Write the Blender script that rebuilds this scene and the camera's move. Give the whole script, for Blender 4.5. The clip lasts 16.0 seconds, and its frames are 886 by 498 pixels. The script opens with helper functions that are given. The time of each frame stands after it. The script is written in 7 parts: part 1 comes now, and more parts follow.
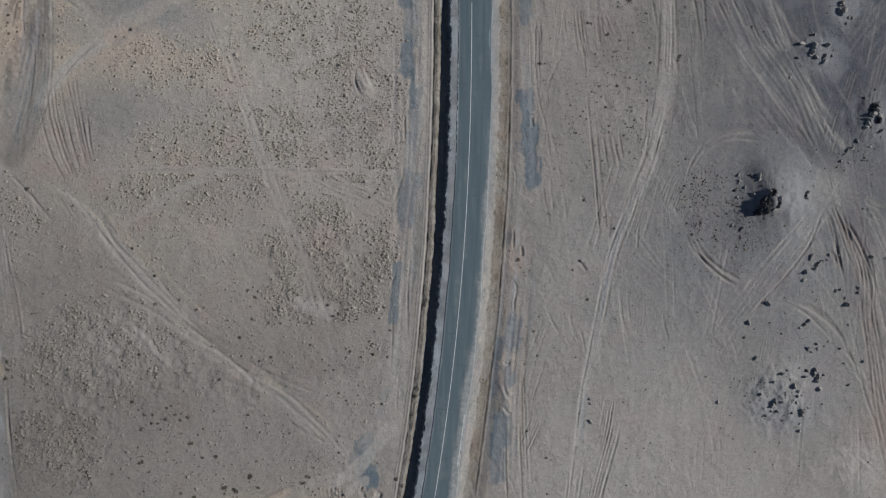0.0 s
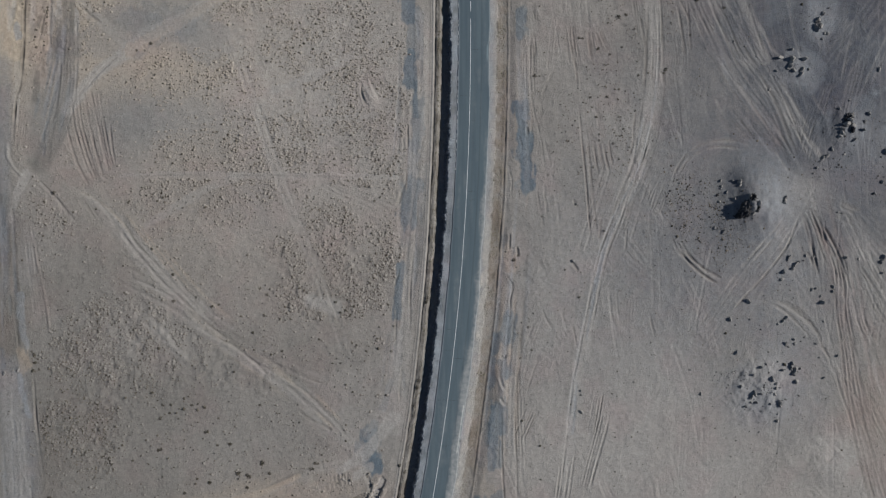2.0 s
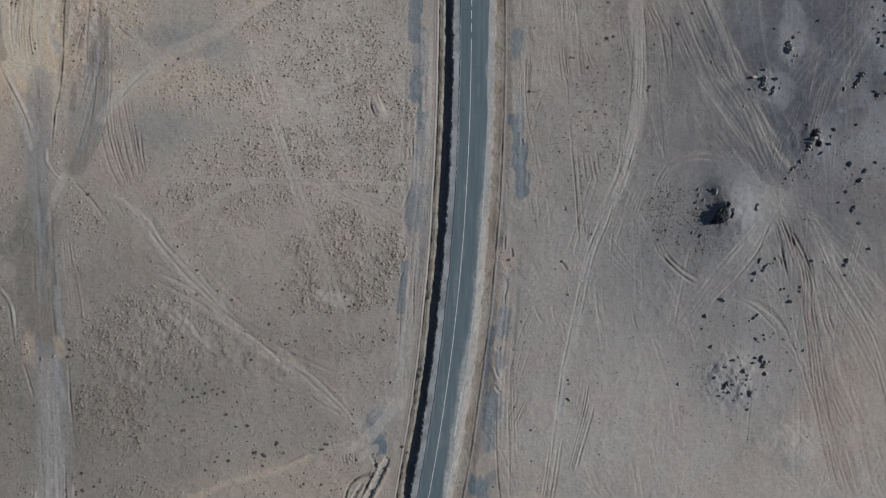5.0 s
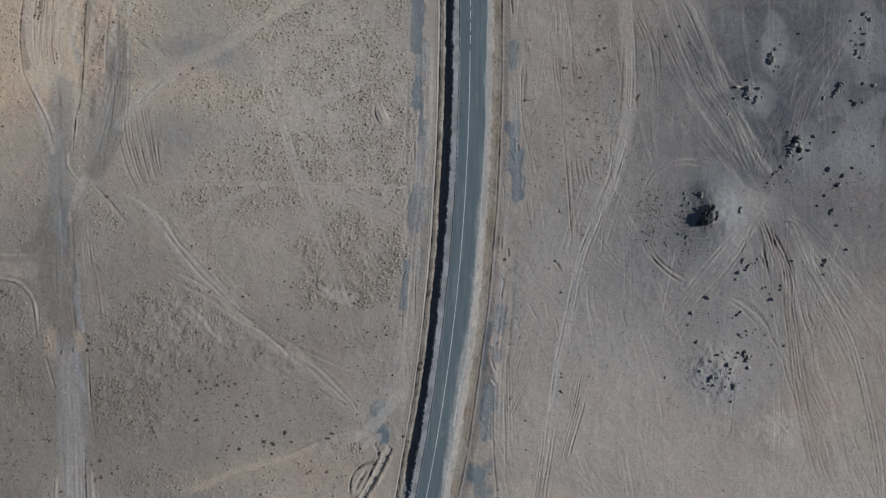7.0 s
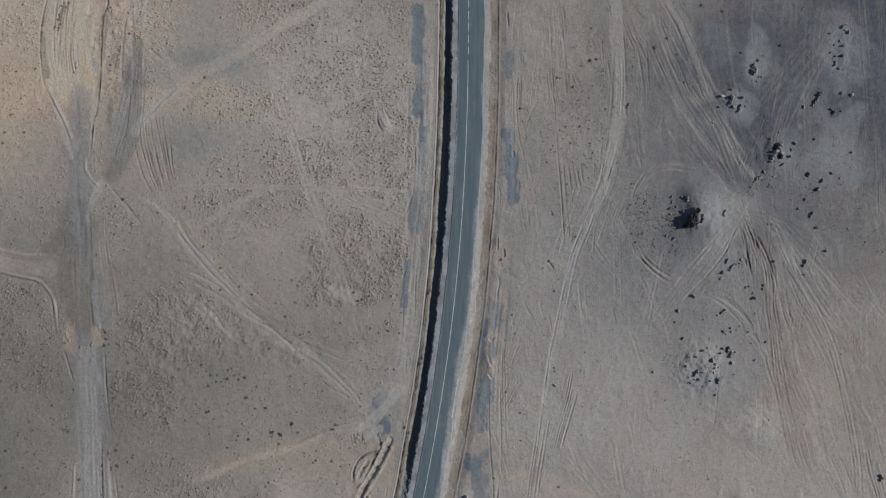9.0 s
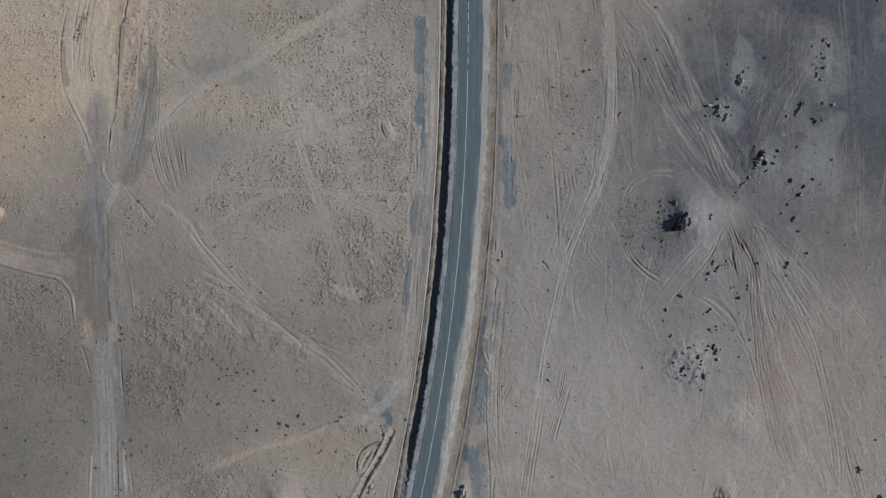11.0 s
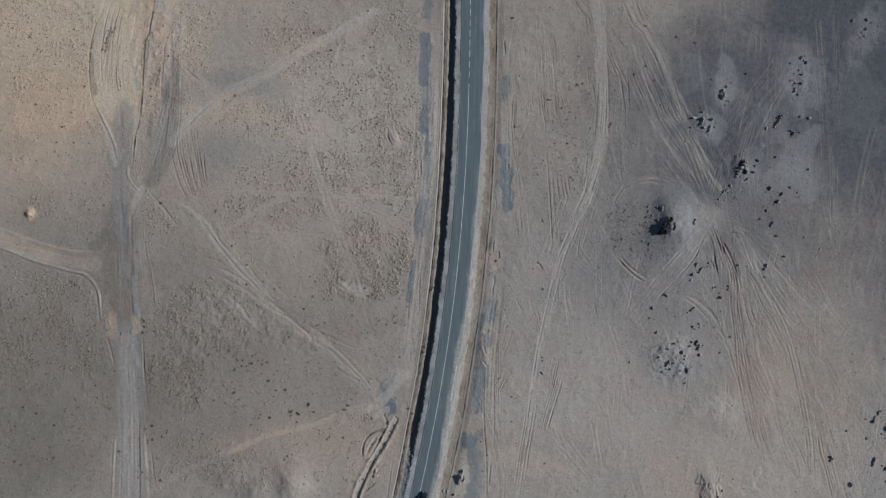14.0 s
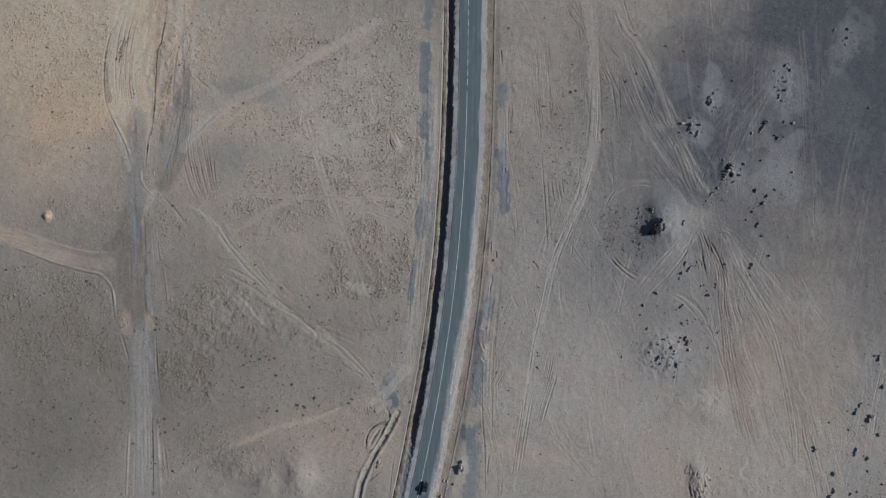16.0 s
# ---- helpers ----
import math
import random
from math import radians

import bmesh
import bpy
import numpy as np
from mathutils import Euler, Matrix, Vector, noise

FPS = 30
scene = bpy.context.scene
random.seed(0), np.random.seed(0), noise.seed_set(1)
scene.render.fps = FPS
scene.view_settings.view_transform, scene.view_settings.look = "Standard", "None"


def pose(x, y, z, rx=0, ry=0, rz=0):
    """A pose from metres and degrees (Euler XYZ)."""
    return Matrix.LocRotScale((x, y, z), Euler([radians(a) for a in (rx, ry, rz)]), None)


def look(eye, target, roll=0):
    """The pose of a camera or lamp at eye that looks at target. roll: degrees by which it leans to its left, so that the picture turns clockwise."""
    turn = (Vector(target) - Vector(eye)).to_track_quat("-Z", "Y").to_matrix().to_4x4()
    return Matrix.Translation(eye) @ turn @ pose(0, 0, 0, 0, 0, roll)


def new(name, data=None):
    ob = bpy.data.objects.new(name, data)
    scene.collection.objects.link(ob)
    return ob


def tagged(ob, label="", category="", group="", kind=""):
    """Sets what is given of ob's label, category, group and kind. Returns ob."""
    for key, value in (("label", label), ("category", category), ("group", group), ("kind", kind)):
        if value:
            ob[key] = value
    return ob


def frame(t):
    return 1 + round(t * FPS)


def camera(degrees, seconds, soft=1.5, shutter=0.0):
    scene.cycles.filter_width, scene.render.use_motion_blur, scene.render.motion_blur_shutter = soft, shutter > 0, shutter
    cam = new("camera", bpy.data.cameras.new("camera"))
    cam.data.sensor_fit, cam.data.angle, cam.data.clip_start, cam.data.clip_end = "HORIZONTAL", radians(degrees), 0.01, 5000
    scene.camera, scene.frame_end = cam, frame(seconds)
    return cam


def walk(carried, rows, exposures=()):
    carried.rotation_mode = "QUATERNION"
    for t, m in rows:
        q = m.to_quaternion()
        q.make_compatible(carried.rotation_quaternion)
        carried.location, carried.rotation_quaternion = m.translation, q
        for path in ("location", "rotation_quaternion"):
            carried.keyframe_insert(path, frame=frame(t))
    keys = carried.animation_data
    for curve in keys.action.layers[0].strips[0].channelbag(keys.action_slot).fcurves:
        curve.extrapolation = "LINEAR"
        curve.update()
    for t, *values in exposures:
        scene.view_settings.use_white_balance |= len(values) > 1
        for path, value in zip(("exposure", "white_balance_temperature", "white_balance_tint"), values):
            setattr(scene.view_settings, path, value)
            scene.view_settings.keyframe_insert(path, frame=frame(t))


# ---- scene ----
# ---- the camera: it looks straight down and climbs ----
cam = camera(66.0, 16.0, soft=1.2)
# seconds, east, north, height, turn
PATH = [
    (0.0, -0.00, 0.00, 153.32, -0.000),
    (1.0, -0.16, 0.07, 158.39, -0.084),
    (2.0, -0.10, 0.19, 163.46, 0.077),
    (3.0, -0.11, 0.26, 168.54, 0.306),
    (4.0, -0.23, 0.27, 173.63, 0.506),
    (5.0, -0.35, 0.25, 178.69, 0.642),
    (6.0, -0.39, 0.23, 183.72, 0.718),
    (7.0, -0.32, 0.25, 188.72, 0.757),
    (8.0, -0.18, 0.32, 193.69, 0.793),
    (9.0, -0.05, 0.43, 198.66, 0.853),
    (10.0, 0.00, 0.57, 203.64, 0.956),
    (11.0, -0.07, 0.71, 208.64, 1.101),
    (12.0, -0.26, 0.82, 213.66, 1.272),
    (13.0, -0.47, 0.90, 218.68, 1.435),
    (14.0, -0.59, 0.95, 223.69, 1.546),
    (15.0, -0.55, 0.98, 228.70, 1.558),
    (16.0, -0.49, 1.03, 233.76, 1.431),
]
walk(cam, [(t, pose(x, y, z, 0, 0, turn)) for t, x, y, z, turn in PATH], [(0.0, -0.05), (8.0, -0.03), (16.0, -0.03)])

# ---- light: a clear sky and a fairly low sun in the east ----
SUN_UP, SUN_EAST_OF_NORTH = 33.0, 82.0
world = bpy.data.worlds.new("sky")
scene.world = world
world.use_nodes = True
sky = world.node_tree.nodes.new("ShaderNodeTexSky")
sky.sky_type, sky.sun_disc = "NISHITA", False
sky.sun_elevation, sky.sun_rotation = radians(SUN_UP), radians(SUN_EAST_OF_NORTH)
sky.altitude = 1500.0
back = world.node_tree.nodes["Background"]
back.inputs["Strength"].default_value = 0.05
world.node_tree.links.new(sky.outputs["Color"], back.inputs["Color"])
sun = new("sun", bpy.data.lights.new("sun", "SUN"))
sun.data.energy, sun.data.angle, sun.data.color = 4.08, radians(0.53), (1.0, 0.96, 0.91)
sun.matrix_world = look((500 * math.sin(radians(SUN_EAST_OF_NORTH)), 500 * math.cos(radians(SUN_EAST_OF_NORTH)), 500 * math.tan(radians(SUN_UP))), (0, 0, 0))


# ---- materials ----
class Nodes:
    """Short hand for building one material's node tree."""

    def __init__(self, name, rough=0.9, metal=0.0):
        self.mat = bpy.data.materials.new(name)
        self.mat.use_nodes = True
        self.tree = self.mat.node_tree
        self.bsdf = self.tree.nodes["Principled BSDF"]
        self.bsdf.inputs["Roughness"].default_value = rough
        self.bsdf.inputs["Metallic"].default_value = metal
        self.bsdf.inputs["Specular IOR Level"].default_value = 0.25
        self.where = self.tree.nodes.new("ShaderNodeTexCoord").outputs["Object"]

    def put(self, socket, value):
        if isinstance(value, bpy.types.NodeSocket):
            self.tree.links.new(value, socket)
        else:
            socket.default_value = value

    def noise(self, scale, detail=3.0, rough=0.55, where=None, stretch=None):
        n = self.tree.nodes.new("ShaderNodeTexNoise")
        n.inputs["Scale"].default_value = scale
        n.inputs["Detail"].default_value = detail
        n.inputs["Roughness"].default_value = rough
        source = where or self.where
        if stretch:
            mp = self.tree.nodes.new("ShaderNodeMapping")
            mp.inputs["Scale"].default_value = stretch
            self.tree.links.new(source, mp.inputs["Vector"])
            source = mp.outputs["Vector"]
        self.tree.links.new(source, n.inputs["Vector"])
        return n.outputs["Fac"]

    def ramp(self, fac, low, high, a=0.0, b=1.0):
        n = self.tree.nodes.new("ShaderNodeMapRange")
        self.put(n.inputs["Value"], fac)
        for key, value in (("From Min", low), ("From Max", high), ("To Min", a), ("To Max", b)):
            n.inputs[key].default_value = value
        return n.outputs["Result"]

    def math(self, op, a, b=0.0):
        n = self.tree.nodes.new("ShaderNodeMath")
        n.operation = op
        self.put(n.inputs[0], a)
        self.put(n.inputs[1], b)
        return n.outputs[0]

    def mix(self, fac, a, b, how="MIX"):
        n = self.tree.nodes.new("ShaderNodeMix")
        n.data_type, n.blend_type = "RGBA", how
        self.put(n.inputs["Factor"], fac)
        self.put(n.inputs["A"], (*a, 1) if isinstance(a, tuple) else a)
        self.put(n.inputs["B"], (*b, 1) if isinstance(b, tuple) else b)
        return n.outputs["Result"]

    def grey(self, fac):
        n = self.tree.nodes.new("ShaderNodeCombineColor")
        for i in range(3):
            self.put(n.inputs[i], fac)
        return n.outputs[0]

    def attribute(self, name):
        n = self.tree.nodes.new("ShaderNodeAttribute")
        n.attribute_name = name
        return n.outputs["Fac"]

    def random(self):
        return self.tree.nodes.new("ShaderNodeObjectInfo").outputs["Random"]

    def island(self):
        return self.tree.nodes.new("ShaderNodeNewGeometry").outputs["Random Per Island"]

    def colour(self, value):
        self.put(self.bsdf.inputs["Base Color"], (*value, 1) if isinstance(value, tuple) else value)
        return self

    def bump(self, height, strength, distance):
        n = self.tree.nodes.new("ShaderNodeBump")
        n.inputs["Strength"].default_value, n.inputs["Distance"].default_value = strength, distance
        self.tree.links.new(height, n.inputs["Height"])
        self.tree.links.new(n.outputs["Normal"], self.bsdf.inputs["Normal"])
        return self


SOILS = ("sand", "ochre", "rust", "loam", "gravel_vignette", "silt", "ash", "dust", "chalk", "lime", "bank_shade")
# the darkest brown serves as bank earth and as painted shade in ruts
SOIL_COLOUR = {"plain": (0.272, 0.259, 0.240), "ochre": (0.47, 0.378, 0.284), "lime": (0.52, 0.495, 0.445), "rust": (0.298, 0.243, 0.222), "chalk": (0.30, 0.338, 0.372), "sand": (0.505, 0.428, 0.325), "loam": (0.158, 0.152, 0.134), "gravel_vignette": (0.076, 0.086, 0.106),
               "ash": (0.220, 0.234, 0.256), "silt": (0.118, 0.154, 0.184), "dust": (0.385, 0.372, 0.350), "bank_shade": (0.078, 0.069, 0.056)}


def ground_material():
    n = Nodes("desert_soil", 0.95)
    broad, mid, fine = n.noise(0.05, 4), n.noise(0.6, 4), n.noise(3.6, 4, 0.75)
    c = n.mix(n.ramp(broad, 0.35, 0.65), tuple(v * 0.90 for v in SOIL_COLOUR["plain"]), tuple(v * 1.09 for v in SOIL_COLOUR["plain"]))
    edge = n.ramp(mid, 0.3, 0.7, -0.09, 0.09)
    for soil in SOILS:
        amount = n.attribute(soil)
        # soils mingle: the noise shifts each border a little, none where there is none of that soil
        worn = n.math("MULTIPLY", edge, n.math("MINIMUM", n.math("MULTIPLY", amount, 4.0), 1.0))
        share = n.math("MINIMUM", n.math("MAXIMUM", n.math("ADD", amount, worn), 0.0), 1.0)
        c = n.mix(share, c, SOIL_COLOUR[soil])
    c = n.mix(1.0, c, n.grey(n.ramp(fine, 0.25, 0.75, 0.84, 1.16)), "MULTIPLY")
    c = n.mix(1.0, c, n.grey(n.ramp(n.noise(1.1, 4, 0.65), 0.3, 0.7, 0.90, 1.10)), "MULTIPLY")
    pink = n.ramp(n.noise(0.09, 3), 0.48, 0.70, 0.0, 0.5)
    c = n.mix(pink, c, n.mix(1.0, c, (1.075, 0.95, 0.965), "MULTIPLY"))
    n.colour(c)
    height = n.math("ADD", n.math("MULTIPLY", n.noise(4.0, 5, 0.75), 0.8), n.math("MULTIPLY", n.noise(1.3, 4, 0.6), 0.8))
    lumpy = n.math("MULTIPLY", height, n.ramp(n.noise(0.25, 3), 0.3, 0.7, 0.35, 1.1))
    return n.bump(lumpy, 0.8, 0.22).mat


def asphalt_material():
    n = Nodes("worn_asphalt", 0.8)
    c = n.mix(n.ramp(n.noise(0.25, 3, stretch=(4.0, 0.25, 1)), 0.3, 0.7), (0.083, 0.117, 0.141), (0.107, 0.146, 0.168))
    c = n.mix(1.0, c, n.grey(n.ramp(n.noise(7.0, 3, 0.7), 0.3, 0.7, 0.9, 1.1)), "MULTIPLY")
    c = n.mix(n.attribute("wheel"), c, (0.060, 0.082, 0.098))
    dust = n.attribute("dust")
    ragged = n.ramp(n.noise(0.9, 4, 0.65), 0.3, 0.7, -0.3, 0.3)
    share = n.math("MINIMUM", n.math("MAXIMUM", n.math("ADD", dust, n.math("MULTIPLY", ragged, n.math("MINIMUM", n.math("MULTIPLY", dust, 3.0), 1.0))), 0.0), 1.0)
    c = n.mix(share, c, (0.345, 0.355, 0.35))
    grit = n.attribute("grit")
    c = n.mix(grit, c, n.mix(n.ramp(n.noise(1.6, 4, 0.7), 0.35, 0.7), (0.17, 0.20, 0.225), (0.32, 0.35, 0.375)))
    n.colour(c)
    return n.bump(n.noise(9.0, 3), 0.3, 0.02).mat


def plain_material(name, colour, rough=0.6, spread=0.12, scale=4.0, metal=0.0):
    n = Nodes(name, rough, metal)
    low, high = tuple(v * (1 - spread) for v in colour), tuple(v * (1 + spread) for v in colour)
    return n.colour(n.mix(n.ramp(n.noise(scale, 4), 0.3, 0.7), low, high)).mat


def rock_material():
    n = Nodes("basalt", 0.85)
    c = n.mix(n.ramp(n.noise(1.7, 5, 0.65), 0.3, 0.7), (0.125, 0.124, 0.124), (0.28, 0.275, 0.268))
    c = n.mix(n.math("MULTIPLY", n.random(), 0.75), c, (0.33, 0.315, 0.295))
    n.colour(c)
    return n.bump(n.noise(5.0, 4, 0.7), 0.6, 0.08).mat


def scrub_material(name, dark, light):
    n = Nodes(name, 0.95)
    n.colour(n.mix(n.island(), dark, light))
    return n.mat


def mound_material():
    """Sand in the soil's colours, made paler to paint the tufts' sunlit sides."""
    n = Nodes("sunlit_side_sand", 0.95)
    c = n.mix(n.island(), (0.285, 0.268, 0.246), (0.375, 0.352, 0.325))
    c = n.mix(n.attribute("loam"), c, (0.185, 0.178, 0.160))
    c = n.mix(n.attribute("ochre"), c, (0.45, 0.37, 0.285))
    c = n.mix(n.attribute("sand"), c, (0.50, 0.43, 0.335))
    n.colour(c)
    return n.mat


M_GROUND, M_ASPHALT, M_ROCK = ground_material(), asphalt_material(), rock_material()
M_LINE = plain_material("road_paint", (0.62, 0.66, 0.68), 0.6, 0.2, 2.0)
M_CRACK = plain_material("bitumen", (0.045, 0.055, 0.065), 0.6)
M_STONE = scrub_material("broken_stone", (0.035, 0.035, 0.038), (0.11, 0.108, 0.106))
M_PALE = plain_material("pale_limestone", (0.36, 0.345, 0.33), 0.85, 0.35, 2.5)
M_CREST = plain_material("dark_basalt", (0.05, 0.05, 0.054), 0.9, 0.5, 1.5)
# dark tones that also carry the shaded west sides of the sand mounds
M_TUFT = scrub_material("dry_scrub", (0.052, 0.045, 0.036), (0.19, 0.166, 0.138))
M_GRASS = scrub_material("dry_grass", (0.085, 0.085, 0.058), (0.21, 0.19, 0.14))
M_TWIG = scrub_material("dry_twigs", (0.06, 0.055, 0.044), (0.16, 0.143, 0.117))
M_CLOD = scrub_material("pale_clods", (0.11, 0.128, 0.15), (0.27, 0.30, 0.335))
M_SPOIL = scrub_material("dry_clods", (0.16, 0.145, 0.125), (0.34, 0.32, 0.295))
M_MOUND = mound_material()
M_PEBBLE = scrub_material("pebble_stone", (0.055, 0.053, 0.05), (0.21, 0.198, 0.182))
M_SHRUB = scrub_material("shrub_twigs", (0.06, 0.056, 0.044), (0.13, 0.115, 0.09))


# ---- the ground: one sheet, its lines bent to follow the road ----
ROAD = [(5.9, 110), (6.2, 82), (6.4, 66), (6.5, 53), (6.35, 36.3), (5.75, 17.9), (4.7, 0.4), (3.55, -12.6), (2.05, -27.9), (0, -45), (-4.0, -68), (-6.2, -80), (-12.5, -110)]
_fit = np.polyfit([p[1] / 100 for p in ROAD], [p[0] for p in ROAD], 4)


def road_x(y):
    """The centre line of the road: east of the middle, at y north."""
    y = np.asarray(y, float)
    inside = np.clip(y, -100, 100)
    slope = np.polyval(np.polyder(_fit), inside / 100) / 100
    return np.polyval(_fit, inside / 100) + slope * np.clip(y - inside, -60, 60)


def lines(stretches, far):
    """Positive grid lines: stretches of (end, step), then widening steps to far."""
    out, at = [0.0], 0.0
    for end, step in stretches:
        while at < end:
            at += step
            out.append(at)
    step = stretches[-1][1]
    while at < far:
        step *= 1.45
        at += step
        out.append(at)
    return np.array(out)


_west = lines([(10.5, 0.12), (160.0, 0.212)], 3500)
_east = lines([(10.5, 0.12), (160.0, 0.19)], 3500)
_v = lines([(91.0, 0.295)], 3500)
U = np.concatenate([-_west[:0:-1], _east])
V = np.concatenate([-_v[:0:-1], _v])
UU, YY = np.meshgrid(U, V)
XX = UU + road_x(V)[:, None]
HEIGHT = np.zeros_like(XX)
SOIL = {s: np.zeros_like(XX) for s in SOILS}


def value_noise(x, y, cell, seed):
    """Smooth random heights from -1 to 1, cell metres apart."""
    table = np.random.RandomState(seed).uniform(-1, 1, (256, 256))
    a, b = x / cell, y / cell
    i, j = np.floor(a).astype(int), np.floor(b).astype(int)
    fa, fb = a - i, b - j
    fa, fb = fa * fa * (3 - 2 * fa), fb * fb * (3 - 2 * fb)
    i0, i1, j0, j1 = i % 256, (i + 1) % 256, j % 256, (j + 1) % 256
    return (table[i0, j0] * (1 - fa) + table[i1, j0] * fa) * (1 - fb) + (table[i0, j1] * (1 - fa) + table[i1, j1] * fa) * fb


def rough_noise(x, y, cell, octaves, seed):
    total, size = 0.0, 1.0
    for k in range(octaves):
        total = total + size * value_noise(x + 31.7 * k, y - 17.3 * k, cell / 2 ** k, seed + k)
        size *= 0.5
    return total


WOBBLE = rough_noise(XX, YY, 6.0, 4, 11)
RAGGED = rough_noise(XX, YY, 1.6, 2, 23)
FINE = value_noise(XX, YY, 0.45, 29)
COMBED = value_noise(XX + 1.5 * WOBBLE, YY * 0.05, 0.55, 91) * value_noise(XX, YY, 9.0, 92)
HEIGHT += 0.25 * rough_noise(XX, YY, 40.0, 2, 5) + 0.035 * rough_noise(XX, YY, 2.2, 2, 7)


def step(low, high, v):
    t = np.clip((v - low) / (high - low), 0, 1)
    return t * t * (3 - 2 * t)


def add_soil(soil, where, amount):
    layer = SOIL[soil]
    layer[where] = np.clip(np.maximum(layer[where], 0) + amount * (1 - np.clip(layer[where], 0, 1)), 0, 1)
    for other in SOILS:
        if other != soil:
            SOIL[other][where] *= 1 - np.clip(amount, 0, 1) * 0.6


def box(x0, y0, x1, y1):
    """The block of the grid that covers these bounds."""
    xr = road_x(np.linspace(y0, y1, 5))
    i0, i1 = np.searchsorted(U, (x0 - xr.max(), x1 - xr.min()))
    j0, j1 = np.searchsorted(V, (y0, y1))
    return slice(max(j0 - 1, 0), j1 + 1), slice(max(i0 - 1, 0), i1 + 1)


def blob(x, y, rx, ry, soil, amount, turn=0.0):
    """A patch of soil with an uneven border."""
    r = max(rx, ry) * 1.5
    w = box(x - r, y - r, x + r, y + r)
    c, s = math.cos(radians(turn)), math.sin(radians(turn))
    dx, dy = XX[w] - x, YY[w] - y
    d = np.hypot((dx * c + dy * s) / rx, (dy * c - dx * s) / ry)
    if min(rx, ry) > 6:                                 # broad soils fade out gently
        d = d + 0.07 * WOBBLE[w] + 0.12 * value_noise(XX[w], YY[w], 14.0, 97)
        add_soil(soil, w, amount * (1 - step(0.0, 1.4, d)) ** 0.8)
        return
    fray = 2.0 if soil == 'silt' else 1.0
    d = d + 0.22 * fray * WOBBLE[w] + 0.16 * fray * RAGGED[w]
    soft = 0.6 if soil == 'ash' else 0.22 if soil == 'silt' else 0.38
    add_soil(soil, w, amount * (1 - step(1 - soft, 1 + soft * 0.6, d)))


def hill(x, y, rx, ry, height, turn=0.0):
    r = max(rx, ry) * 1.6
    w = box(x - r, y - r, x + r, y + r)
    c, s = math.cos(radians(turn)), math.sin(radians(turn))
    dx, dy = XX[w] - x, YY[w] - y
    d = np.hypot((dx * c + dy * s) / rx, (dy * c - dx * s) / ry) + 0.08 * WOBBLE[w]
    HEIGHT[w] += height * np.exp(-1.6 * d * d) * (1 + 0.06 * RAGGED[w])


def smooth_line(points, every=1.2):
    """A Catmull-Rom curve through the points, as an array of places."""
    p = np.array(points, float)
    p = np.vstack([2 * p[0] - p[1], p, 2 * p[-1] - p[-2]])
    out = []
    for a, b, c, d in zip(p[:-3], p[1:-2], p[2:-1], p[3:]):
        n = max(2, int(np.hypot(*(c - b)) / every))
        t = np.arange(n)[:, None] / n
        out.append(0.5 * (2 * b + (c - a) * t + (2 * a - 5 * b + 4 * c - d) * t * t + (3 * b - a - 3 * c + d) * t ** 3))
    return np.vstack(out + [p[-2:-1]])


def distance(line, reach):
    """For the block round a line: how far each place is from it, and how far along it lies (0 to 1)."""
    w = box(line[:, 0].min() - reach, line[:, 1].min() - reach, line[:, 0].max() + reach, line[:, 1].max() + reach)
    d, along = np.full(XX[w].shape, 99.0), np.zeros(XX[w].shape)
    n = len(line) - 1
    for k in range(n):
        a, b = line[k], line[k + 1]
        v = box(min(a[0], b[0]) - reach, min(a[1], b[1]) - reach, max(a[0], b[0]) + reach, max(a[1], b[1]) + reach)
        x, y = XX[v], YY[v]
        e = b - a
        t = np.clip(((x - a[0]) * e[0] + (y - a[1]) * e[1]) / max(e @ e, 1e-9), 0, 1)
        q = np.hypot(x - a[0] - t * e[0], y - a[1] - t * e[1])
        inner = (slice(v[0].start - w[0].start, v[0].stop - w[0].start), slice(v[1].start - w[1].start, v[1].stop - w[1].start))
        old_d, old_a = d[inner], along[inner]
        q, t = q[:old_d.shape[0], :old_d.shape[1]], t[:old_d.shape[0], :old_d.shape[1]]
        closer = q < old_d
        old_d[closer], old_a[closer] = q[closer], ((k + t) / n)[closer]
    return w, d, along


CLEARED = np.zeros_like(XX)
_dice = random.Random(4)


def one_rut(line, width, depth, soil, amount):
    width = width * 0.62
    depth = math.copysign(min(abs(depth), (0.6 if depth > 0 else 0.8) * width), depth)
    w, d, along = distance(line, width * 3.2)
    q = d / width
    ends = np.minimum(step(0, 0.15, along), 1 - step(0.85, 1, along)) if len(line) > 3 else 1.0
    wear = ends * np.clip(0.8 + 0.4 * WOBBLE[w] + 0.35 * RAGGED[w], 0, 1.5)
    HEIGHT[w] += depth * wear * (0.36 * np.exp(-((q - 1.6) / 0.6) ** 2) - np.exp(-q * q))
    CLEARED[w] = np.maximum(CLEARED[w], (q < 2.6) * ends)
    if depth > 0.06:
        add_soil("bank_shade", w, 0.22 * np.clip(wear, 0, 1.2) * np.exp(-(q / 0.8) ** 2))   # darker soil that also paints shade into the groove
    if soil:
        add_soil(soil, w, 0.85 * amount * np.clip(wear, 0, 1.2) * np.exp(-(q / 1.7) ** 2))


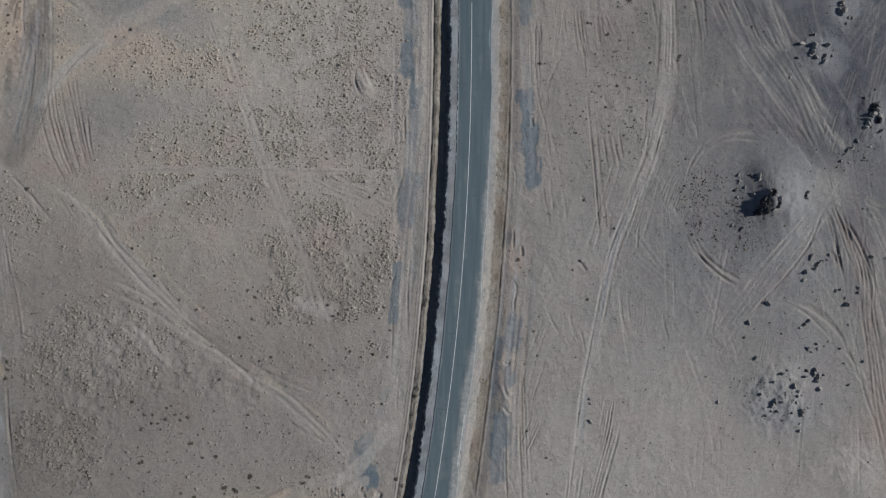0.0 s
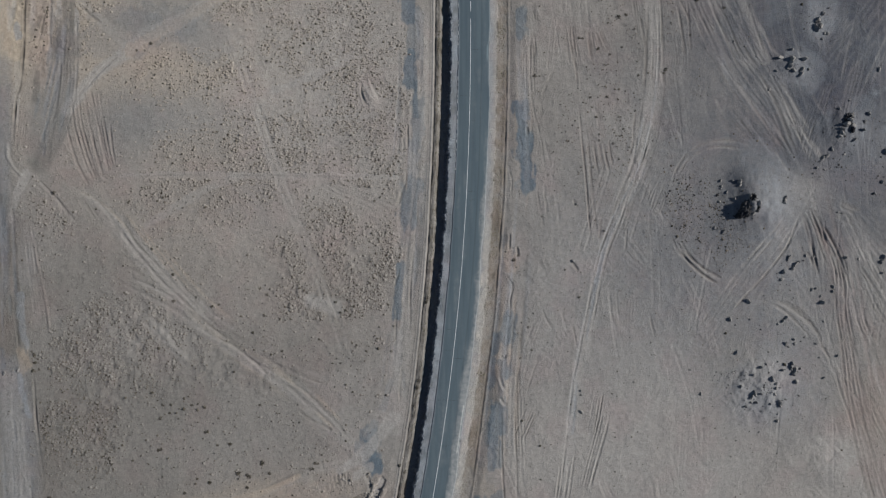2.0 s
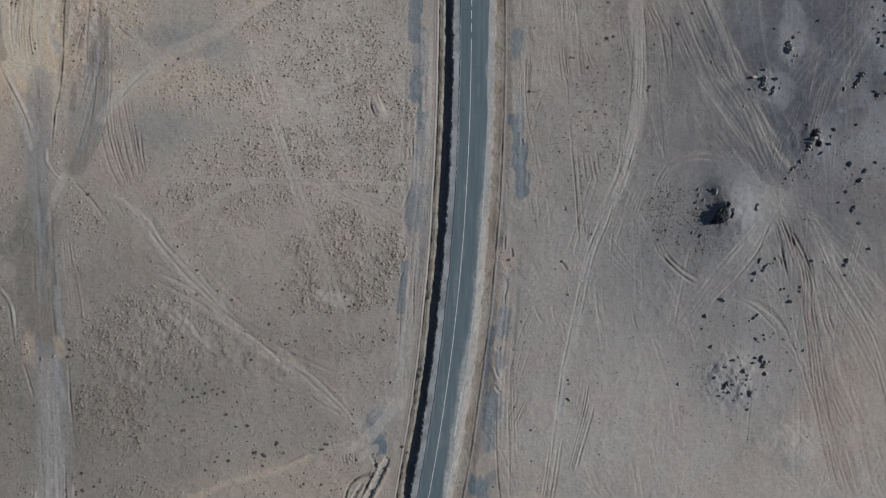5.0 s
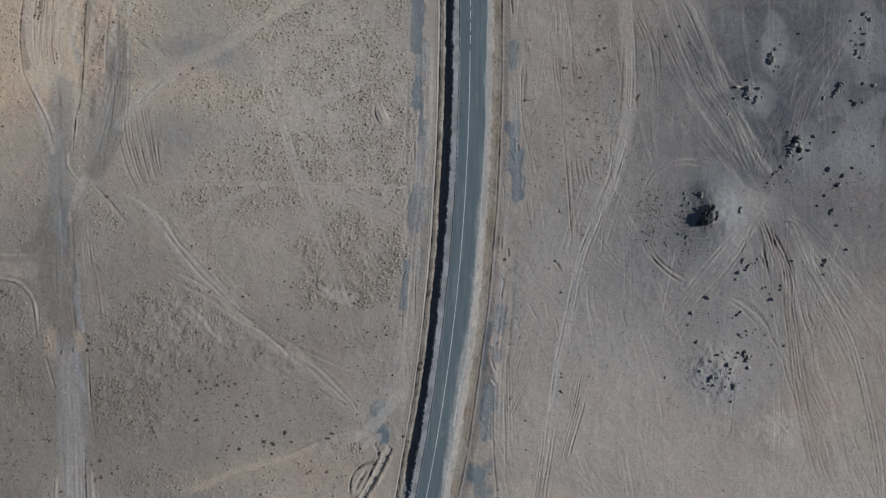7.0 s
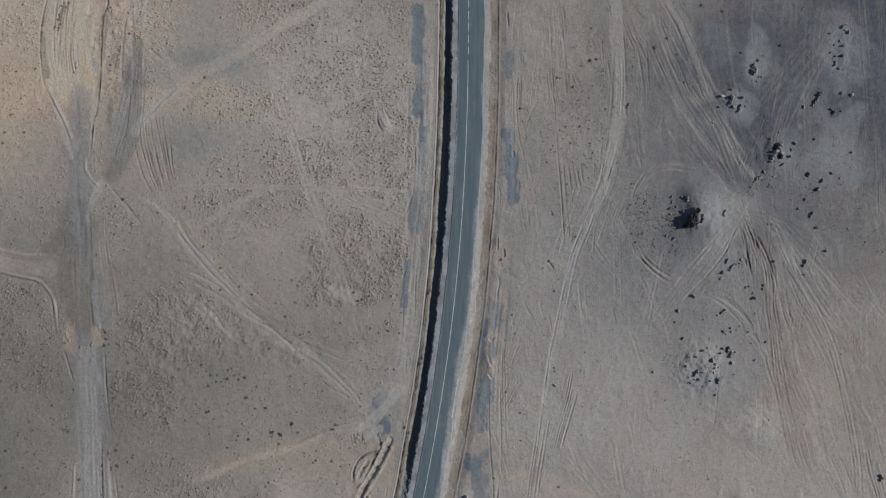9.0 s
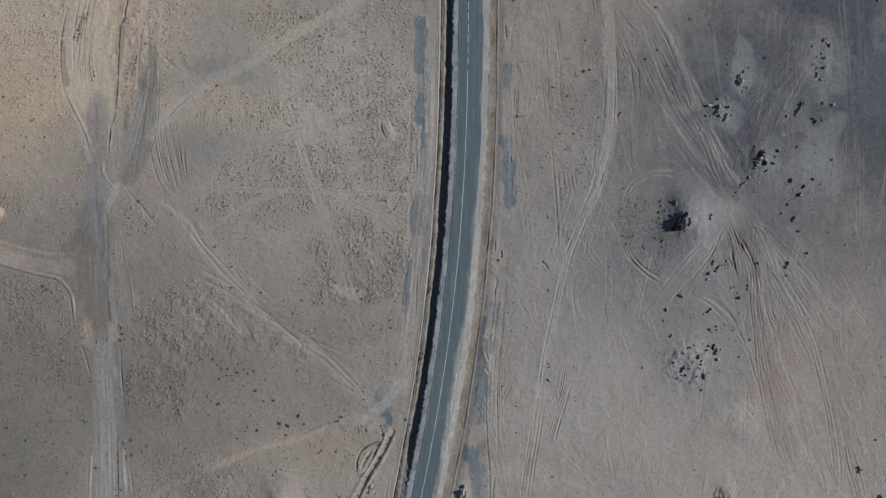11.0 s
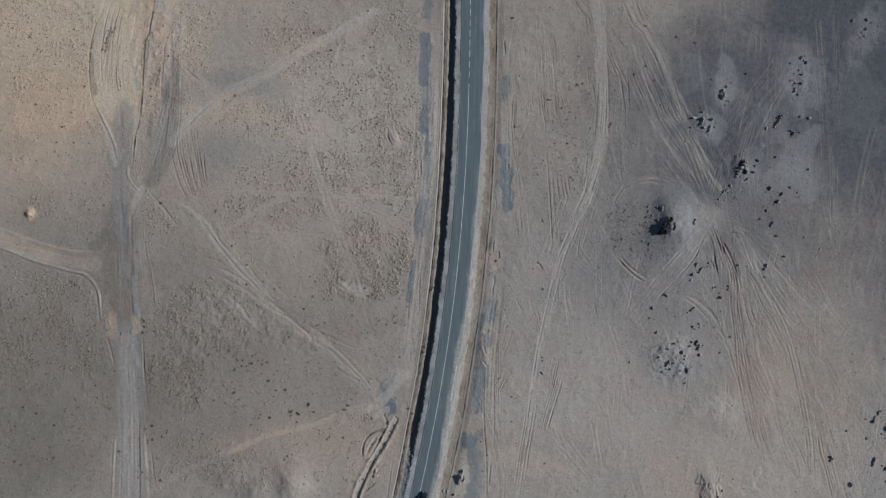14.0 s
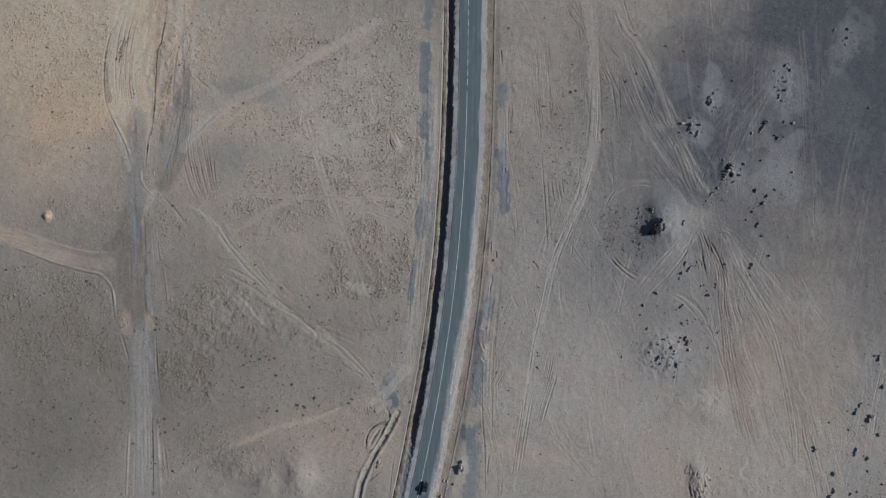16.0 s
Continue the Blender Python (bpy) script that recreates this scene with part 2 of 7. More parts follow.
def rut(points, width, depth, soil="", amount=0.0, n=1, gap=0.0):
    """Wheel ruts with slight rims (ridges where depth is negative): n main ones side by side, with fainter ones between."""
    line = smooth_line(points)
    if 0 < depth < 0.2:
        depth *= 1.3
    if depth < 0 or width > 0.6:
        one_rut(line, width, depth, soil, amount)
        return
    along = np.gradient(line, axis=0)
    side = np.stack([along[:, 1], -along[:, 0]], 1) / np.maximum(np.hypot(*along.T), 1e-6)[:, None]
    many = 2 if n == 1 else round(n * 1.8)
    reach = 0.45 if n == 1 else n * gap * 1.05 / many
    for k in range(many):
        off = (k - (many - 1) / 2) * reach + _dice.uniform(-0.25, 0.25) * reach
        if n == 1 and k == 0:
            off = 0.0
        bend = np.linspace(_dice.uniform(-0.4, 0.4), _dice.uniform(-0.4, 0.4), len(line)) * reach * (n > 1)
        cut = 0.0 if n == 1 and k == 0 else 0.3
        a, b = int(len(line) * _dice.uniform(0, cut)), len(line) - int(len(line) * _dice.uniform(0, cut))
        piece = (line + side * (off + bend)[:, None])[a:max(b, a + 3)]
        deep = 1.0 if n == 1 and k == 0 else 0.4 if n == 1 else _dice.choice((0.3, 0.5, 0.75, 1.1))
        one_rut(piece, width * _dice.uniform(0.75, 1.1), depth * deep, soil, amount * (0.6 if n > 1 else 1.0))


def channel(points, width, depth):
    """A flat-floored cut with crumbling banks and heaps of spoil beside it."""
    w, d, along = distance(smooth_line(points, 1.0), width * 4)
    q = d / width + 0.14 * RAGGED[w] + 0.10 * FINE[w]
    HEIGHT[w] -= depth * (1 - step(0.75, 1.1, q))
    HEIGHT[w] += 0.9 * depth * np.exp(-((q - 1.7) / 0.5) ** 2) * np.clip(0.4 + WOBBLE[w] + 0.5 * RAGGED[w], 0, 1.5)
    add_soil("dust", w, 0.7 * (1 - step(0.7, 1.05, q)))
    CLEARED[w] = np.maximum(CLEARED[w], q < 1.4)


def streaks(points, wide, count, soils, amount, seed):
    """Thin smears of soil, drawn out along a line that wheels follow."""
    rnd = random.Random(seed)
    line = smooth_line(points, 1.5)
    along = np.gradient(line, axis=0)
    side = np.stack([along[:, 1], -along[:, 0]], 1) / np.maximum(np.hypot(*along.T), 1e-6)[:, None]
    n = len(line)
    for k in range(count):
        a = rnd.randrange(0, max(1, n - 5))
        b = min(n, a + rnd.randint(5, max(6, n // 2)))
        off = rnd.gauss(0, wide * 0.45) + np.linspace(rnd.gauss(0, 0.5), rnd.gauss(0, 0.5), b - a)
        width = rnd.uniform(0.3, 0.75)
        w, d, at = distance(line[a:b] + side[a:b] * off[:, None], width * 2.2)
        share = (1 - step(0.2, 1.2, d / width + 0.25 * RAGGED[w])) * np.minimum(step(0, 0.3, at), 1 - step(0.7, 1, at))
        add_soil(rnd.choice(soils), w, amount * rnd.uniform(0.4, 1.0) * share)
        HEIGHT[w] -= rnd.choice((0.0, 0.03, 0.05)) * share


STREAKY = value_noise(XX, YY * 0.14, 0.55, 151)


def smear(points, width, soil, amount):
    """A patch of fine soil, drawn out along the wheels' way, with torn ends and crisp sides."""
    w, d, along = distance(smooth_line(points, 0.8), width * 2.2)
    if soil == 'silt':
        width, amount = width * 1.25, min(1.0, amount * 1.25)
    q = d / width + 0.38 * STREAKY[w] + 0.24 * RAGGED[w] + 0.10 * FINE[w] + 0.25 * WOBBLE[w]
    add_soil(soil, w, amount * (1 - step(0.68, 1.08, q)))
    CLEARED[w] = np.maximum(CLEARED[w], (q < 1.0) * min(1.0, amount * 2))


def torn_gully(x, y, wide, long, count, seed):
    """Short scars, clods and washed stones, all drawn out down the slope."""
    rnd = random.Random(seed)
    for k in range(count):
        cx, cy = x + rnd.gauss(0, wide * 0.45), y + rnd.gauss(0, long * 0.45)
        way, size = radians(rnd.gauss(96, 16)), rnd.uniform(0.8, 2.6)
        dx, dy = size * math.cos(way), size * math.sin(way)
        line = smooth_line([(cx - dx, cy - dy), (cx + rnd.gauss(0, 0.2), cy), (cx + dx, cy + dy)], 0.5)
        one_rut(line, rnd.uniform(0.4, 0.75), rnd.choice((0.2, 0.14, -0.2)), rnd.choice(('rust', 'rust', 'ash', 'gravel_vignette', '')), rnd.uniform(0.2, 0.5))


def band(points, width, soil, amount, rough=0.35):
    """A strip of soil with frayed borders."""
    w, d, along = distance(smooth_line(points, 2.0), width * 1.8)
    q = d / width + rough * WOBBLE[w] * 0.8
    add_soil(soil, w, amount * (1 - (step(0.8, 1.08, q) if soil == 'silt' else step(0.5, 1.12, q))))
    CLEARED[w] = np.maximum(CLEARED[w], (d / width < 0.8) * min(1.0, amount * 2.5))


# broad soils: ochre sand to the north-west, grey gravel and silt to the east
blob(-134.6, 67.6, 36.79, 29.04, 'sand', 0.85, 0)
blob(-125.0, 74.0, 44.0, 26.0, 'lime', 0.16, 0)
blob(-50.0, -46.0, 24.0, 16.0, 'dust', 0.16, 0)
blob(120.0, -76.0, 46.0, 20.0, 'dust', 0.22, 0)
blob(-109.6, 72.1, 21.3, 23.24, 'sand', 0.4, 0)
blob(-109.7, 76.0, 29.04, 21.3, 'sand', 0.5, 0)
blob(-72.8, 73.0, 23.24, 19.36, 'sand', 0.25, 0)
blob(-119.1, 66.1, 46.47, 36.79, 'ochre', 0.42, 0)
blob(-141.9, 46.1, 23.24, 13.55, 'ochre', 0.25, 0)
blob(-109.6, 72.1, 13.55, 21.3, 'ochre', 0.4, 0)
blob(-132.2, 48.3, 27.11, 25.17, 'ochre', 0.55, 0)
blob(-130.1, 41.6, 11.62, 5.81, 'ochre', 0.4, 0)
blob(-142.5, 71.3, 27.11, 17.43, 'sand', 0.4, 0)
blob(-141.2, 19.0, 21.3, 17.43, 'ochre', 0.35, 0)
blob(-148.5, 78.9, 27.11, 11.62, 'ochre', 0.25, 0)
blob(-57.7, 44.0, 33.0, 22.0, 'dust', 0.22, 0)
blob(-30.0, 22.0, 34.0, 24.0, 'dust', 0.2, 0)
blob(-27.2, 40.8, 29.21, 31.75, 'dust', 0.5, 0)
blob(-45.0, 48.4, 19.05, 15.24, 'dust', 0.15, 0)
blob(22.4, -45.6, 17.78, 17.78, 'dust', 0.15, 0)
blob(-17.0, -40.5, 10.16, 15.24, 'dust', 0.18, 0)
blob(-30.6, -65.4, 29.04, 13.55, 'ochre', 0.3, 0)
blob(-54.0, -61.1, 25.17, 4.26, 'ochre', 0.25, 12)
blob(29.5, -67.8, 17.43, 3.87, 'ochre', 0.35, -6)
blob(85.8, -72.2, 17.43, 13.55, 'ochre', 0.4, 0)
blob(108.3, -42.5, 13.55, 23.24, 'ochre', 0.28, 10)
blob(126.1, -57.6, 11.62, 21.3, 'ochre', 0.22, 0)
blob(134.4, -1.2, 17.43, 34.85, 'ochre', 0.08, 0)
blob(-45.0, 24.3, 60.96, 48.26, 'ochre', 0.14, 0)
blob(-60.0, 50.0, 66.0, 42.0, 'lime', 0.09, 0)
blob(-66.0, 52.0, 60.0, 40.0, 'sand', 0.1, 0)
blob(-70.4, 47.1, 45.72, 24.13, 'sand', 0.3, 0)
blob(-83.1, 48.4, 27.94, 20.32, 'ochre', 0.1, 0)
blob(52.8, -20.2, 41.91, 48.26, 'ash', 0.16, 0)
blob(62.0, 2.0, 50.0, 42.0, 'chalk', 0.13, 0)
blob(101.1, -66.0, 50.34, 23.24, 'dust', 0.46, 0)
blob(40.0, -53.0, 32.0, 20.0, 'dust', 0.34, 0)
blob(62.0, -62.0, 40.0, 26.0, 'dust', 0.2, 0)
blob(-72.0, -22.0, 24.0, 14.0, 'dust', 0.1, 0)
blob(-118.0, 78.0, 40.0, 20.0, 'lime', 0.14, 0)
blob(23.9, -77.6, 32.92, 13.55, 'dust', 0.36, 0)
blob(-34.2, -77.1, 27.11, 11.62, 'dust', 0.2, 0)
blob(121.3, 56.6, 7.75, 29.04, 'ochre', 0.1, 0)
blob(87.8, 24.3, 40.64, 50.8, 'gravel_vignette', 0.6, 0)
blob(127.0, 60.6, 46.47, 54.22, 'gravel_vignette', 0.75, 0)
# darker towards the north-east corner: gravel that also paints in lens falloff
blob(145.9, 78.5, 38.73, 50.34, 'gravel_vignette', 0.9, 0)
blob(143.9, 82.3, 29.04, 32.92, 'gravel_vignette', 0.9, 0)
blob(142.3, 68.7, 27.11, 32.92, 'gravel_vignette', 0.6, 0)
blob(136.1, 84.0, 36.79, 29.04, 'gravel_vignette', 0.9, 0)
blob(136.3, 78.2, 29.04, 27.11, 'gravel_vignette', 0.6, 0)
blob(150.3, 59.2, 17.43, 38.73, 'gravel_vignette', 0.8, 0)
blob(146.0, -2.9, 13.55, 23.24, 'gravel_vignette', 0.35, 0)
blob(92.2, 48.4, 20.32, 25.4, 'gravel_vignette', 0.55, 0)
blob(125.5, 43.1, 21.3, 23.24, 'gravel_vignette', 0.35, 0)
blob(145.7, 8.7, 23.24, 38.73, 'gravel_vignette', 0.4, 0)
blob(87.8, 52.2, 29.21, 35.56, 'gravel_vignette', 0.66, 0)
blob(59.2, -5.0, 20.32, 22.86, 'gravel_vignette', 0.25, 0)
blob(-67.8, 31.9, 19.05, 6.99, 'silt', 0.3, 0)
blob(-80.5, 52.2, 11.43, 5.71, 'silt', 0.22, 0)
blob(-67.8, 53.5, 7.62, 5.08, 'silt', 0.18, 0)
blob(-56.4, 50.3, 6.35, 5.08, 'silt', 0.22, 0)
blob(-74.2, -40.5, 43.18, 29.21, 'loam', 0.48, 0)
blob(-135.0, 5.6, 29.04, 11.62, 'loam', 0.18, 0)
blob(-91.9, -3.7, 20.32, 20.32, 'loam', 0.2, 0)
blob(-32.3, -25.3, 15.24, 5.08, 'loam', 0.16, 0)
blob(-84.3, -7.5, 13.97, 7.62, 'loam', 0.15, 0)
blob(-133.7, -48.6, 44.54, 48.41, 'loam', 0.62, 0)
# two darker patches that put lens falloff into the soil colour
blob(88.0, 45.0, 40.0, 36.0, 'gravel_vignette', 0.2, 0)
blob(98.0, 46.0, 34.0, 32.0, 'gravel_vignette', 0.16, 0)
# a paler patch, for the brighter middle that lens falloff leaves
blob(-28.0, 40.0, 30.0, 26.0, 'dust', 0.14, 0)
blob(-142.8, -72.1, 30.98, 23.24, 'loam', 0.4, 0)
blob(45.2, -38.0, 15.24, 19.05, 'dust', 0.22, 0)
blob(56.6, -31.6, 13.97, 16.51, 'dust', 0.2, 0)
blob(26.2, -32.9, 7.62, 25.4, 'dust', 0.16, 0)

# smooth grey silt round the boulder fields
# silt on the mound's east flank, pale also to paint its sunlit side
blob(78.5, 12.2, 6.1, 7.87, 'ash', 0.5, 0)
blob(87.1, 14.1, 6.35, 6.35, 'dust', 0.25, 0)
blob(78.2, 1.4, 8.89, 6.35, 'ash', 0.3, 0)
blob(97.3, 21.7, 7.62, 8.89, 'ash', 0.28, 0)
blob(83.9, 43.3, 5.08, 5.33, 'ash', 0.32, 0)
blob(89.7, 53.5, 3.81, 4.44, 'ash', 0.2, 0)
blob(81.4, -18.9, 8.89, 8.89, 'ash', 0.3, 0)
blob(75.7, -34.2, 8.89, 7.62, 'ash', 0.75, 0)
blob(78.2, -30.4, 6.35, 6.35, 'dust', 0.3, 0)
blob(83.3, -32.9, 11.43, 11.43, 'ash', 0.3, 0)
blob(83.3, -5.0, 5.71, 5.08, 'ash', 0.32, 0)
blob(112.4, 27.3, 11.62, 8.71, 'ash', 0.5, 0)
blob(114.4, 60.3, 6.58, 11.62, 'ash', 0.38, 0)
blob(135.9, 76.3, 5.03, 7.75, 'ash', 0.26, 0)
blob(90.7, 55.8, 6.58, 8.91, 'ash', 0.22, 15)
blob(147.2, -49.3, 11.62, 11.62, 'ash', 0.4, 0)
blob(143.9, -72.7, 13.55, 11.62, 'ash', 0.4, 0)
blob(148.7, -33.8, 5.81, 7.75, 'ash', 0.4, 0)
blob(138.7, -18.5, 11.62, 11.62, 'ash', 0.2, 0)
blob(94.7, -49.4, 6.35, 6.35, 'dust', 0.3, 0)

# mounds
hill(74.7, 11.6, 8.13, 9.14, 2.5, 0)
hill(72.6, 10.3, 1.9, 2.54, 1.5, 0)
hill(-136.1, 8.9, 1.55, 1.55, 1.35, 0)
hill(-48.1, -77.4, 6.97, 8.52, 1.6, 0)
hill(-59.3, -79.7, 5.81, 5.81, 1.0, 0)
hill(-69.1, -75.1, 7.75, 5.03, 0.9, 0)
hill(76.3, -33.5, 9.53, 8.25, 0.8, 0)
hill(96.0, 30.0, 5.08, 5.08, 0.9, 0)
hill(83.9, 44.6, 4.44, 4.44, 0.8, 0)
hill(88.8, -76.0, 3.49, 9.68, 1.0, 8)
hill(14.7, 2.7, 2.29, 2.79, 0.5, 0)
hill(14.1, -32.9, 1.52, 5.08, 0.5, 0)
hill(-17.7, 37.0, 2.03, 2.79, 0.5, 25)
blob(-41.9, -77.3, 7.75, 8.71, 'dust', 0.2, 0)
blob(-67.8, -21.5, 13.97, 7.62, 'dust', 0.1, 0)

# patches of other soil
blob(77.9, -66.6, 11.62, 11.62, 'rust', 0.35, 0)
blob(-43.7, 15.4, 8.89, 13.97, 'rust', 0.25, 0)
blob(-28.4, 2.7, 7.62, 7.62, 'rust', 0.2, 0)
blob(-83.1, 23.0, 8.89, 8.89, 'rust', 0.3, 0)
blob(-141.5, 30.6, 5.81, 3.87, 'bank_shade', 0.12, 0)
blob(-132.0, 39.6, 9.68, 3.49, 'ochre', 0.3, 0)
blob(-124.5, 48.5, 7.75, 3.87, 'ochre', 0.4, 0)
blob(-136.0, 8.9, 2.1, 2.3, 'ochre', 0.9, 0)

# the dirt road to the west: ochre sand in the north, grey silt at the junction, pale gravel in the south
band([(-106.1, 87.7), (-107.3, 76.0), (-109.0, 66.3), (-109.8, 56.6), (-108.7, 46.9)], 8.6, 'sand', 0.95, 0.15)
band([(-105.1, 87.7), (-107.0, 76.0), (-108.7, 66.3), (-109.4, 56.6), (-108.7, 46.9)], 6.8, 'ochre', 0.3, 0.2)
smear([(-101.0, 85.9), (-101.0, 76.2), (-101.5, 66.9)], 2.6, 'ochre', 0.75)
smear([(-100.8, 84.9), (-100.8, 76.2), (-101.0, 68.4)], 1.6, 'rust', 0.45)
smear([(-113.8, 54.6), (-113.6, 47.2)], 2.6, 'sand', 0.6)
smear([(-110.5, 48.8), (-110.1, 45.0)], 2.2, 'dust', 0.4)
smear([(-107.3, 74.1), (-107.4, 64.4), (-107.8, 56.6)], 1.9, 'ash', 0.2)
band([(-112.6, 77.8), (-114.3, 68.1), (-115.0, 58.4), (-113.4, 48.8)], 3.0, 'lime', 0.14, 0.3)
band([(-107.1, 87.7), (-108.6, 72.1), (-110.2, 58.5), (-109.4, 47.9)], 7.0, 'lime', 0.42, 0.2)
smear([(-96.3, 85.0), (-96.1, 76.3), (-96.7, 67.6)], 2.4, 'ochre', 0.38)
smear([(-92.4, 84.2), (-93.4, 74.4)], 1.5, 'lime', 0.4)
smear([(-98.9, 80.1), (-99.1, 72.4)], 1.2, 'bank_shade', 0.2)
smear([(-105.7, 88.7), (-107.1, 76.0), (-109.0, 66.3), (-109.8, 56.6), (-108.8, 47.3)], 8.3, 'sand', 0.6)
smear([(-101.0, 85.9), (-101.0, 76.2), (-101.5, 66.9)], 2.4, 'ochre', 0.6)
smear([(-114.4, 72.0), (-116.0, 64.2), (-115.8, 56.5)], 1.2, 'dust', 0.3)
smear([(-96.2, 80.2), (-97.6, 72.4), (-98.2, 66.6)], 1.3, 'dust', 0.25)
band([(-105.1, 62.5), (-105.3, 54.8), (-105.5, 47.0)], 3.2, 'sand', 0.5, 0.3)
smear([(-99.2, 82.0), (-98.0, 72.4)], 1.0, 'ochre', 0.4)
smear([(-102.3, 53.3), (-102.1, 51.0)], 0.9, 'dust', 0.85)
smear([(-105.3, 54.8), (-104.7, 48.0)], 1.6, 'ochre', 0.6)
smear([(-109.5, 84.7), (-111.2, 75.9), (-113.0, 68.1)], 1.2, 'dust', 0.35)
smear([(-104.0, 65.5), (-104.1, 56.7)], 1.0, 'rust', 0.35)
band([(-90.6, 86.1), (-92.6, 74.5), (-95.8, 62.8), (-96.6, 55.0)], 4.8, 'rust', 0.22, 0.3)
smear([(-106.1, 87.7), (-107.3, 76.0), (-109.0, 66.3), (-109.8, 56.6), (-109.3, 51.8)], 5.0, 'sand', 0.55)
smear([(-90.5, 84.2), (-91.9, 76.4), (-94.0, 68.6)], 1.8, 'sand', 0.5)
smear([(-91.6, 74.9), (-92.0, 66.3)], 0.7, 'dust', 0.5)
smear([(-87.4, 76.1), (-87.6, 68.8), (-87.9, 63.3)], 0.7, 'dust', 0.5)
smear([(-87.9, 57.1), (-87.9, 51.7)], 0.7, 'dust', 0.5)
smear([(-91.7, 61.3), (-92.1, 56.7)], 0.7, 'dust', 0.5)
smear([(-83.7, 83.4), (-84.2, 79.5)], 0.7, 'dust', 0.5)
smear([(-89.6, 70.7), (-90.0, 64.8)], 0.7, 'dust', 0.5)
band([(-90.6, 58.0), (-90.4, 49.3), (-90.6, 39.6), (-91.9, 31.9), (-94.8, 24.4), (-97.0, 20.1)], 3.2, 'loam', 0.52, 0.3)
rut([(-90.6, 59.0), (-90.4, 49.3), (-90.6, 39.6), (-91.9, 31.9), (-94.8, 24.4)], 0.4, 0.05, 'ash', 0.3, n=4, gap=1.3)
band([(-96.8, 35.6), (-97.6, 26.9), (-98.0, 21.6)], 2.2, 'loam', 0.25, 0.35)
band([(-107.3, 44.1), (-107.1, 35.4), (-107.1, 25.7), (-106.2, 14.1), (-105.8, 6.3)], 4.4, 'loam', 0.18, 0.25)
band([(-106.7, 44.1), (-106.8, 37.3), (-106.9, 28.6), (-107.1, 19.9), (-106.1, 12.1), (-105.8, 6.0)], 3.6, 'ash', 0.34, 0.3)
smear([(-106.9, 44.1), (-106.7, 35.4), (-107.0, 21.8), (-105.8, 6.3)], 2.0, 'silt', 0.1)
smear([(-110.4, 70.0), (-112.3, 66.4), (-113.2, 63.8)], 0.75, 'bank_shade', 0.32)
smear([(-96.5, 55.4), (-95.8, 52.2)], 0.75, 'bank_shade', 0.32)
smear([(-99.8, 66.6), (-99.5, 61.7), (-99.8, 55.9)], 0.75, 'bank_shade', 0.32)
smear([(-97.4, 42.6), (-97.8, 36.2)], 0.75, 'bank_shade', 0.32)
smear([(-117.5, 61.4), (-116.9, 54.8), (-116.0, 49.1)], 0.75, 'bank_shade', 0.32)
smear([(-89.8, 70.8), (-91.2, 63.4), (-92.1, 56.0)], 0.9, 'lime', 0.3)
smear([(-87.0, 71.7), (-87.6, 64.3)], 0.9, 'lime', 0.3)
smear([(-93.4, 60.1), (-94.0, 51.9)], 0.9, 'lime', 0.3)
smear([(-105.4, 68.1), (-106.9, 58.3), (-107.1, 48.4)], 0.9, 'lime', 0.3)
smear([(-112.7, 59.8), (-113.4, 51.6)], 0.9, 'lime', 0.3)
smear([(-102.1, 44.3), (-102.3, 37.7), (-102.5, 31.2)], 0.9, 'lime', 0.3)
smear([(-113.7, 43.9), (-112.1, 35.2), (-110.3, 30.4), (-108.6, 25.6)], 0.7, 'dust', 0.6)
rut([(-96.7, 85.0), (-97.7, 77.2), (-98.9, 69.5), (-99.9, 66.5), (-100.2, 62.6), (-100.4, 54.9), (-100.5, 49.1), (-101.4, 39.4), (-102.5, 35.5), (-103.0, 25.8)], 0.42, 0.3, 'bank_shade', 0.5)
rut([(-114.5, 75.9), (-116.7, 70.0), (-118.0, 62.2), (-118.0, 54.5), (-117.1, 47.7), (-115.0, 42.9), (-112.6, 38.1), (-110.1, 33.0), (-107.8, 24.7)], 0.4, 0.17, 'bank_shade', 0.12)
rut([(-116.7, 47.7), (-114.5, 42.9), (-112.0, 38.1), (-109.6, 33.0), (-107.2, 25.7)], 0.8, -0.1, 'lime', 0.45)
rut([(-111.1, 70.9), (-112.7, 67.4), (-113.6, 63.3)], 0.4, 0.16, 'loam', 0.3, n=2, gap=1.3)
rut([(-112.8, 60.4), (-112.8, 52.7)], 0.3, 0.1, 'loam', 0.3)
rut([(-111.1, 79.8), (-113.2, 72.0), (-114.2, 62.3), (-114.0, 54.6), (-113.0, 47.8)], 0.36, 0.1, 'rust', 0.25)
rut([(-109.4, 79.9), (-111.5, 72.1), (-112.4, 62.3), (-112.2, 54.6), (-111.4, 47.8)], 0.36, 0.06, 'rust', 0.25)
rut([(-107.8, 79.9), (-110.0, 72.1), (-110.9, 62.4), (-110.7, 54.6), (-110.0, 47.9)], 0.36, 0.12, 'rust', 0.25)
rut([(-106.3, 79.9), (-108.4, 72.1), (-109.3, 62.4), (-109.1, 54.7), (-108.6, 47.9)], 0.36, 0.05, 'rust', 0.25)
rut([(-108.3, 60.5), (-108.4, 54.7), (-107.7, 49.9)], 0.3, 0.12, 'rust', 0.3, n=2, gap=1.2)
rut([(-91.0, 74.9), (-92.4, 68.7), (-93.5, 63.8), (-93.9, 57.0), (-94.4, 52.1), (-93.8, 44.0)], 0.35, 0.22)
rut([(-90.1, 66.8), (-89.2, 62.5)], 0.3, 0.18, n=2, gap=0.9)
rut([(-95.6, 56.0), (-97.0, 49.2)], 0.35, 0.2)
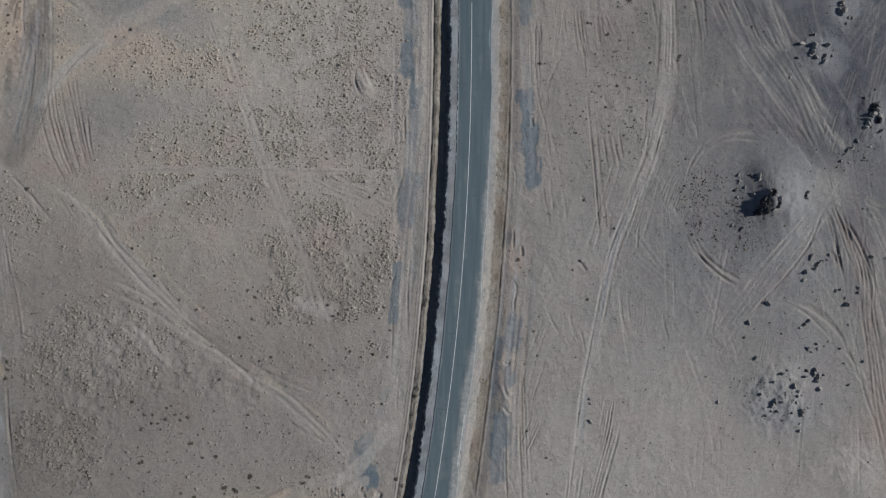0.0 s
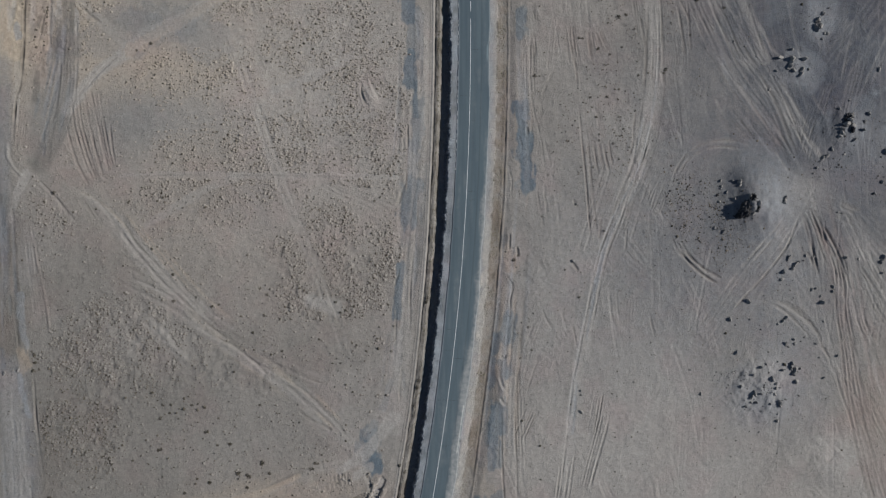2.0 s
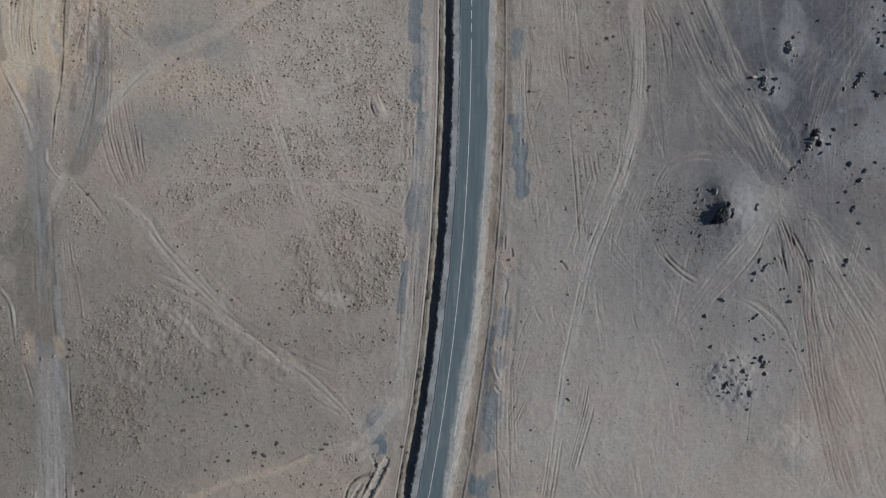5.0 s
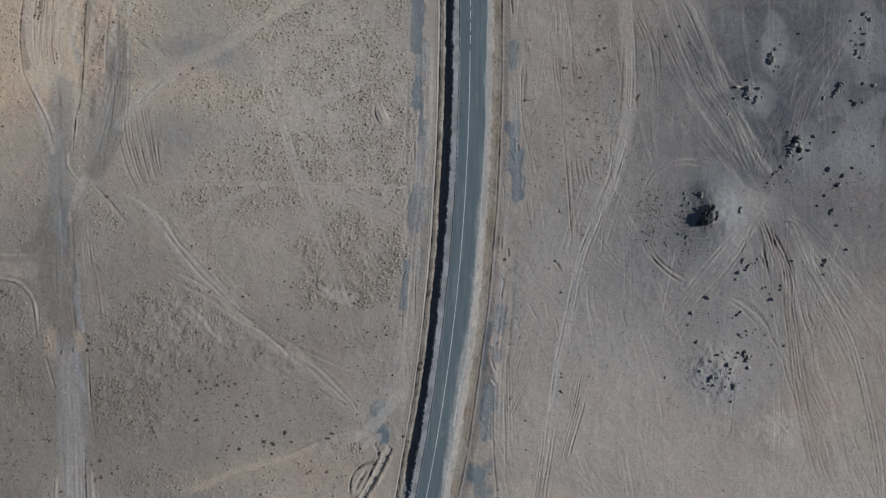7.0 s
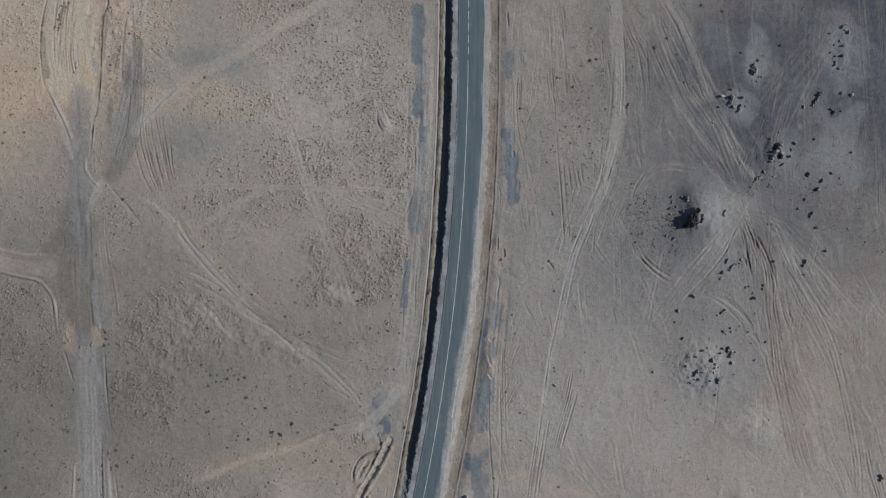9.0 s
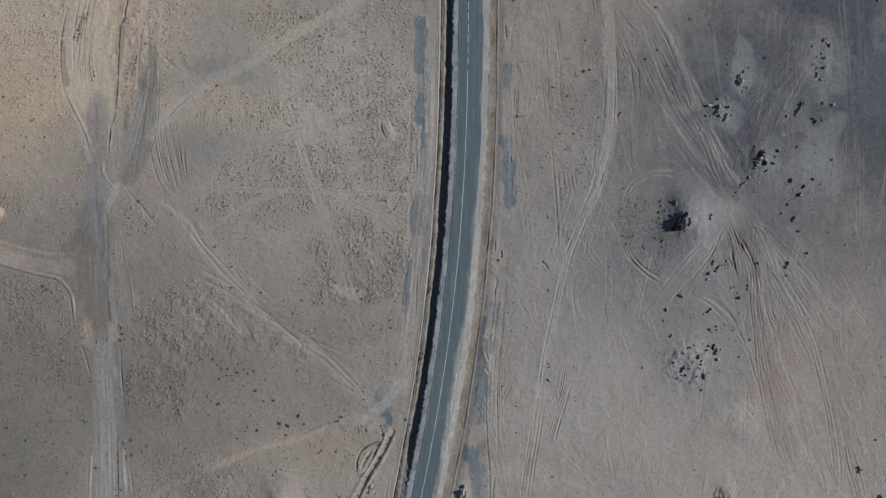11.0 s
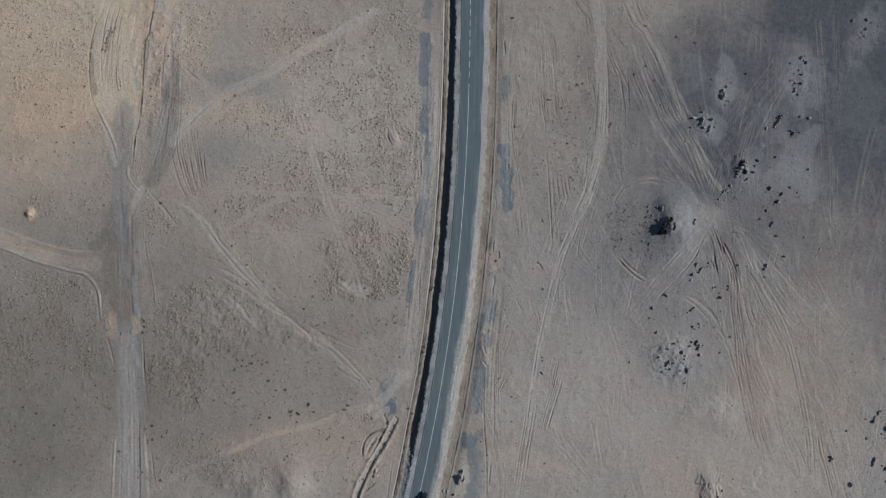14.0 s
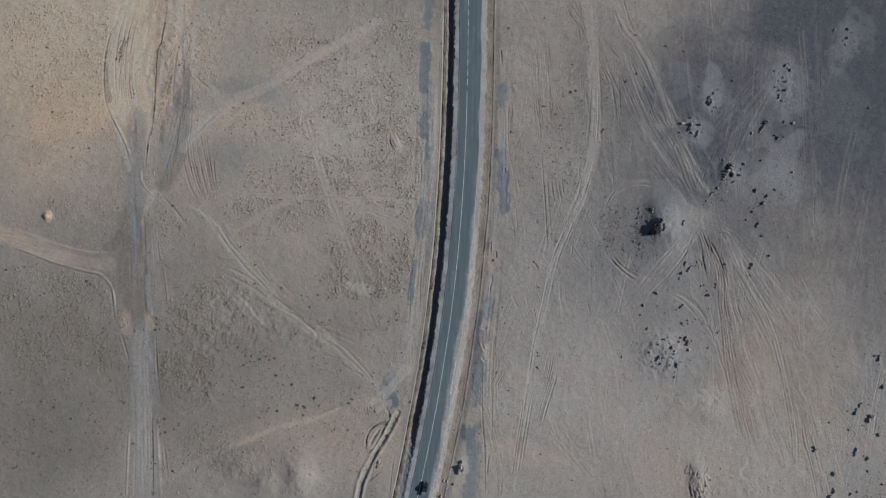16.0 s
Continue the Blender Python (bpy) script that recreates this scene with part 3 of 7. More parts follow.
rut([(-102.5, 35.5), (-102.9, 30.6), (-103.2, 25.4)], 0.35, 0.28)
rut([(-100.5, 34.6), (-101.1, 27.8), (-101.4, 22.7)], 0.3, 0.14, 'rust', 0.25, n=2, gap=1.2)
rut([(-104.7, 26.1), (-104.4, 21.9), (-102.8, 19.6), (-100.3, 16.9)], 0.65, -0.14, 'dust', 0.5)
rut([(-103.6, 20.7), (-100.9, 18.3)], 0.3, 0.3)
smear([(-100.1, 18.1), (-101.2, 15.2), (-102.8, 11.3), (-103.7, 7.4)], 1.3, 'dust', 0.45)
band([(-106.8, 9.2), (-106.2, 0.5), (-105.6, -11.1), (-104.7, -21.7)], 6.0, 'loam', 0.6, 0.25)
smear([(-105.8, 7.3), (-105.7, 0.5), (-105.1, -7.2)], 1.7, 'loam', 0.4)
smear([(-105.8, 7.3), (-105.6, -1.4)], 1.2, 'silt', 0.25)
band([(-127.0, -5.4), (-119.2, -6.0), (-110.5, -6.6), (-104.7, -8.2)], 3.3, 'rust', 0.35, 0.25)
band([(-123.1, -5.7), (-115.4, -6.1), (-107.6, -7.3)], 3.0, 'loam', 0.35, 0.25)
smear([(-115.5, -1.3), (-112.8, 0.2), (-111.3, 3.1)], 1.5, 'loam', 0.55)
rut([(-112.7, -2.7), (-110.8, -1.7), (-110.3, 0.4), (-110.6, 3.3), (-109.4, 5.3), (-108.5, 8.0)], 0.35, 0.24)
rut([(-101.1, 12.3), (-100.2, 0.7), (-98.7, -12.9), (-97.3, -22.9)], 0.38, 0.03, 'dust', 0.25, n=4, gap=1.1)
rut([(-100.6, 9.4), (-99.6, -1.3), (-98.2, -12.8)], 0.4, 0.03, 'ash', 0.3, n=3, gap=1.5)
rut([(-99.2, 6.5), (-97.2, -3.1), (-95.1, -12.8), (-94.0, -22.0)], 0.45, -0.1, 'rust', 0.35)
rut([(-102.8, -12.0), (-102.3, -17.8), (-101.8, -23.8)], 0.3, 0.2)
smear([(-101.3, -11.0), (-100.7, -18.7), (-99.8, -23.7)], 0.9, 'chalk', 0.35)
smear([(-105.9, -13.0), (-105.7, -20.8)], 2.0, 'rust', 0.25)
band([(-157.2, 3.1), (-146.5, 1.1), (-136.8, -2.2), (-130.5, -4.0)], 3.7, 'sand', 0.42, 0.2)
band([(-157.2, 3.1), (-146.5, 0.7), (-136.8, -2.4), (-130.5, -4.0)], 2.6, 'ochre', 0.25, 0.2)
band([(-132.9, -3.8), (-123.1, -6.3), (-114.4, -7.0)], 2.4, 'dust', 0.25, 0.25)
rut([(-156.2, 2.2), (-144.6, 0.1), (-132.8, -4.0), (-121.1, -7.2)], 0.4, 0.05, 'rust', 0.25, n=3, gap=1.6)
rut([(-148.4, -1.7), (-140.6, -4.2), (-134.7, -6.4), (-123.0, -9.4), (-118.0, -10.4), (-115.2, -12.7), (-113.2, -16.1), (-112.5, -21.9), (-112.1, -26.7)], 0.6, -0.34, 'dust', 0.3)
rut([(-148.4, -2.5), (-140.6, -4.8), (-134.7, -7.2), (-123.0, -10.0), (-118.7, -11.0), (-116.0, -13.3), (-113.9, -16.3)], 0.35, 0.22)
rut([(-149.5, 4.7), (-140.7, 2.0), (-132.9, -0.5), (-123.2, -3.0), (-113.9, -3.0)], 0.45, -0.14, 'dust', 0.3)
rut([(-112.8, -16.7), (-112.5, -21.9), (-112.5, -27.1)], 0.35, 0.25)
smear([(-108.7, -24.7), (-108.6, -29.4)], 2.5, 'rust', 0.3)
smear([(-108.7, -24.7), (-108.6, -29.4)], 2.3, 'sand', 0.4)
smear([(-107.9, -25.1), (-108.0, -28.6)], 1.4, 'ochre', 0.3)
smear([(-106.0, -25.0), (-105.9, -28.5)], 1.0, 'silt', 0.3)
smear([(-100.6, -24.5), (-100.5, -28.4)], 1.7, 'ochre', 0.6)
band([(-103.9, -30.0), (-102.5, -40.1), (-101.4, -51.7), (-101.0, -63.3), (-100.5, -74.9), (-99.9, -90.4)], 5.2, 'ash', 0.3, 0.1)
band([(-103.5, -32.3), (-101.8, -51.7), (-100.7, -74.9), (-100.1, -90.4)], 4.2, 'chalk', 0.05, 0.15)
band([(-103.5, -32.3), (-101.8, -51.7), (-100.7, -74.9), (-100.1, -90.4)], 3.6, 'dust', 0.2, 0.15)
rut([(-103.9, -32.3), (-102.4, -51.7), (-101.5, -71.0), (-100.9, -88.4)], 0.5, 0.02, 'dust', 0.1)
rut([(-102.4, -32.3), (-101.0, -51.6), (-100.1, -71.0), (-99.5, -88.4)], 0.5, 0.02, 'dust', 0.1)
rut([(-101.3, -32.3), (-99.9, -51.6), (-99.0, -71.0), (-98.4, -88.4)], 0.5, 0.02, 'dust', 0.1)
smear([(-100.8, -32.3), (-100.2, -40.0), (-99.5, -51.6)], 0.8, 'gravel_vignette', 0.25)
smear([(-101.6, -30.4), (-100.7, -36.1), (-99.0, -40.0)], 0.7, 'chalk', 0.4)
rut([(-110.1, -30.6), (-108.8, -34.8), (-107.2, -40.2)], 0.4, 0.12, 'rust', 0.3)
rut([(-106.4, -62.4), (-106.7, -75.0), (-106.9, -88.6)], 0.6, -0.1, 'dust', 0.5)
rut([(-104.1, -69.2), (-104.1, -76.9), (-104.0, -88.5)], 0.3, 0.1, 'dust', 0.3)
rut([(-98.3, -29.3), (-97.7, -39.9), (-96.7, -48.6), (-95.5, -56.9)], 0.38, 0.24)
rut([(-99.0, -55.9), (-98.3, -67.1), (-97.6, -88.4)], 0.42, 0.3, 'loam', 0.35)
rut([(-97.2, -60.3), (-96.3, -70.9), (-94.9, -88.3)], 0.8, -0.1, 'dust', 0.5)
rut([(-94.9, -64.1), (-93.7, -72.8), (-92.6, -80.5)], 0.3, 0.12)

# fan of ruts where the tracks meet the dirt road
rut([(-90.9, 34.4), (-89.9, 27.9), (-87.9, 21.3)], 0.34, 0.05, 'rust', 0.25)
rut([(-89.9, 27.9), (-87.9, 21.3), (-84.6, 14.8)], 0.42, 0.16, 'rust', 0.3)
rut([(-89.2, 36.4), (-88.3, 29.2), (-86.2, 22.0)], 0.34, 0.08, 'rust', 0.25)
rut([(-88.3, 29.2), (-86.2, 22.0), (-83.3, 15.4)], 0.42, 0.1, 'rust', 0.3)
rut([(-88.3, 37.1), (-87.4, 29.5), (-85.4, 22.4)], 0.34, 0.04, 'rust', 0.25)
rut([(-87.4, 29.5), (-85.4, 22.4), (-82.8, 15.7)], 0.42, 0.2, 'rust', 0.3)
rut([(-87.5, 37.3), (-86.6, 29.8), (-84.6, 22.6)], 0.34, 0.07, 'rust', 0.25)
rut([(-86.6, 29.8), (-84.6, 22.6), (-82.3, 15.8)], 0.42, 0.12, 'rust', 0.3)
rut([(-86.2, 38.1), (-84.9, 30.5), (-83.3, 23.7)], 0.34, 0.05, 'rust', 0.25)
rut([(-84.9, 30.5), (-83.3, 23.7), (-81.3, 17.4)], 0.42, 0.16, 'rust', 0.3)
rut([(-84.6, 38.4), (-83.0, 31.2), (-81.6, 24.6)], 0.34, 0.08, 'rust', 0.25)
rut([(-83.0, 31.2), (-81.6, 24.6), (-80.0, 18.7)], 0.42, 0.1, 'rust', 0.3)
rut([(-83.7, 38.4), (-82.4, 31.5), (-81.1, 25.0)], 0.34, 0.04, 'rust', 0.25)
rut([(-82.4, 31.5), (-81.1, 25.0), (-79.5, 19.1)], 0.42, 0.2, 'rust', 0.3)
rut([(-82.6, 38.4), (-81.6, 31.8), (-80.4, 25.2)], 0.34, 0.07, 'rust', 0.25)
rut([(-81.6, 31.8), (-80.4, 25.2), (-79.0, 19.3)], 0.42, 0.12, 'rust', 0.3)
rut([(-80.4, 37.1), (-79.9, 30.5), (-79.4, 25.2)], 0.34, 0.05, 'rust', 0.25)
rut([(-79.9, 30.5), (-79.4, 25.2), (-78.6, 20.0)], 0.42, 0.16, 'rust', 0.3)
smear([(-88.8, 17.4), (-85.3, 16.1)], 2.2, 'rust', 0.3)
rut([(-76.8, 46.6), (-79.8, 44.6), (-83.2, 41.4), (-85.9, 38.2)], 0.4, 0.1, 'dust', 0.25)
rut([(-86.4, 58.2), (-84.8, 56.3), (-81.6, 53.8)], 0.4, 0.2)
band([(-87.0, 59.5), (-81.6, 54.4), (-76.5, 49.3)], 1.6, 'dust', 0.25, 0.35)
band([(-90.1, 33.5), (-86.5, 38.3), (-82.8, 42.5), (-76.3, 46.9), (-73.0, 50.0), (-64.0, 54.3), (-55.9, 59.3), (-47.7, 64.9), (-38.0, 70.5), (-33.1, 73.3), (-24.9, 78.4)], 1.9, 'dust', 0.55, 0.2)
smear([(-75.5, 47.5), (-64.0, 54.3), (-55.9, 59.3), (-47.7, 64.9), (-41.2, 68.8)], 1.3, 'ochre', 0.55)
rut([(-73.5, 50.5), (-64.1, 55.3), (-55.1, 60.7), (-47.8, 65.4)], 0.35, 0.06, 'dust', 0.2)
rut([(-90.1, 33.0), (-86.0, 38.8), (-82.0, 43.2), (-77.4, 46.7)], 0.4, 0.05, 'dust', 0.2)
blob(-70.0, 64.6, 13, 14, 'silt', 0.28)
blob(-64.9, 56.4, 12, 8, 'silt', 0.1)
blob(-58.7, 52.1, 9, 7.5, 'silt', 0.12)
blob(-76.0, 28.8, 10, 12, 'silt', 0.24)
blob(-50.5, 30.3, 15, 8, 'silt', 0.1)
blob(-95.8, 31.3, 7, 10, 'silt', 0.22)
blob(-96.0, 42.0, 6.2, 8, 'silt', 0.08)
blob(-113.0, 29.4, 9, 7, 'silt', 0.1)
blob(-43.6, 10.6, 8, 7, 'silt', 0.1)

# the long curved tracks that run down to the main road
rut([(-97.0, 16.6), (-92.6, 12.2), (-90.0, 9.0), (-87.6, 6.2)], 0.5, 0.2, 'dust', 0.2)
rut([(-85.6, 12.2), (-84.1, 9.5), (-82.9, 7.5)], 0.4, 0.14, n=2, gap=0.9)
rut([(-85.6, 14.7), (-81.8, 10.3), (-78.6, 6.5), (-75.4, 2.0), (-72.3, -1.8), (-67.8, -7.2), (-62.7, -11.9), (-57.7, -17.0), (-53.6, -20.2), (-48.8, -24.3)], 0.5, 0.085, 'dust', 0.18)
rut([(-78.6, 9.3), (-76.5, 6.2), (-73.5, 1.4), (-70.1, -2.0), (-66.3, -6.2), (-61.5, -11.3), (-56.8, -16.0), (-52.3, -20.2)], 0.45, 0.085, 'dust', 0.18)
rut([(-80.5, 8.0), (-77.7, 4.6), (-74.4, 0.1), (-70.6, -4.4)], 0.4, 0.07, 'dust', 0.2)
rut([(-77.3, -6.5), (-72.9, -7.5), (-68.5, -9.4), (-65.0, -11.6), (-61.2, -14.6), (-57.4, -17.9)], 0.45, 0.085, 'dust', 0.18)
rut([(-80.5, -6.0), (-74.2, -9.4), (-69.1, -11.9), (-64.0, -14.6), (-59.9, -17.7), (-55.1, -20.8), (-50.3, -23.0), (-46.0, -26.5), (-41.1, -30.4), (-36.1, -33.5), (-32.3, -37.0), (-28.4, -40.5), (-24.6, -44.3), (-21.6, -47.8)], 0.5, 0.085, 'dust', 0.18)
rut([(-48.8, -24.3), (-43.7, -27.8), (-38.4, -30.6), (-33.3, -33.8), (-29.5, -37.6), (-25.7, -41.4), (-22.6, -45.2), (-20.6, -47.1)], 0.5, 0.085, 'dust', 0.18)
rut([(-46.2, -25.9), (-40.5, -31.4), (-37.3, -32.9), (-34.2, -35.7), (-30.4, -39.5)], 0.45, 0.06, 'dust', 0.2)
band([(-84.3, 12.2), (-75.4, 1.4), (-67.8, -8.1), (-57.7, -17.9), (-48.8, -25.3), (-38.6, -31.6), (-31.0, -38.0), (-21.5, -47.5)], 2.0, 'dust', 0.17, 0.35)
rut([(-42.4, -26.3), (-36.1, -28.4), (-31.0, -30.4), (-25.9, -31.6), (-23.1, -32.4)], 0.42, 0.08, 'dust', 0.2, n=2, gap=1.2)
rut([(-40.5, -27.2), (-33.5, -30.4), (-28.4, -32.3)], 0.4, 0.06, 'dust', 0.18)
rut([(-35.1, -37.7), (-33.5, -39.5), (-31.0, -41.1), (-28.4, -42.4), (-26.3, -43.4)], 0.5, 0.3)
rut([(-75.4, -4.3), (-73.5, -5.2), (-72.1, -6.2)], 0.3, 0.1)
band([(-43.7, -32.5), (-39.9, -32.9), (-36.1, -33.3)], 0.8, 'loam', 0.2, 0.35)
band([(-23.2, -50.9), (-30.9, -53.0), (-38.6, -56.9), (-46.2, -59.2), (-54.0, -60.7), (-60.1, -63.4), (-67.4, -66.3), (-73.1, -69.4), (-82.7, -73.7), (-88.4, -77.7), (-95.1, -81.7)], 1.2, 'dust', 0.17, 0.35)
band([(-34.7, -54.3), (-42.4, -57.9), (-50.1, -60.1), (-55.9, -61.6), (-61.6, -64.2), (-68.3, -67.3)], 1.0, 'ochre', 0.42, 0.35)
rut([(-32.5, -53.0), (-37.6, -54.9), (-43.4, -57.6)], 0.3, 0.12)
rut([(-72.3, -15.1), (-69.1, -18.3), (-66.8, -20.4), (-64.6, -23.7), (-62.5, -25.5), (-60.2, -28.3)], 0.85, -0.09, 'dust', 0.2)

# double track and crossing lines through the scrub
rut([(-52.6, 53.5), (-49.4, 44.6), (-45.6, 33.4), (-43.7, 28.1), (-42.0, 23.0), (-39.9, 17.3), (-38.0, 12.2), (-35.9, 7.1), (-33.7, 1.4), (-30.7, -6.2), (-28.2, -13.2), (-26.3, -17.7), (-24.4, -23.4), (-21.8, -28.3), (-19.3, -32.9)], 0.34, 0.035, 'dust', 0.14)
rut([(-50.9, 53.3), (-47.8, 44.4), (-43.9, 33.3), (-42.0, 27.9), (-40.4, 22.9), (-38.2, 17.1), (-36.3, 12.1), (-34.3, 7.0), (-32.0, 1.3), (-29.1, -6.3), (-26.5, -13.3), (-24.6, -17.8), (-22.7, -23.5), (-20.2, -28.4), (-17.7, -33.0)], 0.34, 0.035, 'dust', 0.14)
rut([(-52.3, 53.5), (-50.3, 48.1), (-48.5, 43.3)], 0.3, 0.07, 'dust', 0.2, n=2, gap=1.4)
band([(-77.3, 17.7), (-61.5, 18.2), (-48.8, 18.0), (-36.1, 17.9), (-25.9, 17.9), (-11.3, 17.5)], 0.75, 'dust', 0.32, 0.35)
rut([(-76.7, 17.3), (-61.5, 17.8), (-42.4, 17.7), (-13.2, 17.3)], 0.28, 0.05)
band([(-71.0, 5.8), (-64.0, 10.3), (-57.0, 14.4), (-48.8, 17.7)], 1.2, 'dust', 0.3, 0.35)
rut([(-30.4, 17.7), (-23.4, 14.1), (-17.0, 11.6), (-11.7, 6.9)], 0.3, 0.07, 'dust', 0.22, n=3, gap=1.4)
rut([(-23.4, 15.6), (-17.0, 12.6), (-10.7, 10.0)], 0.3, 0.06, 'dust', 0.18)
band([(-40.9, 38.0), (-32.3, 41.4), (-22.5, 46.2)], 1.0, 'dust', 0.32, 0.35)
band([(-70.4, 44.6), (-61.5, 43.3), (-55.1, 42.3)], 2.0, 'sand', 0.12, 0.35)
band([(-30.4, 30.6), (-23.4, 31.9), (-15.7, 32.1)], 0.9, 'dust', 0.2, 0.35)
rut([(-19.8, 40.1), (-19.6, 37.6), (-18.8, 35.4), (-17.9, 34.2)], 0.45, 0.45)
rut([(-18.8, 41), (-17.7, 38.2), (-16.4, 35.7)], 0.35, 0.12, 'dust', 0.3, n=2, gap=1.3)
band([(-31.5, -12.0), (-29, -13.0), (-26, -13.6)], 2.3, 'dust', 0.5, 0.5)
blob(-25.9, -15.1, 3.81, 5.08, 'loam', 0.18, 0)

# verge west of the main road: a strip of blue-grey silt with washed-out edges
band([(-5, 56), (-5.3, 40.8), (-5.8, 25.5), (-6.9, 7.7), (-7.9, -7.5), (-9.7, -25.3), (-11.4, -43.1)], 1.9, 'dust', 0.3, 0.35)
smear([(-7.1, 57.0), (-7.1, 52.2), (-7.4, 46.9)], 1.3, 'silt', 0.42)
smear([(-7.9, 45.8), (-8.0, 42.3), (-7.4, 39.0)], 1.5, 'silt', 0.8)
smear([(-6.7, 39.8), (-6.7, 35.7), (-6.6, 31.9)], 0.6, 'silt', 0.65)
smear([(-6.2, 35.1), (-6.5, 31.9), (-6.3, 28.7), (-6.5, 25.5)], 1.5, 'silt', 0.55)
smear([(-7.1, 25.5), (-7.4, 20.4), (-7.4, 16.4)], 1.7, 'ash', 0.6)
smear([(-7.1, 15.6), (-7.9, 12.2), (-8.6, 10.0), (-7.9, 6.7)], 2.0, 'silt', 0.6)
smear([(-9.1, 6.5), (-9.3, 1.4)], 1.1, 'silt', 0.22)
smear([(-10.3, -3.9), (-10.5, -8.8), (-10.8, -13.2), (-11.0, -16.1)], 0.95, 'silt', 0.6)
smear([(-10.7, -20.2), (-11.0, -27.2)], 0.9, 'ash', 0.35)
smear([(-5.3, 56.6), (-5.3, 48.4), (-5.5, 40.1)], 0.6, 'ash', 0.45)
smear([(-5.6, 14.1), (-5.8, 7.7)], 0.7, 'ash', 0.3)
smear([(-12.7, -31.6), (-13.5, -34.8), (-14.4, -38.0)], 0.7, 'silt', 0.35)
smear([(-17.1, -42.4), (-18.7, -44.4)], 1.2, 'silt', 0.5)
smear([(-16.8, -45.3), (-17.0, -47.5), (-17.3, -50.0), (-16.3, -52.2)], 1.4, 'silt', 0.75)
smear([(-20.1, -47.6), (-18.3, -46.2), (-16.5, -44.7)], 1.2, 'silt', 0.35)
smear([(-18.5, -49.1), (-17.3, -50.4), (-16.6, -51.3)], 1.1, 'silt', 0.65)
band([(-11.0, -20.2), (-11.4, -26.5), (-12.2, -31.6), (-13.7, -36.7), (-15.7, -41.1), (-17.7, -44.3)], 1.5, 'dust', 0.3, 0.35)
smear([(-7.3, 88.2), (-7.5, 81.4), (-7.6, 77.0)], 1.3, 'silt', 0.5)
smear([(-8.0, 70.4), (-8.3, 64.9), (-8.4, 60.1), (-8.4, 55.6)], 1.4, 'silt', 0.7)
smear([(-7.6, 75.6), (-7.7, 71.7)], 1.2, 'rust', 0.3)
rut([(-8.4, 30.2), (-8.6, 28.7), (-8.5, 26.2), (-8.6, 24.3)], 0.35, 0.3)
rut([(-8.9, 19.2), (-9.0, 16.4), (-9.5, 14.1), (-10.3, 12.2), (-10.7, 10.3)], 0.38, 0.36)
rut([(-4.7, 27.4), (-5.1, 24.9), (-5.5, 22.4), (-5.8, 19.2), (-5.8, 15.4)], 0.28, 0.2)
rut([(-10.3, 26.5), (-9.9, 24.8)], 0.3, 0.2, n=2, gap=1.0)
rut([(-10.5, -4.2), (-10.7, -6.0), (-11.3, -7.5), (-11.7, -9.4)], 0.32, 0.28)
rut([(-5.3, 48.6), (-5.3, 43.3), (-5.5, 37.0)], 0.25, 0.12)
rut([(-11.2, -13.2), (-11.3, -17.7), (-11.4, -22.7), (-11.8, -27.8)], 0.28, 0.12)
rut([(-7.1, 0.1), (-7.6, -5.0), (-7.9, -10.0), (-7.9, -15.1), (-8.0, -20.2)], 0.28, 0.12)
rut([(-6.2, 14.7), (-6.1, 10.3), (-6.5, 5.2), (-7.1, 0.1)], 0.25, 0.1)
rut([(-11.7, -27.8), (-12.4, -32.3), (-13.7, -36.4)], 0.3, 0.12)
rut([(-9.8, -27.8), (-10.3, -32.9), (-10.4, -37.3)], 0.3, 0.14)
rut([(-18.8, -49.9), (-17.7, -50.9), (-17.0, -51.7)], 0.35, 0.3)
rut([(-11.0, 14.1), (-10.7, 13.1)], 0.3, 0.2, n=2, gap=0.8)
smear([(-20.8, -54.5), (-19.6, -53.2), (-17.7, -52.2)], 1.0, 'dust', 0.5)

# verge east of the main road
smear([(18.5, 57.0), (18.3, 54.1), (18.8, 51.7)], 1.1, 'silt', 0.55)
smear([(18.8, 33.4), (19.3, 30.0), (19.2, 26.2)], 1.8, 'silt', 0.7)
smear([(19.3, 27.1), (19.2, 22.4), (19.3, 18.3), (19.4, 15.6)], 1.8, 'silt', 0.75)
smear([(15.5, -16.6), (15.9, -18.9), (15.5, -21.1)], 1.5, 'silt', 0.6)
smear([(13.3, -20.6), (12.7, -22.7), (12.1, -24.5)], 1.0, 'silt', 0.6)
smear([(14.4, -26.8), (14.9, -29.1)], 1.3, 'silt', 0.55)
smear([(11.9, -26.3), (11.4, -29.1), (11.2, -32.3)], 1.0, 'silt', 0.5)
smear([(13.0, -37.0), (13.2, -39.9), (13.6, -43.1)], 1.6, 'silt', 0.6)
smear([(12.2, -45.3), (12.7, -48.1), (13.0, -51.7)], 1.3, 'silt', 0.55)
smear([(10.9, -41.8), (10.7, -46.2)], 0.8, 'silt', 0.3)
smear([(14.5, -37.3), (15.1, -41.8), (15.4, -46.9)], 0.8, 'ash', 0.4)
smear([(14.7, -0.5), (16.3, -3.7)], 2.0, 'ochre', 0.35)
smear([(13.2, -5.0), (13.0, -10.0)], 1.5, 'rust', 0.3)
smear([(12.5, -38.2), (12.2, -42.0), (11.9, -46.5)], 1.4, 'silt', 0.6)
smear([(11.8, -47.5), (11.7, -52.3)], 0.9, 'silt', 0.5)
smear([(9.6, -62.1), (11.3, -66.3), (12.2, -71.1), (11.9, -76.9), (10.9, -83.7)], 2.1, 'silt', 0.6)
smear([(13.6, -58.1), (11.5, -61.4), (9.3, -63.6)], 1.2, 'silt', 0.5)
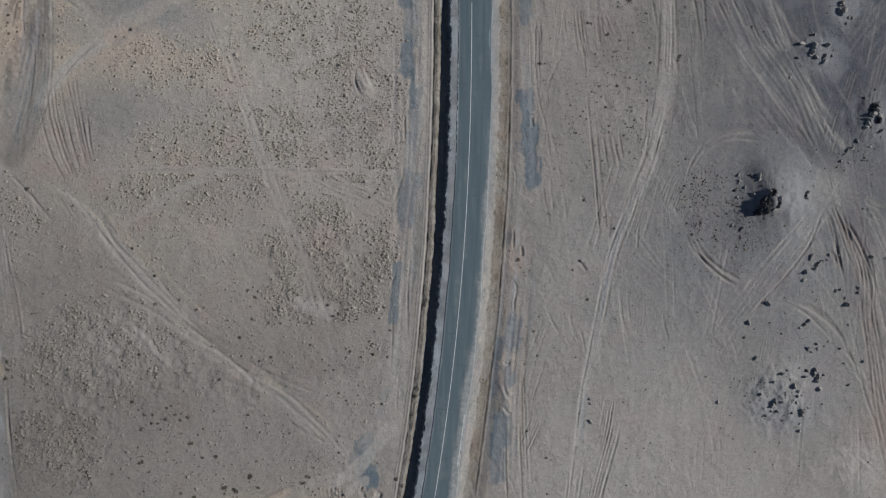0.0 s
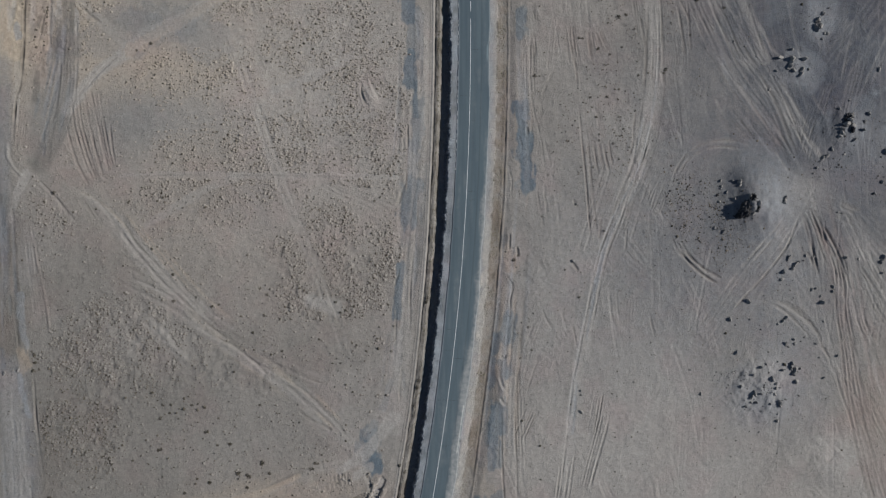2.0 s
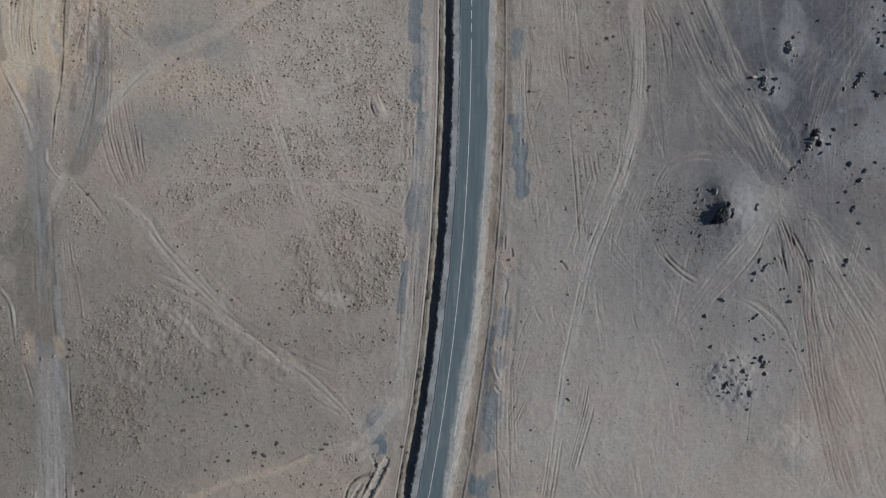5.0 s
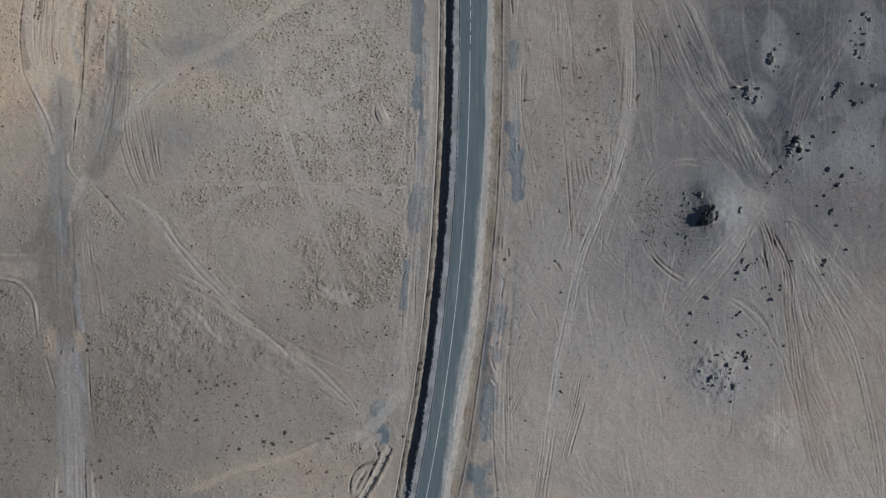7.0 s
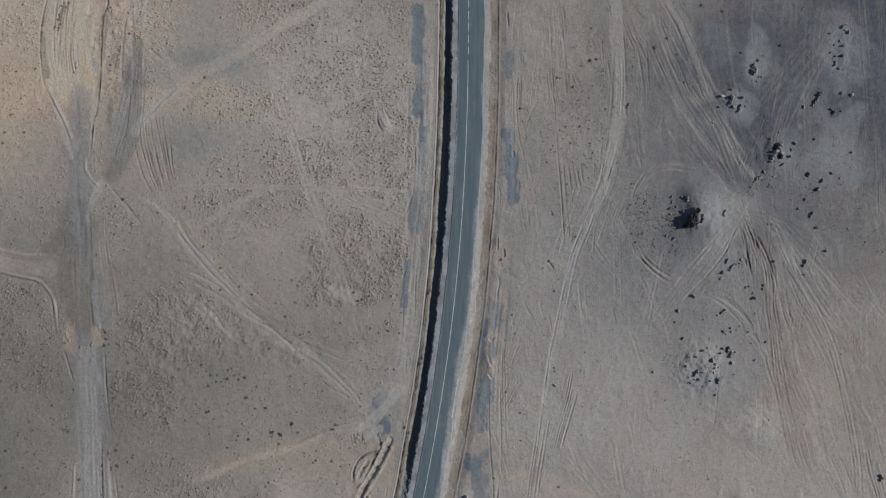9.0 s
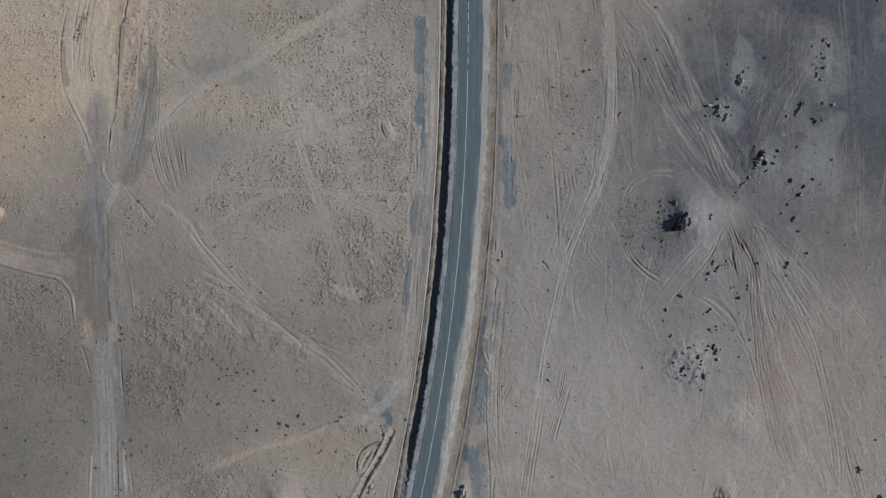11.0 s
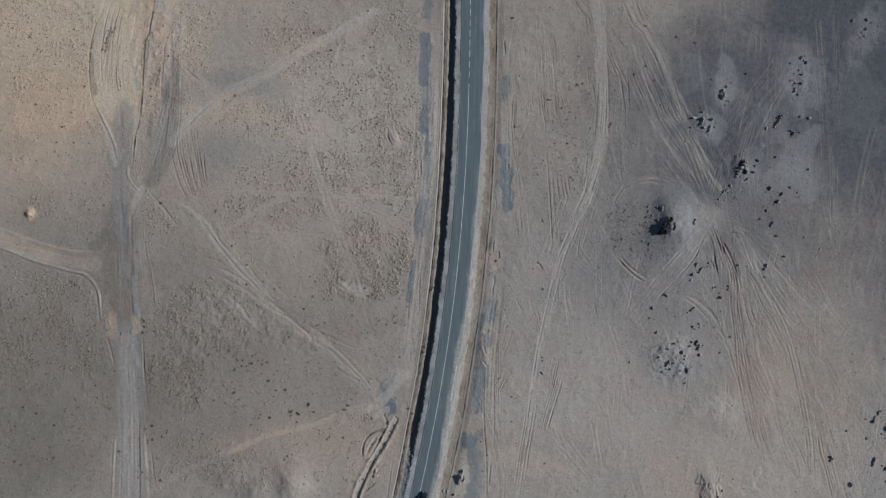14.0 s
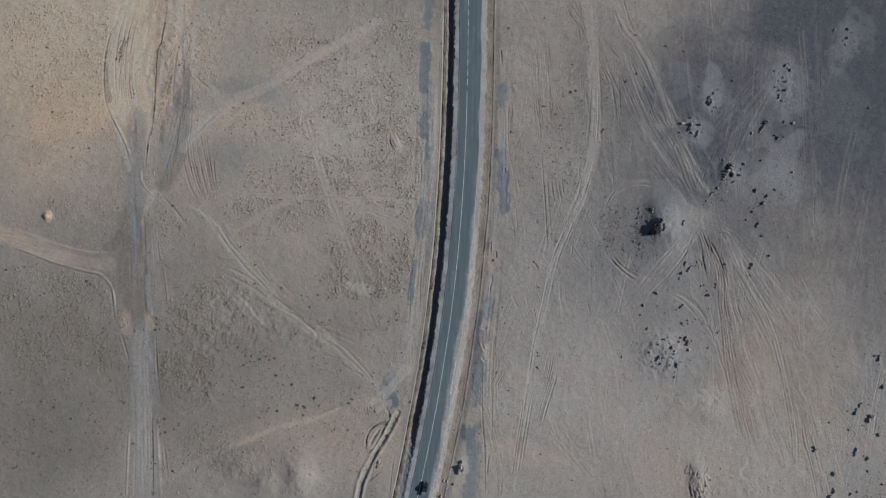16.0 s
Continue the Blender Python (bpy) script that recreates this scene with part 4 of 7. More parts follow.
smear([(8.4, -60.1), (8.9, -64.0)], 0.6, 'silt', 0.5)
smear([(8.7, -70.6), (9.1, -74.5)], 1.3, 'dust', 0.6)
smear([(13.6, -68.2), (13.4, -75.9), (13.6, -83.6)], 1.0, 'ash', 0.5)
smear([(7.5, -53.8), (9.5, -56.6), (12.2, -58.1)], 3.0, 'ochre', 0.18)
smear([(16.3, -65.8), (17.1, -73.9)], 1.0, 'dust', 0.5)
rut([(13.7, -30.1), (14.1, -32.0), (14.5, -32.9), (15.2, -33.8)], 0.55, 0.35, 'dust', 0.75)
rut([(13.7, -35.4), (14.5, -36.6), (15.2, -37.1)], 0.5, 0.3, 'dust', 0.7)
rut([(13.5, -25.3), (14.4, -25.9), (15.0, -25.3)], 0.5, 0.2, 'dust', 0.5)
rut([(20.1, 29.1), (20.3, 27.7)], 0.4, 0.35)
rut([(18.0, 27.4), (18.7, 25.5), (18.9, 24.6)], 0.28, 0.22)
rut([(19.9, 25.5), (20.6, 23.2), (20.7, 20.3)], 0.28, 0.26)
rut([(15.7, 19.4), (16.5, 16.6), (16.3, 13.8), (16.4, 11.3)], 0.3, 0.12, 'dust', 0.2)
rut([(16.0, 4.2), (15.9, -0.1)], 0.42, 0.32)
rut([(17.7, 0.4), (18.0, -1.3)], 0.42, 0.3)
rut([(15.4, -6.9), (16.5, -8.1), (16.6, -9.8), (16.1, -11.9), (16.0, -14.7)], 0.36, 0.18)
rut([(21.0, 52.5), (21.0, 48.4), (20.7, 43.1)], 0.3, 0.18)
rut([(21.7, 52.5), (22.0, 48.4), (21.8, 45.6)], 0.26, 0.22)
rut([(22.4, 56.6), (22.6, 54.1)], 0.32, 0.24)
rut([(26.4, 43.3), (25.5, 40.8), (24.6, 38.9), (23.9, 37.0), (23.5, 35.1), (23.6, 33.1), (23.2, 31.1)], 0.28, 0.24)
rut([(20.8, 43.3), (21.1, 37.0), (22.0, 31.9), (23.1, 28.1), (23.9, 23.0), (24.4, 17.9)], 0.28, 0.13, 'dust', 0.2)
rut([(24.1, 16.0), (24.4, 12.8), (24.8, 10.8), (24.6, 8.3)], 0.32, 0.26)
rut([(22.7, 30.0), (23.0, 25.5), (22.4, 22.5)], 0.25, 0.1, 'dust', 0.2)
rut([(22.4, 14.4), (23.0, 10.9), (23.6, 8.4), (24.1, 5.0)], 0.32, 0.2)
rut([(26.7, 22.0), (26.3, 17.9)], 0.25, 0.08, 'dust', 0.2)
rut([(20.3, 50.9), (20.1, 43.3), (20.3, 35.7)], 0.26, 0.08, 'dust', 0.2, n=4, gap=0.8)
rut([(17.9, -25.3), (18.3, -32.9), (18.5, -40.5), (18.8, -48.1), (19.2, -55.8)], 0.28, 0.08, 'dust', 0.2, n=2, gap=0.9)
rut([(17.0, -25.3), (16.9, -35.4), (16.8, -45.6)], 0.25, 0.06, 'dust', 0.2, n=2, gap=0.9)
rut([(23.0, -25.3), (20.8, -31.6), (19.8, -35.4)], 0.3, 0.06, 'dust', 0.2)
rut([(21.5, 58.3), (22.0, 54.3)], 0.36, 0.22)
rut([(17.7, 69.9), (18.2, 65.2)], 0.34, 0.25)
rut([(21.0, 54.1), (21.4, 46.3), (21.4, 40.1)], 0.3, 0.12, n=2, gap=0.8)
rut([(24.8, 83.2), (23.7, 79.7)], 0.3, 0.15)
rut([(29.0, 77.9), (28.5, 74.4)], 0.34, 0.2)
rut([(14.0, -37.2), (14.1, -48.8), (14.8, -60.4), (15.6, -68.1), (16.0, -85.5)], 0.34, 0.16)
rut([(17.1, -37.1), (17.4, -46.8), (17.8, -56.4), (17.7, -66.5)], 0.3, 0.1)
rut([(22.0, -37.0), (20.3, -41.3), (18.5, -45.6)], 0.3, 0.16, n=3, gap=1.1)
rut([(17.1, -68.1), (16.5, -75.8)], 0.35, 0.14)
rut([(21.2, -83.8), (21.6, -77.6)], 0.3, 0.12)
band([(16.3, -64.6), (23.6, -65.0), (29.5, -67.0), (35.3, -68.8), (41.2, -70.9)], 2.0, 'ochre', 0.14, 0.5)
smear([(27.8, -63.0), (27.2, -67.8)], 0.8, 'bank_shade', 0.3)

# parallel wheel ruts east of the road
rut([(30.6, 56.6), (30.7, 52.2), (31.2, 48.4), (32.0, 44.6), (32.5, 40.8), (32.5, 37.0)], 0.3, 0.12, 'rust', 0.14, n=2, gap=1)
rut([(34.8, 52.5), (35.3, 49.7), (35.9, 45.8)], 0.36, 0.28, 'rust', 0.14, n=2, gap=0.7)
rut([(36.7, 52.5), (37.6, 49.7), (38.9, 47.1), (40.3, 45.1)], 0.3, 0.12, 'rust', 0.14, n=2, gap=1.2)
rut([(32.3, 36.7), (32.6, 32.5), (33.1, 27.4), (33.5, 23.6), (33.9, 19.8), (34.3, 15.4), (34.7, 10.3), (35.1, 5.2), (35.3, 1.1)], 0.32, 0.2, 'rust', 0.14)
rut([(33.7, 35.9), (34.0, 31.9), (34.4, 28.1), (34.9, 24.3), (35.3, 19.2), (35.8, 14.1), (36.3, 9.0), (36.7, 3.9), (37.0, 1.1)], 0.32, 0.2, 'rust', 0.14)
rut([(36.6, 37.2), (37.1, 33.1), (37.7, 29.3), (38.4, 25.8)], 0.3, 0.15, 'rust', 0.14, n=2, gap=0.8)
rut([(36.1, 25.3), (36.6, 21.7), (37.2, 17.7)], 0.32, 0.22, 'rust', 0.14)
rut([(37.3, 25.8), (38.0, 21.7), (38.5, 18.8)], 0.32, 0.22, 'rust', 0.14)
rut([(38.2, 25.8), (39.1, 21.7), (39.9, 18.3)], 0.3, 0.2, 'rust', 0.14)
rut([(39.5, 27.1), (40.1, 23.0), (40.6, 19.6)], 0.3, 0.2, 'rust', 0.14)
rut([(35.1, 13.1), (35.3, 9.0), (35.3, 5.0)], 0.26, 0.1, 'rust', 0.14)
rut([(38.0, 8.0), (37.3, 2.4)], 0.26, 0.14, 'rust', 0.14)
rut([(46.0, 28.3), (45.2, 24.3), (44.2, 22.1)], 0.28, 0.2, 'rust', 0.14)
rut([(46.2, 33.4), (45.7, 30.0), (45.5, 26.5)], 0.32, 0.2, 'rust', 0.14)
rut([(43.9, 25.8), (43.6, 22.1)], 0.26, 0.14, 'rust', 0.14)
rut([(34.4, 35.1), (35.1, 29.3), (35.6, 25.5)], 0.28, 0.1, 'rust', 0.14, n=2, gap=0.8)
rut([(31.2, 52.2), (31.6, 47.1), (32.5, 42.7)], 0.28, 0.08, 'rust', 0.14, n=2, gap=1)
rut([(41.4, 56.0), (42.4, 48.4), (43.3, 40.8)], 0.26, 0.05, 'rust', 0.14, n=2, gap=1.4)
rut([(30.8, 74.1), (31.3, 67.9), (31.7, 62.1), (30.8, 57.8)], 0.32, 0.15, 'rust', 0.18, n=3, gap=1.1)
rut([(32.1, 76.0), (33.8, 68.9), (34.6, 61.8)], 0.32, 0.15, 'rust', 0.18, n=2, gap=0.9)
rut([(30.6, 58.2), (30.4, 51.4), (31.2, 44.6), (32.2, 40.4)], 0.3, 0.13, 'rust', 0.18, n=2, gap=1)
rut([(34.6, 52.8), (35.1, 48.6), (35.8, 44.4)], 0.36, 0.26, 'rust', 0.18)
rut([(36.8, 52.9), (38.2, 49.6), (39.8, 47.4)], 0.28, 0.14, 'rust', 0.18, n=2, gap=1)
rut([(28.0, 71.7), (29.3, 65.9), (29.9, 56.2)], 0.28, 0.08, 'rust', 0.18, n=3, gap=1)
rut([(27.4, 57.1), (26.5, 52.3), (25.3, 40.6)], 0.28, 0.06, 'rust', 0.18, n=2, gap=1.2)

# the pale double track that swings south past the ruts
band([(46.4, 92.5), (47.3, 87.6), (48.5, 78.0), (49.5, 68.3), (50.0, 58.7), (50.3, 56.6), (50.7, 49.7), (50.5, 43.3), (50.4, 38.2), (49.5, 31.9), (48.4, 27.4), (47.4, 23.6), (46.4, 20.1), (44.8, 16.4)], 2.2, 'dust', 0.4, 0.2)
band([(44.8, 16.4), (43.3, 12.2), (41.8, 7.7), (40.5, 5.0), (39.0, 1.4), (38.1, -1.8), (37.0, -6.5), (36.1, -11.3), (35.1, -16.4), (34.3, -20.4), (33.4, -25.3), (32.5, -29.3), (31.9, -33.5), (31.2, -39.2), (30.5, -45.6), (29.7, -51.9), (29.1, -57.0)], 1.7, 'dust', 0.34, 0.2)
rut([(49.4, 38.2), (48.5, 31.9), (47.4, 27.4), (46.4, 23.6), (45.4, 20.1), (43.8, 16.4), (42.3, 12.2), (40.8, 7.7), (39.5, 5.0), (38.0, 1.4), (37.1, -1.8), (36.0, -6.5), (35.1, -11.3), (34.1, -16.4), (33.3, -20.4), (32.4, -25.3), (31.5, -29.3), (30.9, -33.5), (30.2, -39.2), (29.5, -45.6), (28.7, -51.9), (28.1, -57.0)], 0.45, 0.06, 'dust', 0.25)
rut([(50.9, 58.7), (51.2, 56.6), (51.6, 49.7), (51.4, 43.3), (51.3, 38.2), (50.4, 31.9), (49.3, 27.4), (48.3, 23.6), (47.3, 20.1), (45.7, 16.4), (44.2, 12.2), (42.7, 7.7), (41.4, 5.0), (39.9, 1.4), (39.0, -1.8), (37.9, -6.5), (37.0, -11.3), (36.0, -16.4), (35.2, -20.4), (34.3, -25.3)], 0.45, 0.06, 'dust', 0.25)
band([(31.2, -39.2), (30.0, -48.4), (28.9, -57.1), (27.7, -65.9), (26.5, -77.5), (25.3, -87.2)], 1.2, 'dust', 0.25, 0.3)
rut([(31.2, -39.2), (30.0, -48.4), (28.9, -57.1), (27.7, -65.9), (26.5, -77.5), (25.3, -87.2)], 0.4, 0.08, 'dust', 0.25, n=2, gap=1.6)
rut([(48.1, 56.6), (48.6, 49.7), (48.5, 43.3), (48.1, 38.2), (47.2, 31.9), (46.5, 27.8)], 0.4, 0.26)
rut([(47.1, 56.6), (47.8, 52.2), (48.4, 48.4)], 0.34, 0.2)
rut([(46.5, 27.8), (45.8, 23.0), (45.0, 19.8), (43.3, 16.0), (42.0, 12.6), (40.9, 9.5), (39.9, 5.8), (38.4, 2.0), (37.0, -1.9)], 0.36, 0.16)
rut([(52.5, 56.6), (52.7, 49.7), (52.8, 43.3), (53.0, 38.0), (52.1, 31.9)], 0.32, 0.16)
rut([(51.6, 48.4), (51.8, 45.8)], 0.3, 0.16)
rut([(51.8, 36.3), (51.9, 33.1)], 0.3, 0.16, n=2, gap=1.4)
rut([(48.8, 25.5), (48.0, 22.7), (47.0, 20.2)], 0.3, 0.14, n=2, gap=0.7)
rut([(46.5, 17.9), (44.8, 12.2), (43.2, 6.7), (41.7, 2.7), (40.1, -1.8)], 0.34, 0.1, 'dust', 0.2, n=2, gap=1.0)
rut([(49.8, 56.0), (50.0, 48.4), (49.8, 39.5)], 0.36, 0.05, 'dust', 0.2, n=3, gap=1.2)
rut([(39.2, 86.5), (41.2, 82.6), (43.3, 79.8), (45.2, 77.9), (46.5, 75.0), (47.5, 71.2), (48.3, 64.0)], 0.45, 0.26)
rut([(39.7, 88.4), (42.8, 83.7), (45.6, 79.9), (46.7, 75.6)], 0.4, 0.2)
rut([(41.5, 88.5), (44.1, 83.7), (46.2, 78.7)], 0.32, 0.18)
rut([(43.8, 80.2), (44.5, 76.0), (45.0, 72.1)], 0.36, 0.28)
rut([(45.2, 78.3), (45.9, 73.7)], 0.36, 0.28)
rut([(38.5, 76.6), (40.1, 74.3), (42.1, 72.0)], 0.36, 0.28, n=2, gap=0.7)
rut([(46.0, 62.8), (46.5, 57.6), (47.5, 50.5)], 0.32, 0.2, n=2, gap=1)
rut([(48.3, 64.4), (48.9, 56.7), (48.8, 45.1), (48.3, 41.2)], 0.36, 0.22)
rut([(51.4, 64.9), (52.2, 56.8), (52.2, 48.6)], 0.32, 0.16)
rut([(43.8, 87.6), (45.1, 82.7)], 0.3, 0.16)
rut([(51.6, 72.3), (54.2, 66.5), (57.1, 60.4)], 0.36, 0.16, 'rust', 0.15)
rut([(52.3, 75.6), (55.1, 71.4), (58.5, 67.2)], 0.36, 0.16, 'rust', 0.15)
rut([(53.1, 73.6), (56.1, 70.0), (58.9, 67.8)], 0.36, 0.16, 'rust', 0.15)
rut([(51.7, 68.8), (53.7, 63.6), (56.2, 59.4)], 0.36, 0.16, 'rust', 0.15)
rut([(50.7, 69.7), (52.5, 64.5), (55.2, 58.4)], 0.36, 0.16, 'rust', 0.15)
rut([(55.8, 59.2), (57.1, 53.0), (58.0, 45.9)], 0.36, 0.16, 'rust', 0.15)
rut([(58.1, 61.2), (58.8, 55.0), (59.4, 46.9)], 0.36, 0.16, 'rust', 0.15)
rut([(54.3, 64.6), (57.3, 58.8), (59.4, 54.0)], 0.36, 0.16, 'rust', 0.15)
rut([(50.7, 76.1), (51.8, 70.3)], 0.36, 0.16, 'rust', 0.15)
rut([(54.6, 91.7), (56.2, 87.9), (58.3, 83.1), (61.1, 77.3), (63.7, 75.3), (65.9, 71.6), (68.3, 67.6), (70.4, 63.0), (72.9, 57.3), (74.9, 51.5), (77.0, 45.8), (78.7, 41.6)], 0.45, 0.12, 'dust', 0.28, n=2, gap=2.1)
band([(54.6, 91.7), (56.2, 87.9), (61.1, 77.9), (68.3, 67.6), (72.9, 57.3), (77.0, 45.8)], 1.5, 'dust', 0.22, 0.35)
rut([(58.9, 88.9), (61.0, 82.2), (63.3, 76.8)], 0.36, 0.2)
rut([(59.1, 65.1), (62.2, 57.0), (65.3, 50.3), (68.6, 43.2)], 0.4, 0.06, 'dust', 0.22, n=3, gap=1.8)
rut([(65.1, 59.4), (67.7, 54.3), (70.2, 48.5), (72.4, 44.1)], 0.36, 0.18, n=3, gap=1.2)
rut([(61.0, 68.6), (64.6, 61.0), (67.1, 54.2)], 0.3, 0.08, 'dust', 0.15, n=2, gap=1.4)
rut([(56.5, 53.0), (57.3, 46.2), (56.8, 40.4)], 0.3, 0.1, n=3, gap=1.2)

# wheel lines from the hub past the boulders
rut([(82.3, 8.9), (77.2, 2.6), (72.1, -3.4), (65.5, -12.3), (60.0, -20.2)], 0.4, 0.07, 'dust', 0.3)
rut([(83.0, 8.2), (78.1, 1.9), (73.0, -4.1), (66.9, -12.7), (61.4, -20.7)], 0.4, 0.06, 'dust', 0.3)
rut([(85.6, 10.1), (82.3, 1.2), (77.2, -5.7), (72.1, -11.3), (66.5, -17.4)], 0.4, 0.12, 'dust', 0.3)
rut([(74.4, -11.6), (78.6, -12.7), (82.8, -15.5), (86.5, -19.2), (88.4, -21.5)], 0.45, 0.14, 'dust', 0.3)
rut([(76.7, -11.3), (81.4, -12.7), (85.6, -15.5), (88.8, -18.8), (90.7, -21.1)], 0.45, 0.2, 'dust', 0.3)
rut([(56.2, 2.8), (59.0, -1.1), (62.7, -4.8), (66.9, -7.2)], 0.45, 0.22, 'dust', 0.3)
rut([(56.2, 1.0), (59.0, -3.0), (62.3, -6.0), (66.0, -8.3)], 0.45, 0.2, 'dust', 0.3)
rut([(86.0, 9.2), (87.6, 5.0), (88.8, -0.6), (90.0, -5.7)], 0.45, 0.1, 'rust', 0.2)
rut([(88.3, 9.4), (89.7, 4.0), (91.6, 0.8), (93.0, -2.5)], 0.45, 0.1, 'rust', 0.2)
rut([(89.7, 6.8), (92.0, 4.1), (94.4, -1.1), (95.8, -6.6), (96.3, -13.2), (96.5, -20.1)], 0.45, 0.13, 'rust', 0.2)
rut([(91.6, 5.4), (94.1, 0.8), (95.1, -2.9)], 0.45, 0.1, 'rust', 0.2)
rut([(94.9, -6.6), (95.1, -13.2), (95.6, -20.6)], 0.45, 0.08, 'rust', 0.2)

# rings left by a turning wheel round the mound
rut([(54.4, 15.6), (56.0, 19.8), (57.9, 22.7), (60.7, 24.8), (64.3, 26.0), (68.1, 26.4), (71.9, 25.8), (75.1, 24.3)], 0.42, 0.1, 'dust', 0.22)
rut([(55.6, 17.1), (58.5, 21.5), (62.4, 24.1), (66.8, 24.9), (71.6, 24.1)], 0.38, 0.07, 'dust', 0.2)

# single scars on the eastern flat
rut([(52.3, 18.2), (50.3, 14.1), (48.9, 10.0)], 0.3, 0.14, 'dust', 0.2, n=3, gap=1.3)
rut([(52.3, 12.2), (51.1, 9.3)], 0.3, 0.14, 'dust', 0.2, n=2, gap=1)
rut([(43.9, 5.5), (43.7, -0.1)], 0.28, 0.14, 'dust', 0.2)
rut([(49.3, -14.6), (50.0, -17.7), (50.8, -20.4)], 0.32, 0.22)
rut([(28.4, -14.5), (29.5, -18.9), (30.2, -20.2)], 0.4, 0.06, 'dust', 0.2)
rut([(30.6, -17.4), (31.5, -20.2), (31.9, -23.6)], 0.26, 0.12, 'dust', 0.2)
rut([(23.6, -2.2), (24.6, -4.7), (25.7, -6.7)], 0.26, 0.1, 'dust', 0.2, n=2, gap=0.9)
rut([(30.5, -2.3), (31.5, -3.7), (32.4, -5.0)], 0.5, 0.32)
rut([(23.6, -14.1), (24.9, -17.0), (26.4, -19.2)], 0.3, 0.1, 'dust', 0.2)
rut([(27.8, -20.2), (28.4, -21.2)], 0.3, 0.12, 'dust', 0.2, n=3, gap=0.8)
rut([(31.2, 11.8), (32.0, 10.7)], 0.45, 0.35)
rut([(45.2, -10.0), (44.7, -15.1), (44.4, -20.2)], 0.25, 0.05, 'dust', 0.2, n=2, gap=1.3)
rut([(38.2, -32.9), (37.0, -39.2), (35.7, -45.6)], 0.36, 0.1, 'dust', 0.2, n=2, gap=1.5)

# tracks that meet beside the mound
smear([(85.2, 15.6), (88.1, 15.1)], 2.6, 'dust', 0.12)
rut([(63.6, 53.5), (68.1, 46.5), (71.9, 40.8), (77.0, 33.8), (80.8, 28.1), (83.3, 23.6), (84.6, 19.6)], 0.4, 0.061, 'dust', 0.12, n=4, gap=1.5)
rut([(71.2, 53.5), (75.1, 45.8), (78.2, 40.8), (81.4, 34.4), (83.9, 28.1), (85.9, 22.4), (87.0, 18.9)], 0.42, 0.075, 'dust', 0.12, n=4, gap=1.5)
rut([(57.9, 53.5), (64.3, 45.8), (69.3, 38.2), (74.4, 31.9), (78.5, 26.5)], 0.36, 0.061, 'dust', 0.12, n=3, gap=1.7)
rut([(86.2, 24.3), (87.1, 28.7), (88.6, 32.5)], 0.32, 0.068, 'dust', 0.12, n=2, gap=1.4)
rut([(86.6, 19.6), (87.8, 24.3), (89.7, 30.6), (92.2, 38.2), (95.0, 44.8)], 0.32, 0.068, 'dust', 0.12, n=3, gap=1.6)
rut([(90.9, 12.4), (94.7, 9.7), (99.6, 6.7)], 0.45, 0.109, 'dust', 0.12, n=3, gap=1.5)
rut([(84.6, 10.0), (81.4, 6.7), (78.9, 3.7)], 0.32, 0.048, 'dust', 0.12, n=4, gap=1.4)
rut([(78.9, 3.9), (74.4, -1.1), (69.3, -7.5), (64.3, -13.8), (59.2, -21.7)], 0.36, 0.041, 'dust', 0.12, n=4, gap=1.5)
rut([(54.7, 16.4), (56.0, 19.8), (57.9, 22.7), (60.7, 24.8), (64.3, 26.0), (68.1, 26.4), (71.9, 25.8), (74.7, 24.3)], 0.42, 0.068, 'dust', 0.12)
rut([(56.0, 17.7), (58.5, 21.5), (62.4, 24.1), (66.8, 24.9), (71.2, 24.3)], 0.36, 0.048, 'dust', 0.12)
rut([(78.9, -12.6), (82.0, -14.5), (84.8, -16.6)], 0.32, 0.054, 'dust', 0.12)
rut([(79.8, -11.3), (82.7, -12.8), (85.2, -14.5), (87.1, -16.4), (89.4, -18.9), (90.9, -22.7), (93.0, -26.8)], 0.42, 0.122, 'dust', 0.12)
rut([(88.4, 0.1), (89.4, -3.7), (90.3, -7.5)], 0.32, 0.068, 'dust', 0.12, n=2, gap=1.3)
rut([(78.2, -20.2), (78.5, -25.3)], 0.28, 0.068, 'dust', 0.12, n=3, gap=1.2)
rut([(73.2, -20.2), (71.9, -25.3)], 0.28, 0.041, 'dust', 0.12, n=3, gap=1.2)
rut([(69.3, 32.1), (71.2, 30.0), (73.2, 27.4), (74.8, 25.3)], 0.4, 0.14, 'rust', 0.15, n=2, gap=0.9)
rut([(77.6, 29.6), (79.5, 27.4), (81.4, 24.9), (83.4, 20.8)], 0.38, 0.084, 'rust', 0.15, n=2, gap=1)
rut([(87.6, 10.0), (89.7, 5.2), (91.1, 1.1)], 0.44, 0.14, 'rust', 0.15, n=2, gap=1.1)
rut([(89.2, 6.7), (91.7, 1.1)], 0.42, 0.14, 'rust', 0.15)
rut([(90.9, 6.1), (92.8, 2.7), (94.2, -0.1)], 0.42, 0.168, 'rust', 0.15)
rut([(54.4, 3.6), (56.0, 0.1), (57.9, -1.9), (60.5, -4.3), (63.0, -6.3), (66.3, -8.4)], 0.5, 0.196, 'rust', 0.15)
rut([(55.6, 2.2), (59.2, -1.8), (63.0, -4.7), (66.7, -6.6)], 0.42, 0.154, 'rust', 0.15)
rut([(91.9, 1.4), (94.1, -2.4), (95.4, -6.2), (96.6, -10.0)], 0.42, 0.154, 'rust', 0.15, n=2, gap=1.2)
rut([(86.9, 0.1), (89.0, -3.7), (89.7, -6.2)], 0.4, 0.14, 'rust', 0.15)
